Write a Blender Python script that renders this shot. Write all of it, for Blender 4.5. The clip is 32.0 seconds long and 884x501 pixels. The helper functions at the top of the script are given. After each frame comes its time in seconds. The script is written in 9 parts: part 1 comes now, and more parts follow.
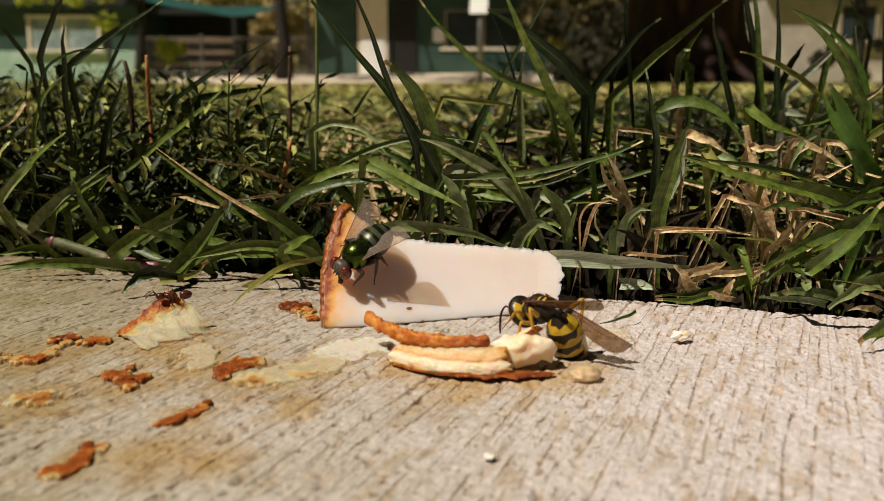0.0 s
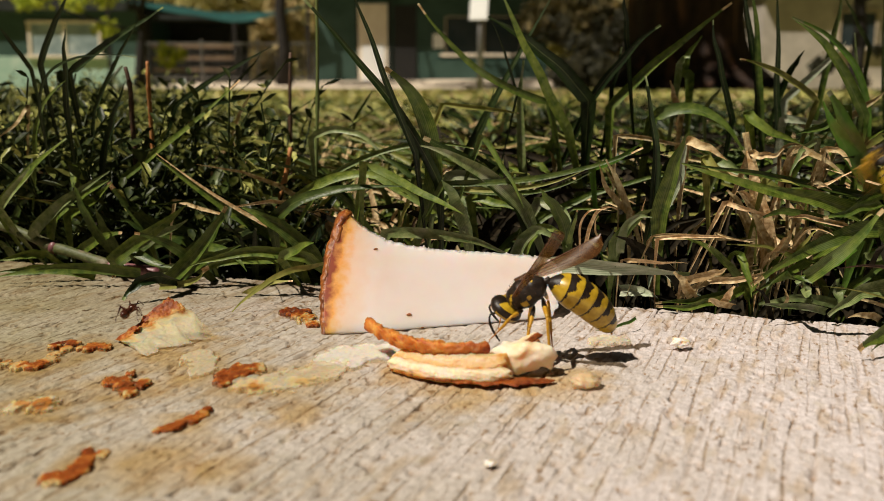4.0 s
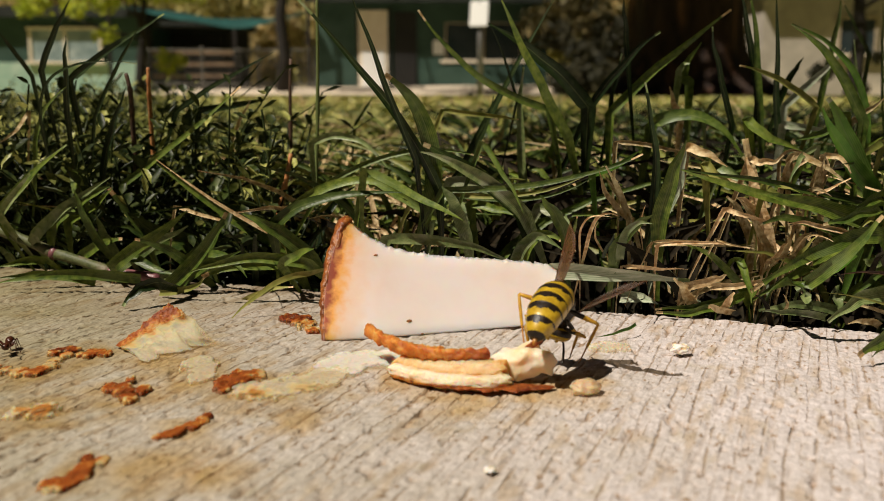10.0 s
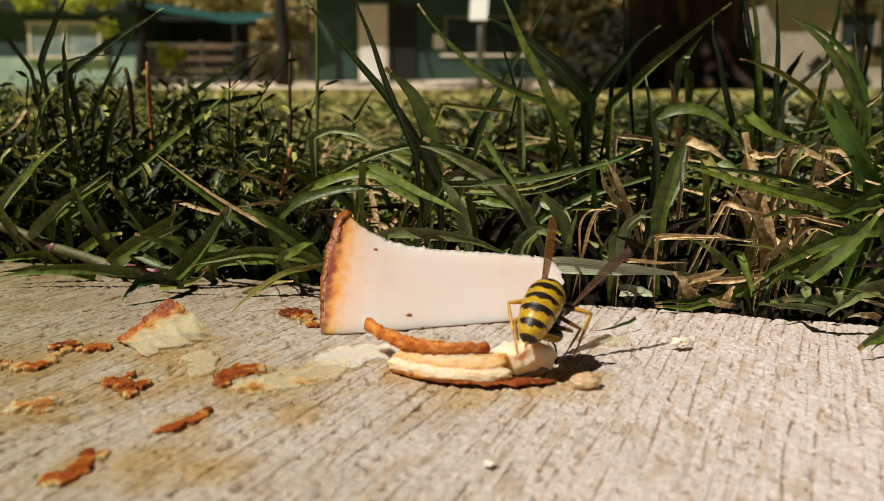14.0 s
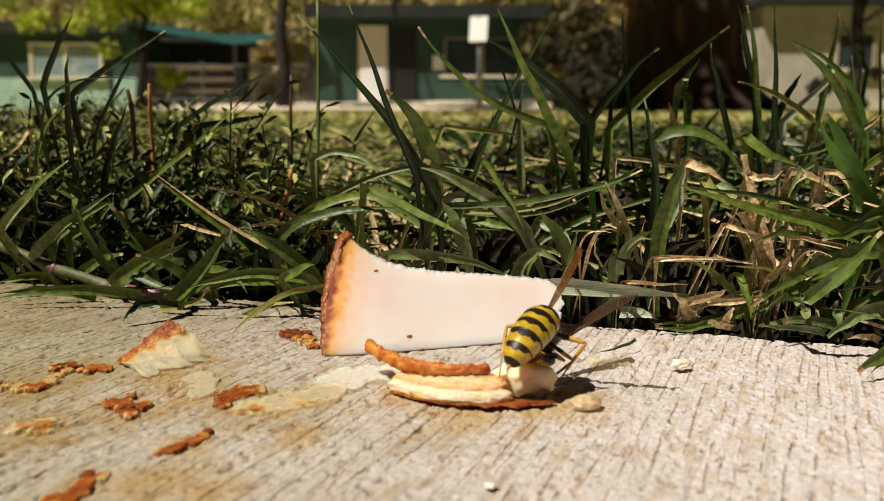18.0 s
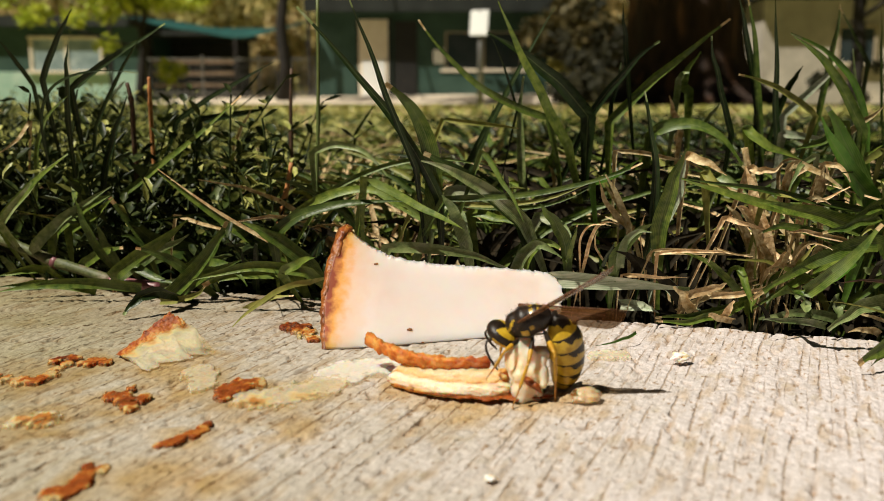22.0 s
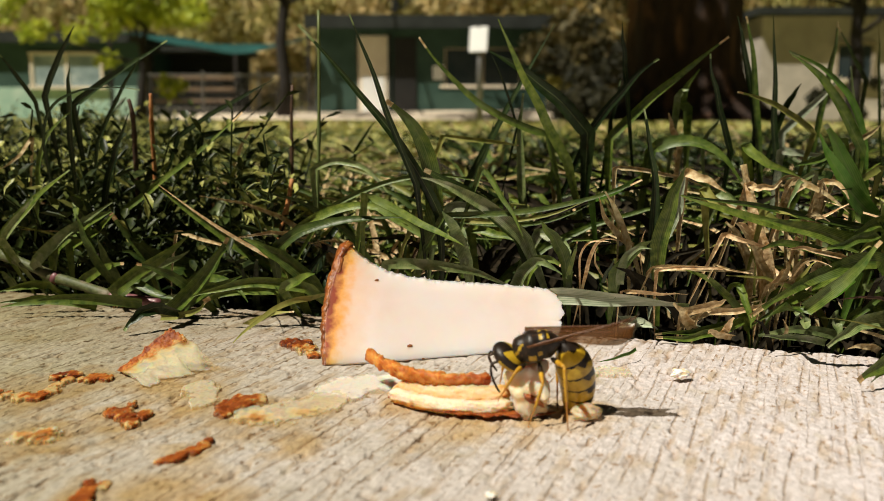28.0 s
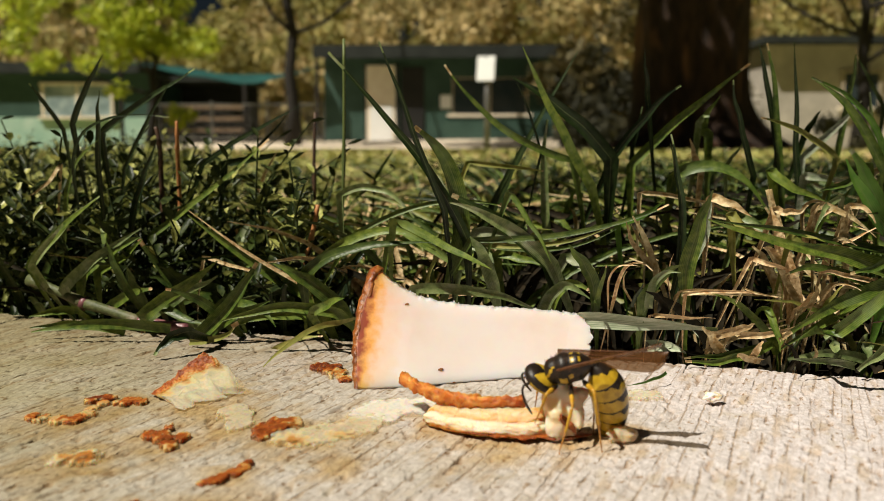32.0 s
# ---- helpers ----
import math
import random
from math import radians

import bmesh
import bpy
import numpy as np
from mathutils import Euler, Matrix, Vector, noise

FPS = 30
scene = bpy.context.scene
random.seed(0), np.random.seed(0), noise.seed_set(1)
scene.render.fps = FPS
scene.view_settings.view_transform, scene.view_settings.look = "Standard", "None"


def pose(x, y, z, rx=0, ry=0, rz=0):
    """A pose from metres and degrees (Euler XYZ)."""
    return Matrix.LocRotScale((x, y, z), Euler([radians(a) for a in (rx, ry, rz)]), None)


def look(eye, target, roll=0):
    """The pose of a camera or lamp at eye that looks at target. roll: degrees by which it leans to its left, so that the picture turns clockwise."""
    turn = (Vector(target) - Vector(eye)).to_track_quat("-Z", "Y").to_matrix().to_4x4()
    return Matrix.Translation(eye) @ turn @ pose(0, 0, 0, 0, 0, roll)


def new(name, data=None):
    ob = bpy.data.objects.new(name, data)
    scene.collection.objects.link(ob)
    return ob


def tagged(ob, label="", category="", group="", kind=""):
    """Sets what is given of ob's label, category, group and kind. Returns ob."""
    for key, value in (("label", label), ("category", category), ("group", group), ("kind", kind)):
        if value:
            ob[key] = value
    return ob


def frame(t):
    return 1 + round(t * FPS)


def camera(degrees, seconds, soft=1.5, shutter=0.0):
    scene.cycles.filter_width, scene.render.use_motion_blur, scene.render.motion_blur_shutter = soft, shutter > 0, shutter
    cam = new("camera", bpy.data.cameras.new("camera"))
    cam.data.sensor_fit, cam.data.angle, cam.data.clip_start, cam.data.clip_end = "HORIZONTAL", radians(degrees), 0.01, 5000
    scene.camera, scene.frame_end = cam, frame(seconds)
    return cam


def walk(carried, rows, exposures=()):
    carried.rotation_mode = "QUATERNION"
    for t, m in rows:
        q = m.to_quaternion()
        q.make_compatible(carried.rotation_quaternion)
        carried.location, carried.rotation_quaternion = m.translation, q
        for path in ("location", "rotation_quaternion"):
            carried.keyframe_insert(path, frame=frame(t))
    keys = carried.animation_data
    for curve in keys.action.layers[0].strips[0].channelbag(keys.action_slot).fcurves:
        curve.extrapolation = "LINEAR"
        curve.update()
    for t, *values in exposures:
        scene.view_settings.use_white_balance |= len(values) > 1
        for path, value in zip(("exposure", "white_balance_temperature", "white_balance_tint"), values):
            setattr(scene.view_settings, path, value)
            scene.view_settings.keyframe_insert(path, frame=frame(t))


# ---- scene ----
cam = camera(50, 32.0, soft=0.6, shutter=0.5)
cam.data.dof.use_dof = True
cam.data.dof.focus_distance = 0.118
cam.data.dof.aperture_fstop = 50


def aim(x, y, z, pitch, yaw, roll):
    """A camera pose from millimetres and degrees: pitch up, yaw to the left, roll."""
    return pose(x / 1000, y / 1000, z / 1000, 0, 0, yaw) @ pose(0, 0, 0, 90 + pitch, 0, 0) @ pose(0, 0, 0, 0, 0, roll)


walk(cam, [
    (0, aim(0.05, 0.06, 27.87, -10.10, 0.02, -0.06)),
    (0.5, aim(0.05, 0.22, 27.96, -10.34, 0.02, 0.04)),
    (1, aim(0.11, 0.26, 27.92, -10.49, 0.04, -0.06)),
    (1.5, aim(0.07, 0.17, 27.93, -10.24, 0.03, -0.03)),
    (2, aim(0.04, 0.17, 28.03, -10.30, 0.02, 0.00)),
    (2.5, aim(0.05, 0.06, 28.04, -10.14, 0.03, -0.06)),
    (3, aim(0.02, 0.04, 27.96, -10.00, 0.01, -0.03)),
    (3.5, aim(0.00, -0.02, 27.98, -9.83, -0.00, 0.02)),
    (5.5, aim(-0.01, 0.00, 27.99, -9.70, -0.00, 0.00)),
    (6, aim(-0.01, 0.00, 27.99, -9.70, -0.00, 0.00)),
    (6.5, aim(0.05, -0.01, 27.94, -9.88, 0.02, -0.07)),
    (7, aim(-0.03, 0.02, 28.07, -9.74, -0.01, 0.04)),
    (7.5, aim(0.00, 0.01, 27.98, -9.80, 0.00, 0.00)),
    (8, aim(-0.03, -0.06, 27.96, -9.54, -0.02, 0.03)),
    (8.5, aim(-0.01, -0.00, 28.00, -9.65, -0.01, 0.00)),
    (9, aim(0.07, -0.07, 27.95, -9.68, 0.02, -0.11)),
    (9.5, aim(-0.00, -0.03, 28.07, -9.59, -0.01, -0.00)),
    (10, aim(-0.01, -0.09, 28.02, -9.39, 0.00, 0.03)),
    (10.5, aim(0.01, -0.13, 28.02, -9.29, -0.00, -0.02)),
    (11, aim(0.02, -0.10, 28.03, -9.60, 0.00, -0.06)),
    (11.5, aim(-0.04, -0.14, 28.04, -9.45, -0.02, 0.02)),
    (12, aim(0.01, -0.10, 28.04, -9.55, 0.00, -0.06)),
    (12.5, aim(0.11, -0.08, 27.86, -9.97, 0.04, -0.09)),
    (13, aim(0.08, -0.01, 27.97, -9.94, 0.03, -0.07)),
    (13.5, aim(-0.01, 0.02, 28.05, -9.75, -0.01, 0.02)),
    (14, aim(0.05, -0.06, 27.97, -9.73, 0.02, -0.04)),
    (14.5, aim(-0.04, -0.06, 28.03, -9.61, -0.02, 0.01)),
    (16.5, aim(-0.01, -0.26, 28.09, -9.10, 0.01, 0.01)),
    (17, aim(-0.07, -0.21, 28.13, -9.15, -0.02, 0.03)),
    (17.5, aim(-0.11, -0.29, 28.13, -8.71, -0.04, 0.05)),
    (18, aim(-0.07, -0.38, 28.16, -8.50, -0.02, 0.02)),
    (18.5, aim(-0.11, -0.32, 28.07, -8.75, -0.04, 0.07)),
    (19, aim(0.06, -0.33, 28.02, -8.95, 0.04, -0.06)),
    (19.5, aim(-0.01, -0.17, 28.10, -9.17, 0.01, 0.01)),
    (20, aim(-0.05, -0.25, 28.08, -9.05, -0.01, -0.01)),
    (20.5, aim(0.02, -0.31, 28.00, -8.99, 0.01, -0.04)),
    (21, aim(-0.03, -0.37, 28.00, -8.83, -0.01, -0.01)),
    (21.5, aim(-0.03, -0.20, 28.20, -9.11, 0.01, 0.07)),
    (22, aim(0.00, -0.28, 28.04, -8.86, 0.02, -0.01)),
    (22.5, aim(-0.07, -0.37, 28.16, -8.63, -0.01, 0.06)),
    (23, aim(-0.03, -0.45, 28.11, -8.46, 0.00, 0.01)),
    (23.5, aim(-0.03, -0.44, 28.08, -8.47, 0.00, -0.00)),
    (24, aim(-0.01, -0.30, 28.05, -8.72, 0.01, -0.01)),
    (24.5, aim(0.02, -0.26, 28.03, -9.01, 0.03, -0.01)),
    (25, aim(0.03, -0.42, 28.03, -8.84, 0.03, -0.05)),
    (25.5, aim(-0.08, -0.34, 28.14, -8.57, 0.00, 0.07)),
    (27.5, aim(-0.09, -0.64, 28.01, -8.04, -0.00, 0.06)),
    (28, aim(-0.15, -0.63, 28.19, -7.92, -0.03, 0.07)),
    (28.5, aim(-0.15, -0.63, 28.04, -7.93, -0.03, 0.08)),
    (29, aim(-0.10, -0.66, 28.15, -8.06, -0.01, 0.05)),
    (29.5, aim(-0.19, -0.63, 28.22, -7.87, -0.04, 0.12)),
    (30, aim(-0.15, -0.84, 28.17, -7.31, -0.03, 0.06)),
    (30.5, aim(-0.07, -0.78, 27.90, -7.69, -0.00, -0.04)),
    (31, aim(0.10, -1.02, 27.46, -7.61, 0.06, -0.19)),
    (31.1, aim(0.10, -1.02, 27.46, -8.61, 0.06, -0.19)),
    (31.2, aim(0.10, -1.02, 27.46, -8.01, 0.06, -0.19)),
    (31.3, aim(0.10, -1.02, 27.46, -7.41, 0.06, -0.19)),
    (31.4, aim(0.10, -1.02, 27.46, -7.41, 0.06, -0.19)),
    (31.5, aim(-2.70, -1.50, 28.63, -7.18, 0.24, 0.23)),
    (31.6, aim(-2.87, -1.52, 27.81, -5.31, 0.39, -0.07)),
    (31.8, aim(-2.87, -1.52, 27.81, -5.91, 0.44, -0.07)),
    (32, aim(-2.87, -1.52, 27.81, -6.21, 0.44, -0.07)),
], exposures=[(0.0, -0.22, 6500, 10), (6.0, -0.16, 6500, 10), (12.0, -0.22, 6500, 10), (20.0, 0.02, 6350, 6), (32.0, 0.02, 6350, 6)])

# ---- world, sun, exposure ----
SUN_FROM = Vector((-0.44, -0.33, 0.84)).normalized()
world = bpy.data.worlds.new("sky")
scene.world = world
world.use_nodes = True
wn = world.node_tree
sky = wn.nodes.new("ShaderNodeTexSky")
sky.sky_type = "NISHITA"
sky.sun_disc = False
sky.sun_elevation = math.asin(SUN_FROM.z)
sky.sun_rotation = math.atan2(SUN_FROM.x, SUN_FROM.y)
wn.links.new(sky.outputs[0], wn.nodes["Background"].inputs[0])
wn.nodes["Background"].inputs[1].default_value = 0.003
sun = new("sun", bpy.data.lights.new("sun", "SUN"))
sun.data.energy = 5.6
sun.data.angle = radians(0.53)
sun.data.color = (1.0, 0.905, 0.77)
sun.matrix_world = look((0, 0, 5), Vector((0, 0, 5)) - SUN_FROM)


# ---- materials ----
def material(name, low, high, size=0.001, rough=0.6, bump=0.0, bump_size=0.0, coat=0.0, metal=0.0, sss=0.0, sss_colour=None,
             stretch=(1, 1, 1), vary=0.0, trans=0.0, spec=0.5, stain=None, stain_size=0.01, stain_at=0.6, turn=0.0):
    """Two tones mixed by noise at grain size (metres), a larger stain, relief, and a change from piece to piece."""
    m = bpy.data.materials.new(name)
    m.use_nodes = True
    t = m.node_tree
    b = t.nodes["Principled BSDF"]
    co = t.nodes.new("ShaderNodeTexCoord")
    mp = t.nodes.new("ShaderNodeMapping")
    mp.inputs["Scale"].default_value = stretch
    ro = t.nodes.new("ShaderNodeMapping")
    ro.inputs["Rotation"].default_value = (0, 0, turn)
    t.links.new(co.outputs["Object"], ro.inputs[0])
    t.links.new(ro.outputs[0], mp.inputs[0])
    n1 = t.nodes.new("ShaderNodeTexNoise")
    n1.inputs["Scale"].default_value = 1 / size
    n1.inputs["Detail"].default_value = 5
    t.links.new(mp.outputs[0], n1.inputs[0])
    r = t.nodes.new("ShaderNodeValToRGB")
    r.color_ramp.elements[0].position, r.color_ramp.elements[1].position = 0.32, 0.68
    r.color_ramp.elements[0].color, r.color_ramp.elements[1].color = (*low, 1), (*high, 1)
    t.links.new(n1.outputs[0], r.inputs[0])
    colour = r.outputs[0]
    if stain:
        n2 = t.nodes.new("ShaderNodeTexNoise")
        n2.inputs["Scale"].default_value = 1 / stain_size
        n2.inputs["Detail"].default_value = 3
        t.links.new(mp.outputs[0], n2.inputs[0])
        r2 = t.nodes.new("ShaderNodeValToRGB")
        r2.color_ramp.elements[0].position, r2.color_ramp.elements[1].position = stain_at - 0.08, stain_at + 0.1
        t.links.new(n2.outputs[0], r2.inputs[0])
        mx = t.nodes.new("ShaderNodeMix")
        mx.data_type = "RGBA"
        t.links.new(r2.outputs[0], mx.inputs["Factor"])
        t.links.new(colour, mx.inputs["A"])
        mx.inputs["B"].default_value = (*stain, 1)
        colour = mx.outputs["Result"]
    if vary:
        oi = t.nodes.new("ShaderNodeObjectInfo")
        ge = t.nodes.new("ShaderNodeNewGeometry")
        ad = t.nodes.new("ShaderNodeMath")
        ad.operation = "ADD"
        t.links.new(oi.outputs["Random"], ad.inputs[0])
        t.links.new(ge.outputs["Random Per Island"], ad.inputs[1])
        fr = t.nodes.new("ShaderNodeMath")
        fr.operation = "FRACT"
        t.links.new(ad.outputs[0], fr.inputs[0])
        mr = t.nodes.new("ShaderNodeMapRange")
        mr.inputs["To Min"].default_value, mr.inputs["To Max"].default_value = 1 - vary, 1 + vary
        t.links.new(fr.outputs[0], mr.inputs["Value"])
        mr2 = t.nodes.new("ShaderNodeMapRange")
        mr2.inputs["To Min"].default_value, mr2.inputs["To Max"].default_value = 0.5 + 0.03 * vary, 0.5 - 0.04 * vary
        t.links.new(fr.outputs[0], mr2.inputs["Value"])
        hs = t.nodes.new("ShaderNodeHueSaturation")
        t.links.new(mr.outputs[0], hs.inputs["Value"])
        t.links.new(mr2.outputs[0], hs.inputs["Hue"])
        t.links.new(colour, hs.inputs["Color"])
        colour = hs.outputs[0]
    t.links.new(colour, b.inputs["Base Color"])
    b.inputs["Roughness"].default_value = rough
    b.inputs["Metallic"].default_value = metal
    b.inputs["Coat Weight"].default_value = coat
    b.inputs["Specular IOR Level"].default_value = spec
    if sss:
        b.inputs["Subsurface Weight"].default_value = sss
        b.inputs["Subsurface Radius"].default_value = sss_colour or (0.002, 0.0012, 0.0008)
        b.inputs["Subsurface Scale"].default_value = 1.0
    if bump:
        n3 = t.nodes.new("ShaderNodeTexNoise")
        n3.inputs["Scale"].default_value = 1 / (bump_size or size)
        n3.inputs["Detail"].default_value = 4
        t.links.new(mp.outputs[0], n3.inputs[0])
        bp = t.nodes.new("ShaderNodeBump")
        bp.inputs["Strength"].default_value = 1.0
        bp.inputs["Distance"].default_value = bump
        t.links.new(n3.outputs[0], bp.inputs["Height"])
        t.links.new(bp.outputs[0], b.inputs["Normal"])
    if trans:
        tr = t.nodes.new("ShaderNodeBsdfTranslucent")
        t.links.new(colour, tr.inputs[0])
        ms = t.nodes.new("ShaderNodeMixShader")
        ms.inputs[0].default_value = trans
        t.links.new(b.outputs[0], ms.inputs[1])
        t.links.new(tr.outputs[0], ms.inputs[2])
        t.links.new(ms.outputs[0], t.nodes["Material Output"].inputs[0])
    return m


def wing_material(name, colour, clear):
    m = bpy.data.materials.new(name)
    m.use_nodes = True
    t = m.node_tree
    b = t.nodes["Principled BSDF"]
    b.inputs["Base Color"].default_value = (*colour, 1)
    b.inputs["Roughness"].default_value = 0.25
    n = t.nodes.new("ShaderNodeTexNoise")
    n.inputs["Scale"].default_value = 900
    r = t.nodes.new("ShaderNodeMapRange")
    r.inputs["To Min"].default_value, r.inputs["To Max"].default_value = clear - 0.15, clear + 0.15
    co = t.nodes.new("ShaderNodeTexCoord")
    t.links.new(co.outputs["Object"], n.inputs[0])
    t.links.new(n.outputs[0], r.inputs[0])
    tr = t.nodes.new("ShaderNodeBsdfTransparent")
    tr.inputs[0].default_value = (0.95, 0.87, 0.75, 1)
    ms = t.nodes.new("ShaderNodeMixShader")
    t.links.new(r.outputs[0], ms.inputs[0])
    t.links.new(b.outputs[0], ms.inputs[1])
    t.links.new(tr.outputs[0], ms.inputs[2])
    t.links.new(ms.outputs[0], t.nodes["Material Output"].inputs[0])
    return m


STREAK = math.atan2(-0.37, 0.93)          # turn of the broom lines from +y
M = {}
M["concrete"] = material("concrete", (0.53, 0.474, 0.455), (0.72, 0.657, 0.655), 0.00042, 0.85, 0.00022, 0.0004, turn=-STREAK, stretch=(1, 0.5, 1), stain=(0.55, 0.48, 0.40), stain_size=0.0022, stain_at=0.66)


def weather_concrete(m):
    """Dirty brown and shade painted into grooves and edge, a wide tan tint for the left's dimmer light, and grease
    soaked in round each scrap.
    """
    t = m.node_tree
    b = t.nodes["Principled BSDF"]
    colour = b.inputs["Base Color"].links[0].from_socket
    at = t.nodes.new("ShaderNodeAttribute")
    at.attribute_name = "dirt_shade"
    co, n = t.nodes.new("ShaderNodeTexCoord"), t.nodes.new("ShaderNodeTexNoise")
    n.inputs["Scale"].default_value = 60
    n.inputs["Detail"].default_value = 4
    t.links.new(co.outputs["Object"], n.inputs[0])
    sx, ad, mr = t.nodes.new("ShaderNodeSeparateXYZ"), t.nodes.new("ShaderNodeMath"), t.nodes.new("ShaderNodeMapRange")
    t.links.new(co.outputs["Object"], sx.inputs[0])
    ad.operation = "MULTIPLY_ADD"
    ad.inputs[1].default_value = -0.06
    t.links.new(n.outputs[0], ad.inputs[0])
    t.links.new(sx.outputs["X"], ad.inputs[2])
    mr.inputs["From Min"].default_value, mr.inputs["From Max"].default_value = 0.004, -0.090
    t.links.new(ad.outputs[0], mr.inputs["Value"])
    # tan tint that puts the slab's dimmer, yellower left side into its colour
    ln, fade, tan = t.nodes.new("ShaderNodeVectorMath"), t.nodes.new("ShaderNodeMapRange"), t.nodes.new("ShaderNodeMath")
    ln.operation, tan.operation = "LENGTH", "MULTIPLY"
    t.links.new(co.outputs["Object"], ln.inputs[0])
    fade.inputs["From Min"].default_value, fade.inputs["From Max"].default_value = 0.32, 0.17
    t.links.new(ln.outputs["Value"], fade.inputs["Value"])
    t.links.new(mr.outputs[0], tan.inputs[0])
    t.links.new(fade.outputs[0], tan.inputs[1])
    gr = t.nodes.new("ShaderNodeAttribute")
    gr.attribute_name = "grease"
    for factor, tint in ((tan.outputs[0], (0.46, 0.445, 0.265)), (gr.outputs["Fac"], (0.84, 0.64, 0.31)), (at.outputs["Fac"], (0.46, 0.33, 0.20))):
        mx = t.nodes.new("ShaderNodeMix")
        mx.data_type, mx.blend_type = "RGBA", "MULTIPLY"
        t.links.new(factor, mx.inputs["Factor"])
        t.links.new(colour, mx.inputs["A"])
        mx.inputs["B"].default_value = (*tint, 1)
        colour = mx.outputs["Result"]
    # thin jagged broken lines that the broom's bristles scratched, wide apart and, fainter, close together
    ro, lo = t.nodes.new("ShaderNodeMapping"), t.nodes.new("ShaderNodeMapping")
    ro.inputs["Rotation"].default_value = (0, 0, -STREAK)
    t.links.new(co.outputs["Object"], ro.inputs[0])
    lo.inputs["Scale"].default_value = (1, 0.22, 1)
    t.links.new(ro.outputs[0], lo.inputs[0])
    across_x = t.nodes.new("ShaderNodeSeparateXYZ")
    t.links.new(ro.outputs[0], across_x.inputs[0])

    def math_node(kind, a, b=None, c=None):
        n = t.nodes.new("ShaderNodeMath")
        n.operation = kind
        for i, v in enumerate((a, b, c)):
            if isinstance(v, (int, float)):
                n.inputs[i].default_value = v
            elif v is not None:
                t.links.new(v, n.inputs[i])
        return n.outputs[0]

    def noise_node(scale, detail, vector):
        n = t.nodes.new("ShaderNodeTexNoise")
        n.inputs["Scale"].default_value, n.inputs["Detail"].default_value = scale, detail
        t.links.new(vector, n.inputs[0])
        return n.outputs[0]

    def broom(spacing, width, wander, keep):
        u = math_node("MULTIPLY", across_x.outputs["X"], 1 / spacing)
        u = math_node("MULTIPLY_ADD", noise_node(110, 2, lo.outputs[0]), wander, u)
        u = math_node("MULTIPLY_ADD", noise_node(1500, 3, ro.outputs[0]), 0.00032 / spacing, u)
        d = math_node("ABSOLUTE", math_node("SUBTRACT", math_node("FRACT", u), 0.5))
        thin, some = t.nodes.new("ShaderNodeMapRange"), t.nodes.new("ShaderNodeMapRange")
        thin.inputs["From Min"].default_value, thin.inputs["From Max"].default_value = width / spacing, width / spacing * 0.2
        t.links.new(d, thin.inputs["Value"])
        some.inputs["From Min"].default_value, some.inputs["From Max"].default_value = keep, keep + 0.12
        t.links.new(noise_node(900, 4, lo.outputs[0]), some.inputs["Value"])
        return math_node("MULTIPLY", thin.outputs[0], some.outputs[0])

    wide = broom(0.0021, 0.00016, 1.6, 0.44)
    close = math_node("MULTIPLY", broom(0.00105, 0.00010, 2.3, 0.47), 0.6)

    smudge = t.nodes.new("ShaderNodeMapRange")
    smudge.inputs["From Min"].default_value, smudge.inputs["From Max"].default_value = 0.54, 0.66
    t.links.new(noise_node(620, 3, lo.outputs[0]), smudge.inputs["Value"])
    ms = t.nodes.new("ShaderNodeMix")
    ms.data_type, ms.blend_type = "RGBA", "MULTIPLY"
    t.links.new(smudge.outputs[0], ms.inputs["Factor"])
    t.links.new(colour, ms.inputs["A"])
    ms.inputs["B"].default_value = (0.86, 0.78, 0.66, 1)
    colour = ms.outputs["Result"]
    scratch = math_node("MAXIMUM", wide, close)
    mx = t.nodes.new("ShaderNodeMix")
    mx.data_type, mx.blend_type = "RGBA", "MULTIPLY"
    t.links.new(scratch, mx.inputs["Factor"])
    t.links.new(colour, mx.inputs["A"])
    mx.inputs["B"].default_value = (0.69, 0.585, 0.46, 1)
    t.links.new(mx.outputs["Result"], b.inputs["Base Color"])
    # small dark pits
    sq = t.nodes.new("ShaderNodeMapping")
    sq.inputs["Scale"].default_value = (1, 0.55, 1)
    t.links.new(ro.outputs[0], sq.inputs[0])
    pits, deep = t.nodes.new("ShaderNodeTexNoise"), t.nodes.new("ShaderNodeMapRange")
    pits.inputs["Scale"].default_value, pits.inputs["Detail"].default_value = 1500, 2.0
    t.links.new(sq.outputs[0], pits.inputs[0])
    deep.inputs["From Min"].default_value, deep.inputs["From Max"].default_value = 0.63, 0.70
    t.links.new(pits.outputs[0], deep.inputs["Value"])
    m2 = t.nodes.new("ShaderNodeMix")
    m2.data_type, m2.blend_type = "RGBA", "MULTIPLY"
    t.links.new(deep.outputs[0], m2.inputs["Factor"])
    t.links.new(mx.outputs["Result"], m2.inputs["A"])
    m2.inputs["B"].default_value = (0.58, 0.46, 0.33, 1)
    t.links.new(m2.outputs["Result"], b.inputs["Base Color"])
    bump = t.nodes.new("ShaderNodeBump")
    bump.invert = True
    bump.inputs["Distance"].default_value = 0.0001
    t.links.new(scratch, bump.inputs["Height"])
    t.links.new(b.inputs["Normal"].links[0].from_socket, bump.inputs["Normal"])
    t.links.new(bump.outputs[0], b.inputs["Normal"])


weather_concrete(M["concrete"])


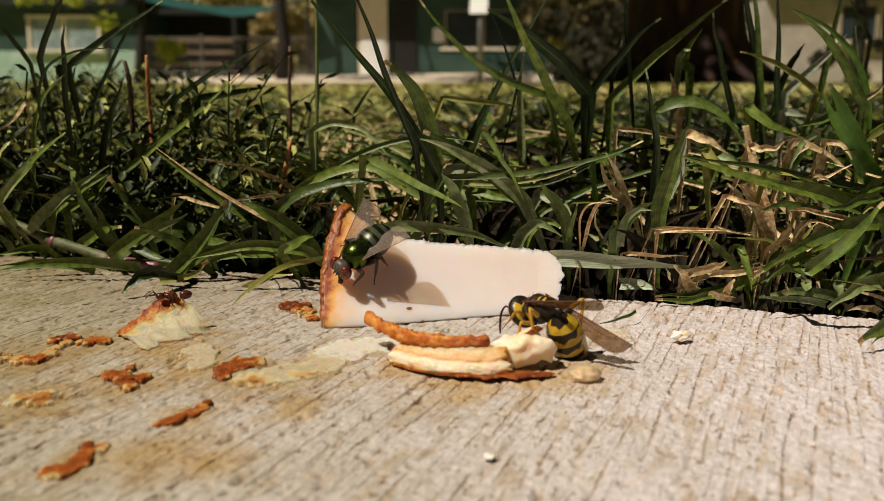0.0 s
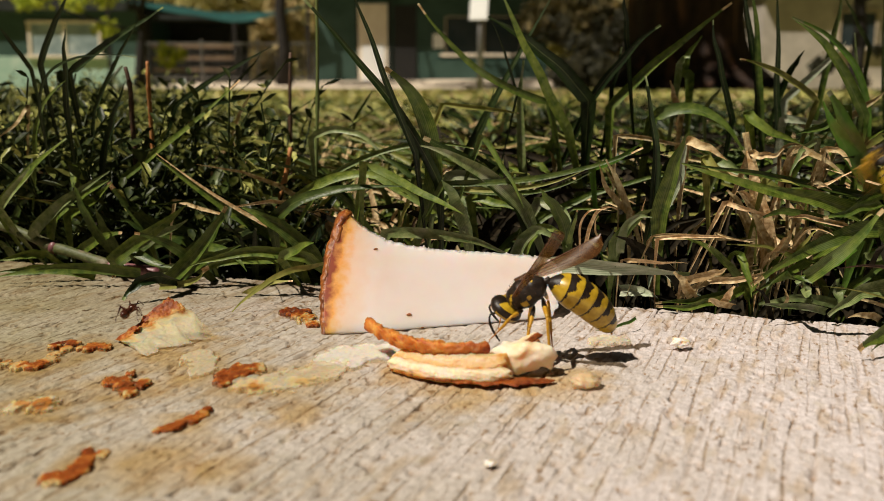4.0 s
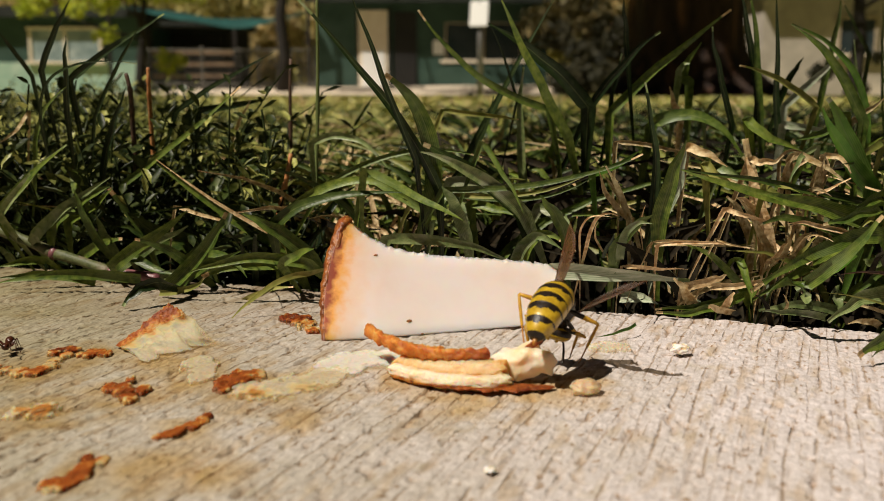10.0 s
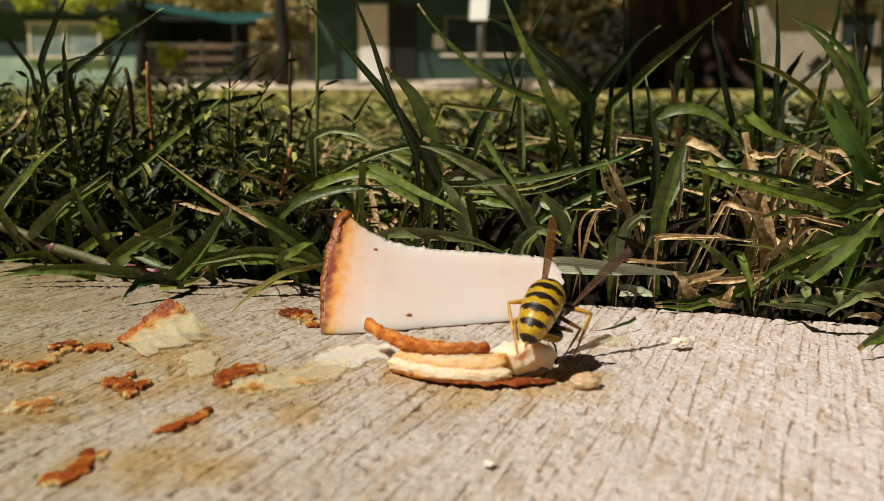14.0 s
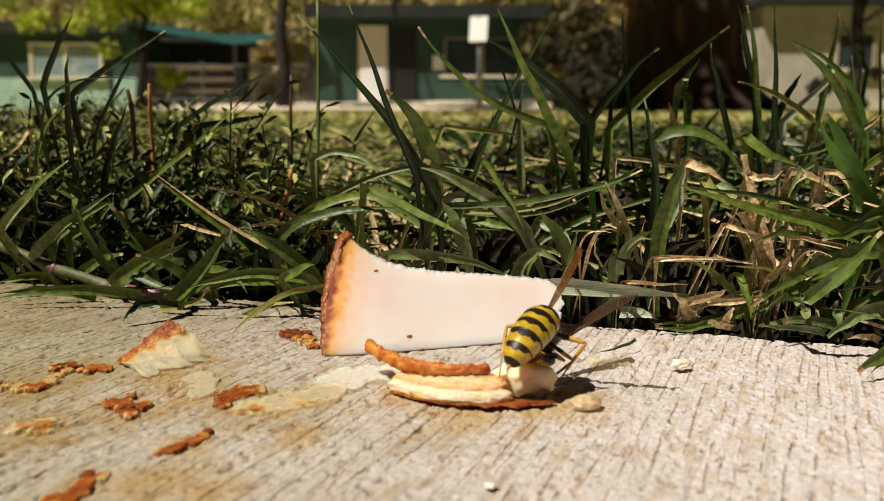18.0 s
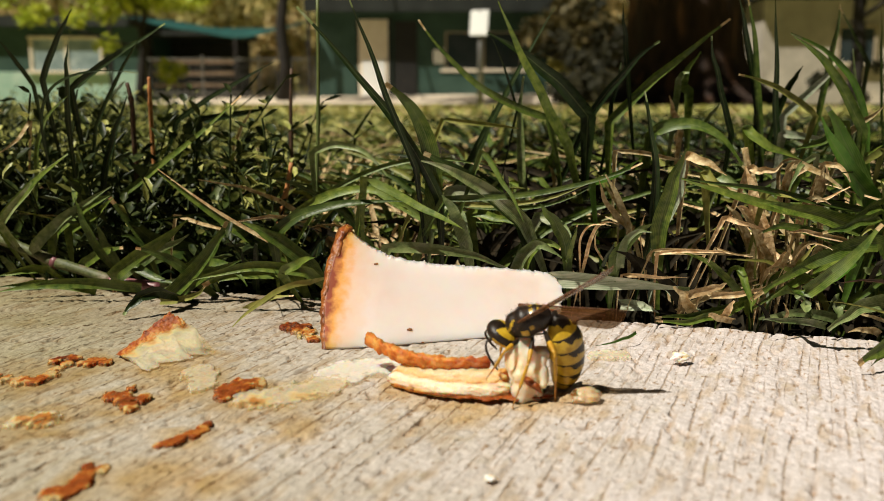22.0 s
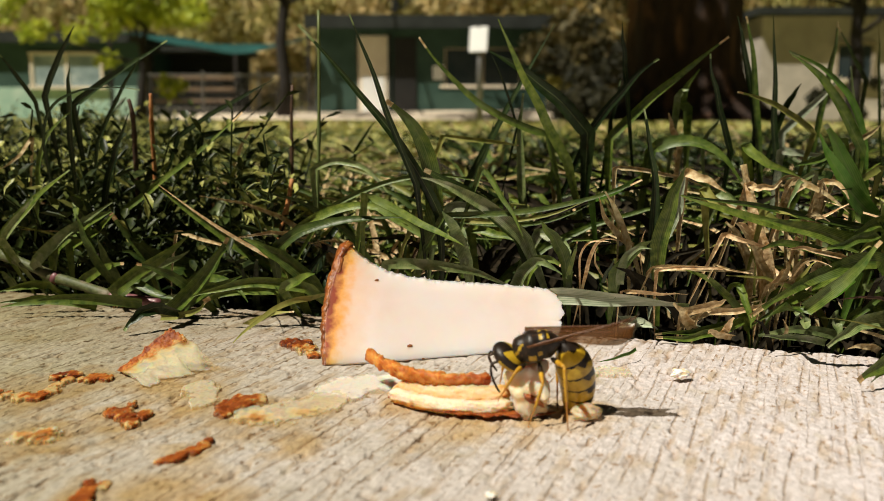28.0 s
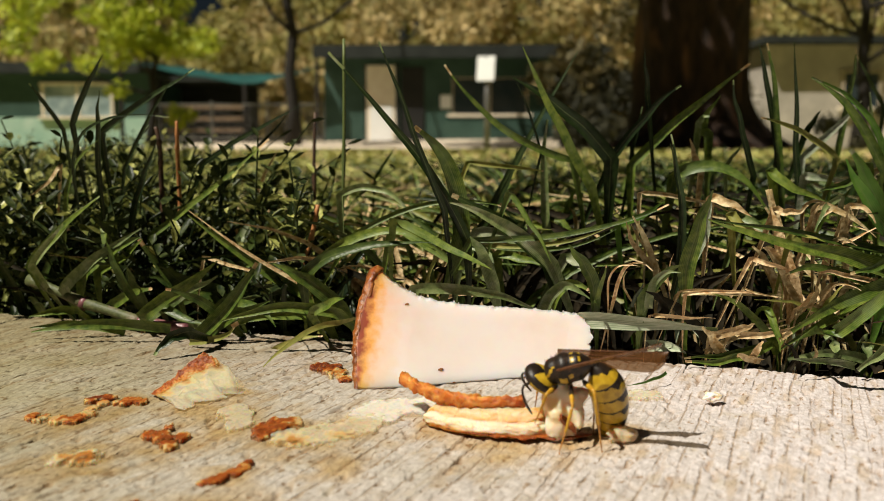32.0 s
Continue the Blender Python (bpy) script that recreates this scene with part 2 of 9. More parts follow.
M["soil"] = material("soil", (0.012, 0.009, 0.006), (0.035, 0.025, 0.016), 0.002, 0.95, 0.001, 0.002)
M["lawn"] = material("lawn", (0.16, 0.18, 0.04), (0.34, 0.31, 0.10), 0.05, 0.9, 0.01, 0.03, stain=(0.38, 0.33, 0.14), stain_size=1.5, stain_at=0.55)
M["path"] = material("path", (0.58, 0.48, 0.36), (0.70, 0.60, 0.46), 0.2, 0.9, 0.01, 0.05)
# blade_dark has shade, blade_lit has sunlight, put into the same green
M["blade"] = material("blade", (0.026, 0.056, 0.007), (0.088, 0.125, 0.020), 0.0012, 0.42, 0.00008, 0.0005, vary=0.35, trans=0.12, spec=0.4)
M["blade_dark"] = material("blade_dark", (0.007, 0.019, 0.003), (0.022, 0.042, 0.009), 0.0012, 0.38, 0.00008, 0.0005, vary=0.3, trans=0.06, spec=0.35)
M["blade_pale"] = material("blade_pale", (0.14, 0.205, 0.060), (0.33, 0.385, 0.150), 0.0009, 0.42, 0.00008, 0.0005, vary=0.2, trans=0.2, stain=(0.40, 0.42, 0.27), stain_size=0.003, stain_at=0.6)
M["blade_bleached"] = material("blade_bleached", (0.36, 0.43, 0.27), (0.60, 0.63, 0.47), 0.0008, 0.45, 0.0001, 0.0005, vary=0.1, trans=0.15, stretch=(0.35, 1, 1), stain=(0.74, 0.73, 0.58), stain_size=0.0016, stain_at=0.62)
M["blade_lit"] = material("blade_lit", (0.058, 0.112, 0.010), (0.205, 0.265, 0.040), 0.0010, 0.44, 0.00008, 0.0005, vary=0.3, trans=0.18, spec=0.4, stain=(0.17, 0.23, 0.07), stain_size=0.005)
M["blade_fresh"] = material("blade_fresh", (0.10, 0.24, 0.02), (0.20, 0.36, 0.05), 0.0015, 0.4, 0.00005, 0.0006, vary=0.12, trans=0.35)
M["straw"] = material("straw", (0.46, 0.29, 0.10), (0.86, 0.72, 0.42), 0.0008, 0.6, 0.0002, 0.0005, vary=0.35, trans=0.2, stain=(0.30, 0.175, 0.06), stain_size=0.004, stain_at=0.66)
M["yellowing"] = material("yellowing", (0.17, 0.20, 0.03), (0.38, 0.36, 0.09), 0.0015, 0.5, 0.00008, 0.0007, vary=0.25, trans=0.25)
# yellow-green raised so that the lawn's sunlit look lies in its colour
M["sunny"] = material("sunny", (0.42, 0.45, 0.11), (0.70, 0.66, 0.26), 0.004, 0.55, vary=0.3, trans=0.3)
# near-black, the shade under the grass being put into this colour
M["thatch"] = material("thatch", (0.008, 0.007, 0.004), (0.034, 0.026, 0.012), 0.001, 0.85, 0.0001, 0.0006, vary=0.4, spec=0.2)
M["stalk_brown"] = material("stalk_brown", (0.035, 0.018, 0.010), (0.11, 0.052, 0.024), 0.001, 0.6, 0.0001, 0.0006)
M["stalk_orange"] = material("stalk_orange", (0.36, 0.13, 0.035), (0.52, 0.24, 0.08), 0.001, 0.6, 0.0001, 0.0006)
M["runner"] = material("runner", (0.045, 0.060, 0.016), (0.110, 0.120, 0.040), 0.0008, 0.6, 0.0001, 0.0005, stain=(0.22, 0.17, 0.11), stain_size=0.003)
M["runner_purple"] = material("runner_purple", (0.13, 0.04, 0.05), (0.26, 0.11, 0.11), 0.001, 0.4, 0.00005, 0.0006)
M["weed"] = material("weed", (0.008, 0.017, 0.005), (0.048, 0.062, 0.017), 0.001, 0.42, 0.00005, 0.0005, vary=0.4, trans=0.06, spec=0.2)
# the weed's leaf again with sunlight put into its colour
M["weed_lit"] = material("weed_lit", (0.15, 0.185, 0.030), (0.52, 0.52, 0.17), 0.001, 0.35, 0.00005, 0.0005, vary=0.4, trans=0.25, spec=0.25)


def veined(m, lines=30, depth=0.19):
    """Fine lengthwise veins and a pale midrib, by the attribute 'across' of a blade (-1 to 1)."""
    t = m.node_tree
    b = t.nodes["Principled BSDF"]
    old = b.inputs["Base Color"].links[0].from_socket
    users = [k.to_socket for k in t.links if k.from_socket == old]
    at, mul, sn, mr, ab, rib, mx, m2 = (t.nodes.new("ShaderNode" + k) for k in ("Attribute", "Math", "Math", "MapRange", "Math", "MapRange", "Mix", "Mix"))
    at.attribute_name = "across"
    mul.operation, sn.operation, ab.operation = "MULTIPLY", "SINE", "ABSOLUTE"
    mul.inputs[1].default_value = lines
    t.links.new(at.outputs["Fac"], mul.inputs[0])
    t.links.new(mul.outputs[0], sn.inputs[0])
    mr.inputs["From Min"].default_value, mr.inputs["From Max"].default_value = -0.2, 1.0
    mr.inputs["To Max"].default_value = 1.0
    t.links.new(sn.outputs[0], mr.inputs["Value"])
    mx.data_type, mx.blend_type = "RGBA", "MULTIPLY"
    t.links.new(mr.outputs[0], mx.inputs["Factor"])
    t.links.new(old, mx.inputs["A"])
    mx.inputs["B"].default_value = (1 - depth * 2, 1 - depth * 1.7, 1 - depth * 2, 1)
    t.links.new(at.outputs["Fac"], ab.inputs[0])
    rib.inputs["From Min"].default_value, rib.inputs["From Max"].default_value = 0.09, 0.02
    rib.inputs["To Max"].default_value = 0.45
    t.links.new(ab.outputs[0], rib.inputs["Value"])
    m2.data_type = "RGBA"
    m2.inputs["B"].default_value = (0.20, 0.23, 0.08, 1)
    t.links.new(rib.outputs[0], m2.inputs["Factor"])
    t.links.new(mx.outputs["Result"], m2.inputs["A"])
    for u in users:
        t.links.new(m2.outputs["Result"], u)


for kind in ("blade", "blade_dark", "blade_lit", "blade_pale", "blade_fresh", "blade_bleached"):
    veined(M[kind])
M["food"] = material("food", (0.82, 0.705, 0.635), (0.87, 0.775, 0.72), 0.006, 0.5, 0.00005, 0.0012, sss=0.35, stain=(0.88, 0.80, 0.745), stain_size=0.016, stain_at=0.5)
M["food_pale"] = material("food_pale", (0.74, 0.55, 0.33), (0.82, 0.67, 0.46), 0.003, 0.45, 0.0001, 0.0012, sss=0.6, stain=(0.72, 0.46, 0.20), stain_size=0.004, stain_at=0.62)
M["crust"] = material("crust", (0.15, 0.028, 0.004), (0.38, 0.10, 0.012), 0.0006, 0.4, 0.0002, 0.0004, sss=0.3, sss_colour=(0.001, 0.0004, 0.0002), stain=(0.15, 0.028, 0.010), stain_size=0.0018, stain_at=0.58, coat=0.1)
M["chunk"] = material("chunk", (0.80, 0.65, 0.49), (0.86, 0.75, 0.62), 0.0022, 0.5, 0.00012, 0.0007, sss=0.8, stain=(0.80, 0.60, 0.34), stain_size=0.004, stain_at=0.56)
M["crust_dark"] = material("crust_dark", (0.17, 0.045, 0.008), (0.40, 0.13, 0.022), 0.0006, 0.4, 0.0002, 0.0004, stain=(0.07, 0.012, 0.006), stain_size=0.002, stain_at=0.55)
M["black"] = material("black", (0.006, 0.004, 0.003), (0.026, 0.015, 0.008), 0.0003, 0.42, 0.00003, 0.0002, spec=0.4)
M["yellow"] = material("yellow", (0.38, 0.225, 0.011), (0.60, 0.40, 0.026), 0.0006, 0.33, 0.00001, 0.0002, coat=0.2)
M["leg_yellow"] = material("leg_yellow", (0.40, 0.19, 0.012), (0.58, 0.33, 0.024), 0.0005, 0.4, 0.00001, 0.0002)
M["leg_amber"] = material("leg_amber", (0.34, 0.13, 0.02), (0.50, 0.22, 0.03), 0.0005, 0.4)
M["eye"] = material("eye", (0.01, 0.008, 0.006), (0.02, 0.015, 0.012), 0.0003, 0.15)
M["wasp_wing"] = wing_material("wasp_wing", (0.115, 0.048, 0.014), 0.46)
M["vein"] = material("vein", (0.09, 0.035, 0.012), (0.16, 0.06, 0.02), 0.0004, 0.4)
M["fly_green"] = material("fly_green", (0.018, 0.040, 0.008), (0.085, 0.11, 0.014), 0.0012, 0.25, 0.00002, 0.0002, metal=0.9)
M["fly_dark"] = material("fly_dark", (0.03, 0.04, 0.03), (0.10, 0.09, 0.07), 0.0004, 0.35, 0.00002, 0.0002, metal=0.3)
M["fly_face"] = material("fly_face", (0.04, 0.03, 0.025), (0.10, 0.08, 0.06), 0.0004, 0.5)
M["fly_eye"] = material("fly_eye", (0.07, 0.010, 0.006), (0.13, 0.025, 0.012), 0.0002, 0.25)
M["fly_wing"] = wing_material("fly_wing", (0.30, 0.25, 0.22), 0.74)
M["ant"] = material("ant", (0.03, 0.008, 0.004), (0.08, 0.022, 0.010), 0.0004, 0.25)
M["green_wall"] = material("green_wall", (0.020, 0.055, 0.040), (0.036, 0.080, 0.060), 0.4, 0.7, stain=(0.05, 0.10, 0.08), stain_size=1.1)
M["mint_lit_wall"] = material("mint_lit_wall", (0.30, 0.48, 0.39), (0.42, 0.58, 0.48), 0.4, 0.7, stain=(0.55, 0.66, 0.56), stain_size=1.1)
M["roof"] = material("roof", (0.008, 0.011, 0.009), (0.02, 0.025, 0.022), 0.5, 0.8)
M["cream"] = material("cream", (0.74, 0.64, 0.50), (0.84, 0.76, 0.62), 0.3, 0.6)
M["white_paint"] = material("white_paint", (0.86, 0.86, 0.86), (0.90, 0.90, 0.90), 0.3, 0.4)
M["frame_tan"] = material("frame_tan", (0.34, 0.28, 0.20), (0.46, 0.38, 0.28), 0.2, 0.6)
# near-black that paints the shade inside openings and under the shelter
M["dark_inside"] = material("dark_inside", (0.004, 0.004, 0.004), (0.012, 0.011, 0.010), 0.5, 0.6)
M["glass"] = material("glass", (0.03, 0.045, 0.05), (0.05, 0.06, 0.065), 0.5, 0.08)
# window glass with the sky's pale reflection painted into its colour
M["sky_pane"] = material("sky_pane", (0.20, 0.27, 0.28), (0.34, 0.42, 0.43), 0.3, 0.25, stain=(0.5, 0.56, 0.55), stain_size=0.6)
M["steel"] = material("steel", (0.16, 0.155, 0.15), (0.26, 0.255, 0.25), 0.1, 0.45, metal=0.6)
M["post_dark"] = material("post_dark", (0.006, 0.004, 0.003), (0.016, 0.011, 0.008), 0.1, 0.8)
M["sail"] = material("sail", (0.006, 0.055, 0.050), (0.014, 0.115, 0.10), 0.4, 0.8, trans=0.25)
M["timber"] = material("timber", (0.16, 0.10, 0.06), (0.30, 0.20, 0.12), 0.2, 0.8)
M["bark"] = material("bark", (0.014, 0.007, 0.004), (0.06, 0.03, 0.016), 0.06, 0.9, 0.03, 0.05, stretch=(1, 1, 0.3), stain=(0.26, 0.12, 0.06), stain_size=0.2, stain_at=0.66)
M["wall_grey"] = material("wall_grey", (0.36, 0.32, 0.27), (0.48, 0.43, 0.37), 0.5, 0.85, stain=(0.58, 0.52, 0.44), stain_size=0.8)
M["leaf_lime"] = material("leaf_lime", (0.34, 0.44, 0.03), (0.56, 0.58, 0.07), 0.2, 0.6, vary=0.3, trans=0.4)
M["leaf_olive"] = material("leaf_olive", (0.28, 0.27, 0.07), (0.48, 0.41, 0.15), 0.6, 0.7, vary=0.4, trans=0.3)
M["leaf_tan"] = material("leaf_tan", (0.36, 0.29, 0.11), (0.56, 0.45, 0.20), 0.6, 0.7, vary=0.4, trans=0.3)
M["leaf_brown"] = material("leaf_brown", (0.055, 0.050, 0.015), (0.17, 0.135, 0.045), 0.6, 0.7, vary=0.4, trans=0.25)
M["leaf_dark"] = material("leaf_dark", (0.020, 0.022, 0.008), (0.050, 0.044, 0.017), 0.6, 0.7, vary=0.4, trans=0.2)


def browned(m, x0, x1, golden, brown):
    """Colours a food material golden, then brown, towards its baked end at x0 (metres along x)."""
    t = m.node_tree
    b = t.nodes["Principled BSDF"]
    old = b.inputs["Base Color"].links[0].from_socket
    co, sx = t.nodes.new("ShaderNodeTexCoord"), t.nodes.new("ShaderNodeSeparateXYZ")
    n, ad = t.nodes.new("ShaderNodeTexNoise"), t.nodes.new("ShaderNodeMath")
    n.inputs["Scale"].default_value = 800
    n.inputs["Detail"].default_value = 4
    ad.operation = "MULTIPLY_ADD"
    ad.inputs[1].default_value = 0.0028
    t.links.new(co.outputs["Object"], sx.inputs[0])
    t.links.new(co.outputs["Object"], n.inputs[0])
    lean = t.nodes.new("ShaderNodeMath")
    lean.operation = "MULTIPLY_ADD"
    lean.inputs[1].default_value = -0.12
    t.links.new(sx.outputs["Z"], lean.inputs[0])
    t.links.new(sx.outputs["X"], lean.inputs[2])
    t.links.new(n.outputs[0], ad.inputs[0])
    t.links.new(lean.outputs[0], ad.inputs[2])
    mr = t.nodes.new("ShaderNodeMapRange")
    mr.inputs["From Min"].default_value, mr.inputs["From Max"].default_value = x0, x1
    t.links.new(ad.outputs[0], mr.inputs["Value"])
    r = t.nodes.new("ShaderNodeValToRGB")
    e = r.color_ramp.elements
    e[0].color, e[1].color = (*brown, 1), (1, 1, 1, 1)
    for at, c in ((0.04, brown), (0.22, golden), (0.50, [(1 + g * 0.6 + 0.2) / 1.8 for g in golden])):
        k = e.new(at)
        k.color = (*c, 1)
    t.links.new(mr.outputs[0], r.inputs[0])
    mx = t.nodes.new("ShaderNodeMix")
    mx.data_type, mx.blend_type = "RGBA", "MULTIPLY"
    mx.inputs["Factor"].default_value = 1
    t.links.new(old, mx.inputs["A"])
    t.links.new(r.outputs[0], mx.inputs["B"])
    t.links.new(mx.outputs["Result"], b.inputs["Base Color"])


M["food_slice"] = material("food_slice", (0.80, 0.635, 0.575), (0.835, 0.69, 0.645), 0.0035, 0.45, 0.00001, 0.0012, sss=0.8, sss_colour=(0.0035, 0.0022, 0.0014), stain=(0.84, 0.71, 0.675), stain_size=0.012, stain_at=0.5)
browned(M["food_slice"], -0.0128, -0.0074, (0.95, 0.54, 0.13), (0.34, 0.055, 0.003))


def layered(name, stops, clear, rough=0.38, sss=0.5, bump=0.00012, spec=0.5, mottle=1.0):
    """Food whose colour follows how browned each place is (the attribute 'brown'); pale places, and those worn thin (the attribute 'thin'), let light through."""
    m = bpy.data.materials.new(name)
    m.use_nodes = True
    t = m.node_tree
    b = t.nodes["Principled BSDF"]
    at, co, n, n2 = (t.nodes.new("ShaderNode" + k) for k in ("Attribute", "TexCoord", "TexNoise", "TexNoise"))
    at.attribute_name = "brown"
    n.inputs["Scale"].default_value, n.inputs["Detail"].default_value = 2400, 4
    n2.inputs["Scale"].default_value, n2.inputs["Detail"].default_value = 420, 3
    t.links.new(co.outputs["Object"], n.inputs[0])
    t.links.new(co.outputs["Object"], n2.inputs[0])
    a1, a2, off = (t.nodes.new("ShaderNodeMath") for _ in range(3))
    a1.operation = a2.operation = "MULTIPLY_ADD"
    a1.inputs[1].default_value, a2.inputs[1].default_value = 0.60 * mottle, 0.44 * mottle
    off.operation = "SUBTRACT"
    off.inputs[1].default_value = 0.52 * mottle
    t.links.new(n.outputs[0], a1.inputs[0])
    t.links.new(at.outputs["Fac"], a1.inputs[2])
    t.links.new(n2.outputs[0], a2.inputs[0])
    t.links.new(a1.outputs[0], a2.inputs[2])
    t.links.new(a2.outputs[0], off.inputs[0])
    r = t.nodes.new("ShaderNodeValToRGB")
    e = r.color_ramp.elements
    e[0].position, e[0].color = stops[0][0], (*stops[0][1], 1)
    e[1].position, e[1].color = stops[-1][0], (*stops[-1][1], 1)
    for p, c in stops[1:-1]:
        e.new(p).color = (*c, 1)
    t.links.new(off.outputs[0], r.inputs[0])
    t.links.new(r.outputs[0], b.inputs["Base Color"])
    b.inputs["Roughness"].default_value = rough
    b.inputs["Specular IOR Level"].default_value = spec
    b.inputs["Subsurface Weight"].default_value = sss
    b.inputs["Subsurface Radius"].default_value = (0.0022, 0.0011, 0.0005)
    b.inputs["Subsurface Scale"].default_value = 1.0
    bp = t.nodes.new("ShaderNodeBump")
    bp.inputs["Distance"].default_value = bump
    t.links.new(n.outputs[0], bp.inputs["Height"])
    t.links.new(bp.outputs[0], b.inputs["Normal"])
    if clear:
        mr, tr, ms = (t.nodes.new("ShaderNode" + k) for k in ("MapRange", "BsdfTransparent", "MixShader"))
        mr.inputs["From Min"].default_value, mr.inputs["From Max"].default_value = -0.1, 0.5
        mr.inputs["To Min"].default_value, mr.inputs["To Max"].default_value = clear, 0.0
        tr.inputs[0].default_value = (1.0, 0.97, 0.90, 1)
        t.links.new(off.outputs[0], mr.inputs["Value"])
        th, mo = t.nodes.new("ShaderNodeAttribute"), t.nodes.new("ShaderNodeMath")
        th.attribute_name, mo.operation = "thin", "MAXIMUM"
        t.links.new(th.outputs["Fac"], mo.inputs[0])
        t.links.new(mr.outputs[0], mo.inputs[1])
        t.links.new(mo.outputs[0], ms.inputs[0])
        t.links.new(b.outputs[0], ms.inputs[1])
        t.links.new(tr.outputs[0], ms.inputs[2])
        t.links.new(ms.outputs[0], t.nodes["Material Output"].inputs[0])
    return m


BROWNING = ((0.0, (0.84, 0.73, 0.50)), (0.22, (0.74, 0.55, 0.25)), (0.42, (0.50, 0.21, 0.04)), (0.62, (0.31, 0.078, 0.010)), (1.0, (0.12, 0.020, 0.004)))
LAYERS = ((0.0, (0.81, 0.66, 0.50)), (0.2, (0.72, 0.50, 0.28)), (0.4, (0.60, 0.31, 0.08)), (0.62, (0.46, 0.15, 0.022)), (1.0, (0.19, 0.035, 0.010)))
M["scrap"] = layered("scrap", ((0.0, (0.72, 0.50, 0.22)),) + BROWNING[1:], 0.85, 0.5, 0.35, 0.00018, 0.3, 1.25)
M["scrap_film"] = layered("scrap_film", ((0.0, (0.92, 0.82, 0.60)), (0.22, (0.82, 0.64, 0.32))) + BROWNING[2:], 0.74, 0.35, 0.5, 0.00004, 0.4, 0.4)
M["pale_film"] = layered("pale_film", ((0.0, (0.94, 0.88, 0.78)),) + BROWNING[1:], 0.5, 0.4, 0.5, 0.00003, 0.3, 0.4)
M["chunk_film"] = layered("chunk_film", ((0.0, (0.70, 0.52, 0.33)),) + BROWNING[1:], 0.35, 0.35, 0.7, 0.00006, 0.5, 0.5)
M["strip"] = layered("strip", LAYERS, 0.0, 0.55, 0.9, 0.00008, 0.3, 0.42)


# ---- builders ----
MM = 0.001


def mesh_of(name, verts, faces, mats, slots=None, smooth=True):
    me = bpy.data.meshes.new(name)
    me.from_pydata([tuple(v) for v in verts], [], [tuple(f) for f in faces])
    for m in mats if isinstance(mats, (list, tuple)) else [mats]:
        me.materials.append(m)
    if slots is not None:
        me.polygons.foreach_set("material_index", list(slots))
    if smooth:
        me.polygons.foreach_set("use_smooth", [True] * len(me.polygons))
    me.update()
    return me


def hold(ob, parent):
    if parent:
        ob.parent = parent
    return ob


def piece(name, verts, faces, mats, parent=None, label="", slots=None, smooth=True):
    """Links one mesh object, under a thing where one is given."""
    ob = hold(new(name, mesh_of(name, verts, faces, mats, slots, smooth)), parent)
    return tagged(ob, label)


def part(name, bm, mats, parent, label=""):
    me = bpy.data.meshes.new(name)
    bm.to_mesh(me)
    bm.free()
    for m in mats if isinstance(mats, (list, tuple)) else [mats]:
        me.materials.append(m)
    return tagged(hold(new(name, me), parent), label)


def thing(name, label, category, place=(0, 0, 0), group="", kind=""):
    ob = new(name)
    ob.location = place
    ob.empty_display_size = 0.001
    return tagged(ob, label, category, group, kind)


def vnoise(x, y, seed=0):
    """Smooth lattice noise of numpy arrays, 0 to 1."""
    xi, yi = np.floor(x).astype(np.int64), np.floor(y).astype(np.int64)
    fx, fy = x - xi, y - yi
    fx, fy = fx * fx * (3 - 2 * fx), fy * fy * (3 - 2 * fy)

    def h(a, b):
        n = (a * 374761393 + b * 668265263 + seed * 974634777) & 0x7FFFFFFF
        n = ((n ^ (n >> 13)) * 1274126177) & 0x7FFFFFFF
        return ((n ^ (n >> 16)) & 0xFFFF) / 65535.0
    return (h(xi, yi) * (1 - fx) + h(xi + 1, yi) * fx) * (1 - fy) + (h(xi, yi + 1) * (1 - fx) + h(xi + 1, yi + 1) * fx) * fy


def box_bm(x0, x1, y0, y1, z0, z1, bevel=0.0):
    bm = bmesh.new()
    bmesh.ops.create_cube(bm, size=1)
    bmesh.ops.transform(bm, matrix=Matrix.Translation(((x0 + x1) / 2, (y0 + y1) / 2, (z0 + z1) / 2)) @ Matrix.Diagonal((x1 - x0, y1 - y0, z1 - z0, 1)), verts=bm.verts)
    if bevel:
        bmesh.ops.bevel(bm, geom=bm.edges[:], offset=bevel, segments=2, affect="EDGES")
    return bm


def tube(name, spine, radii, mats, parent=None, label="", sides=10, flat=1.0, slots=None):
    """A rounded tube along a spine of points."""
    pts = [Vector(p) for p in spine]
    verts, faces, sl = [], [], []
    n = len(pts)
    ref = Vector((0.13, 0.21, 0.97))
    for i, p in enumerate(pts):
        d = (pts[min(i + 1, n - 1)] - pts[max(i - 1, 0)]).normalized()
        a = d.cross(ref)
        if a.length < 0.05:
            a = d.cross(Vector((1, 0, 0)))
        a.normalize()
        b = d.cross(a)
        for k in range(sides):
            w = 2 * math.pi * k / sides
            verts.append(p + radii[i] * (a * math.cos(w) + b * math.sin(w) * flat))
    for i in range(n - 1):
        for k in range(sides):
            faces.append((i * sides + k, i * sides + (k + 1) % sides, (i + 1) * sides + (k + 1) % sides, (i + 1) * sides + k))
            sl.append(slots[i] if slots else 0)
    faces.append(tuple(range(sides))[::-1])
    faces.append(tuple(range((n - 1) * sides, n * sides)))
    sl += [sl[0], sl[-1]]
    return piece(name, verts, faces, mats, parent, label, sl)


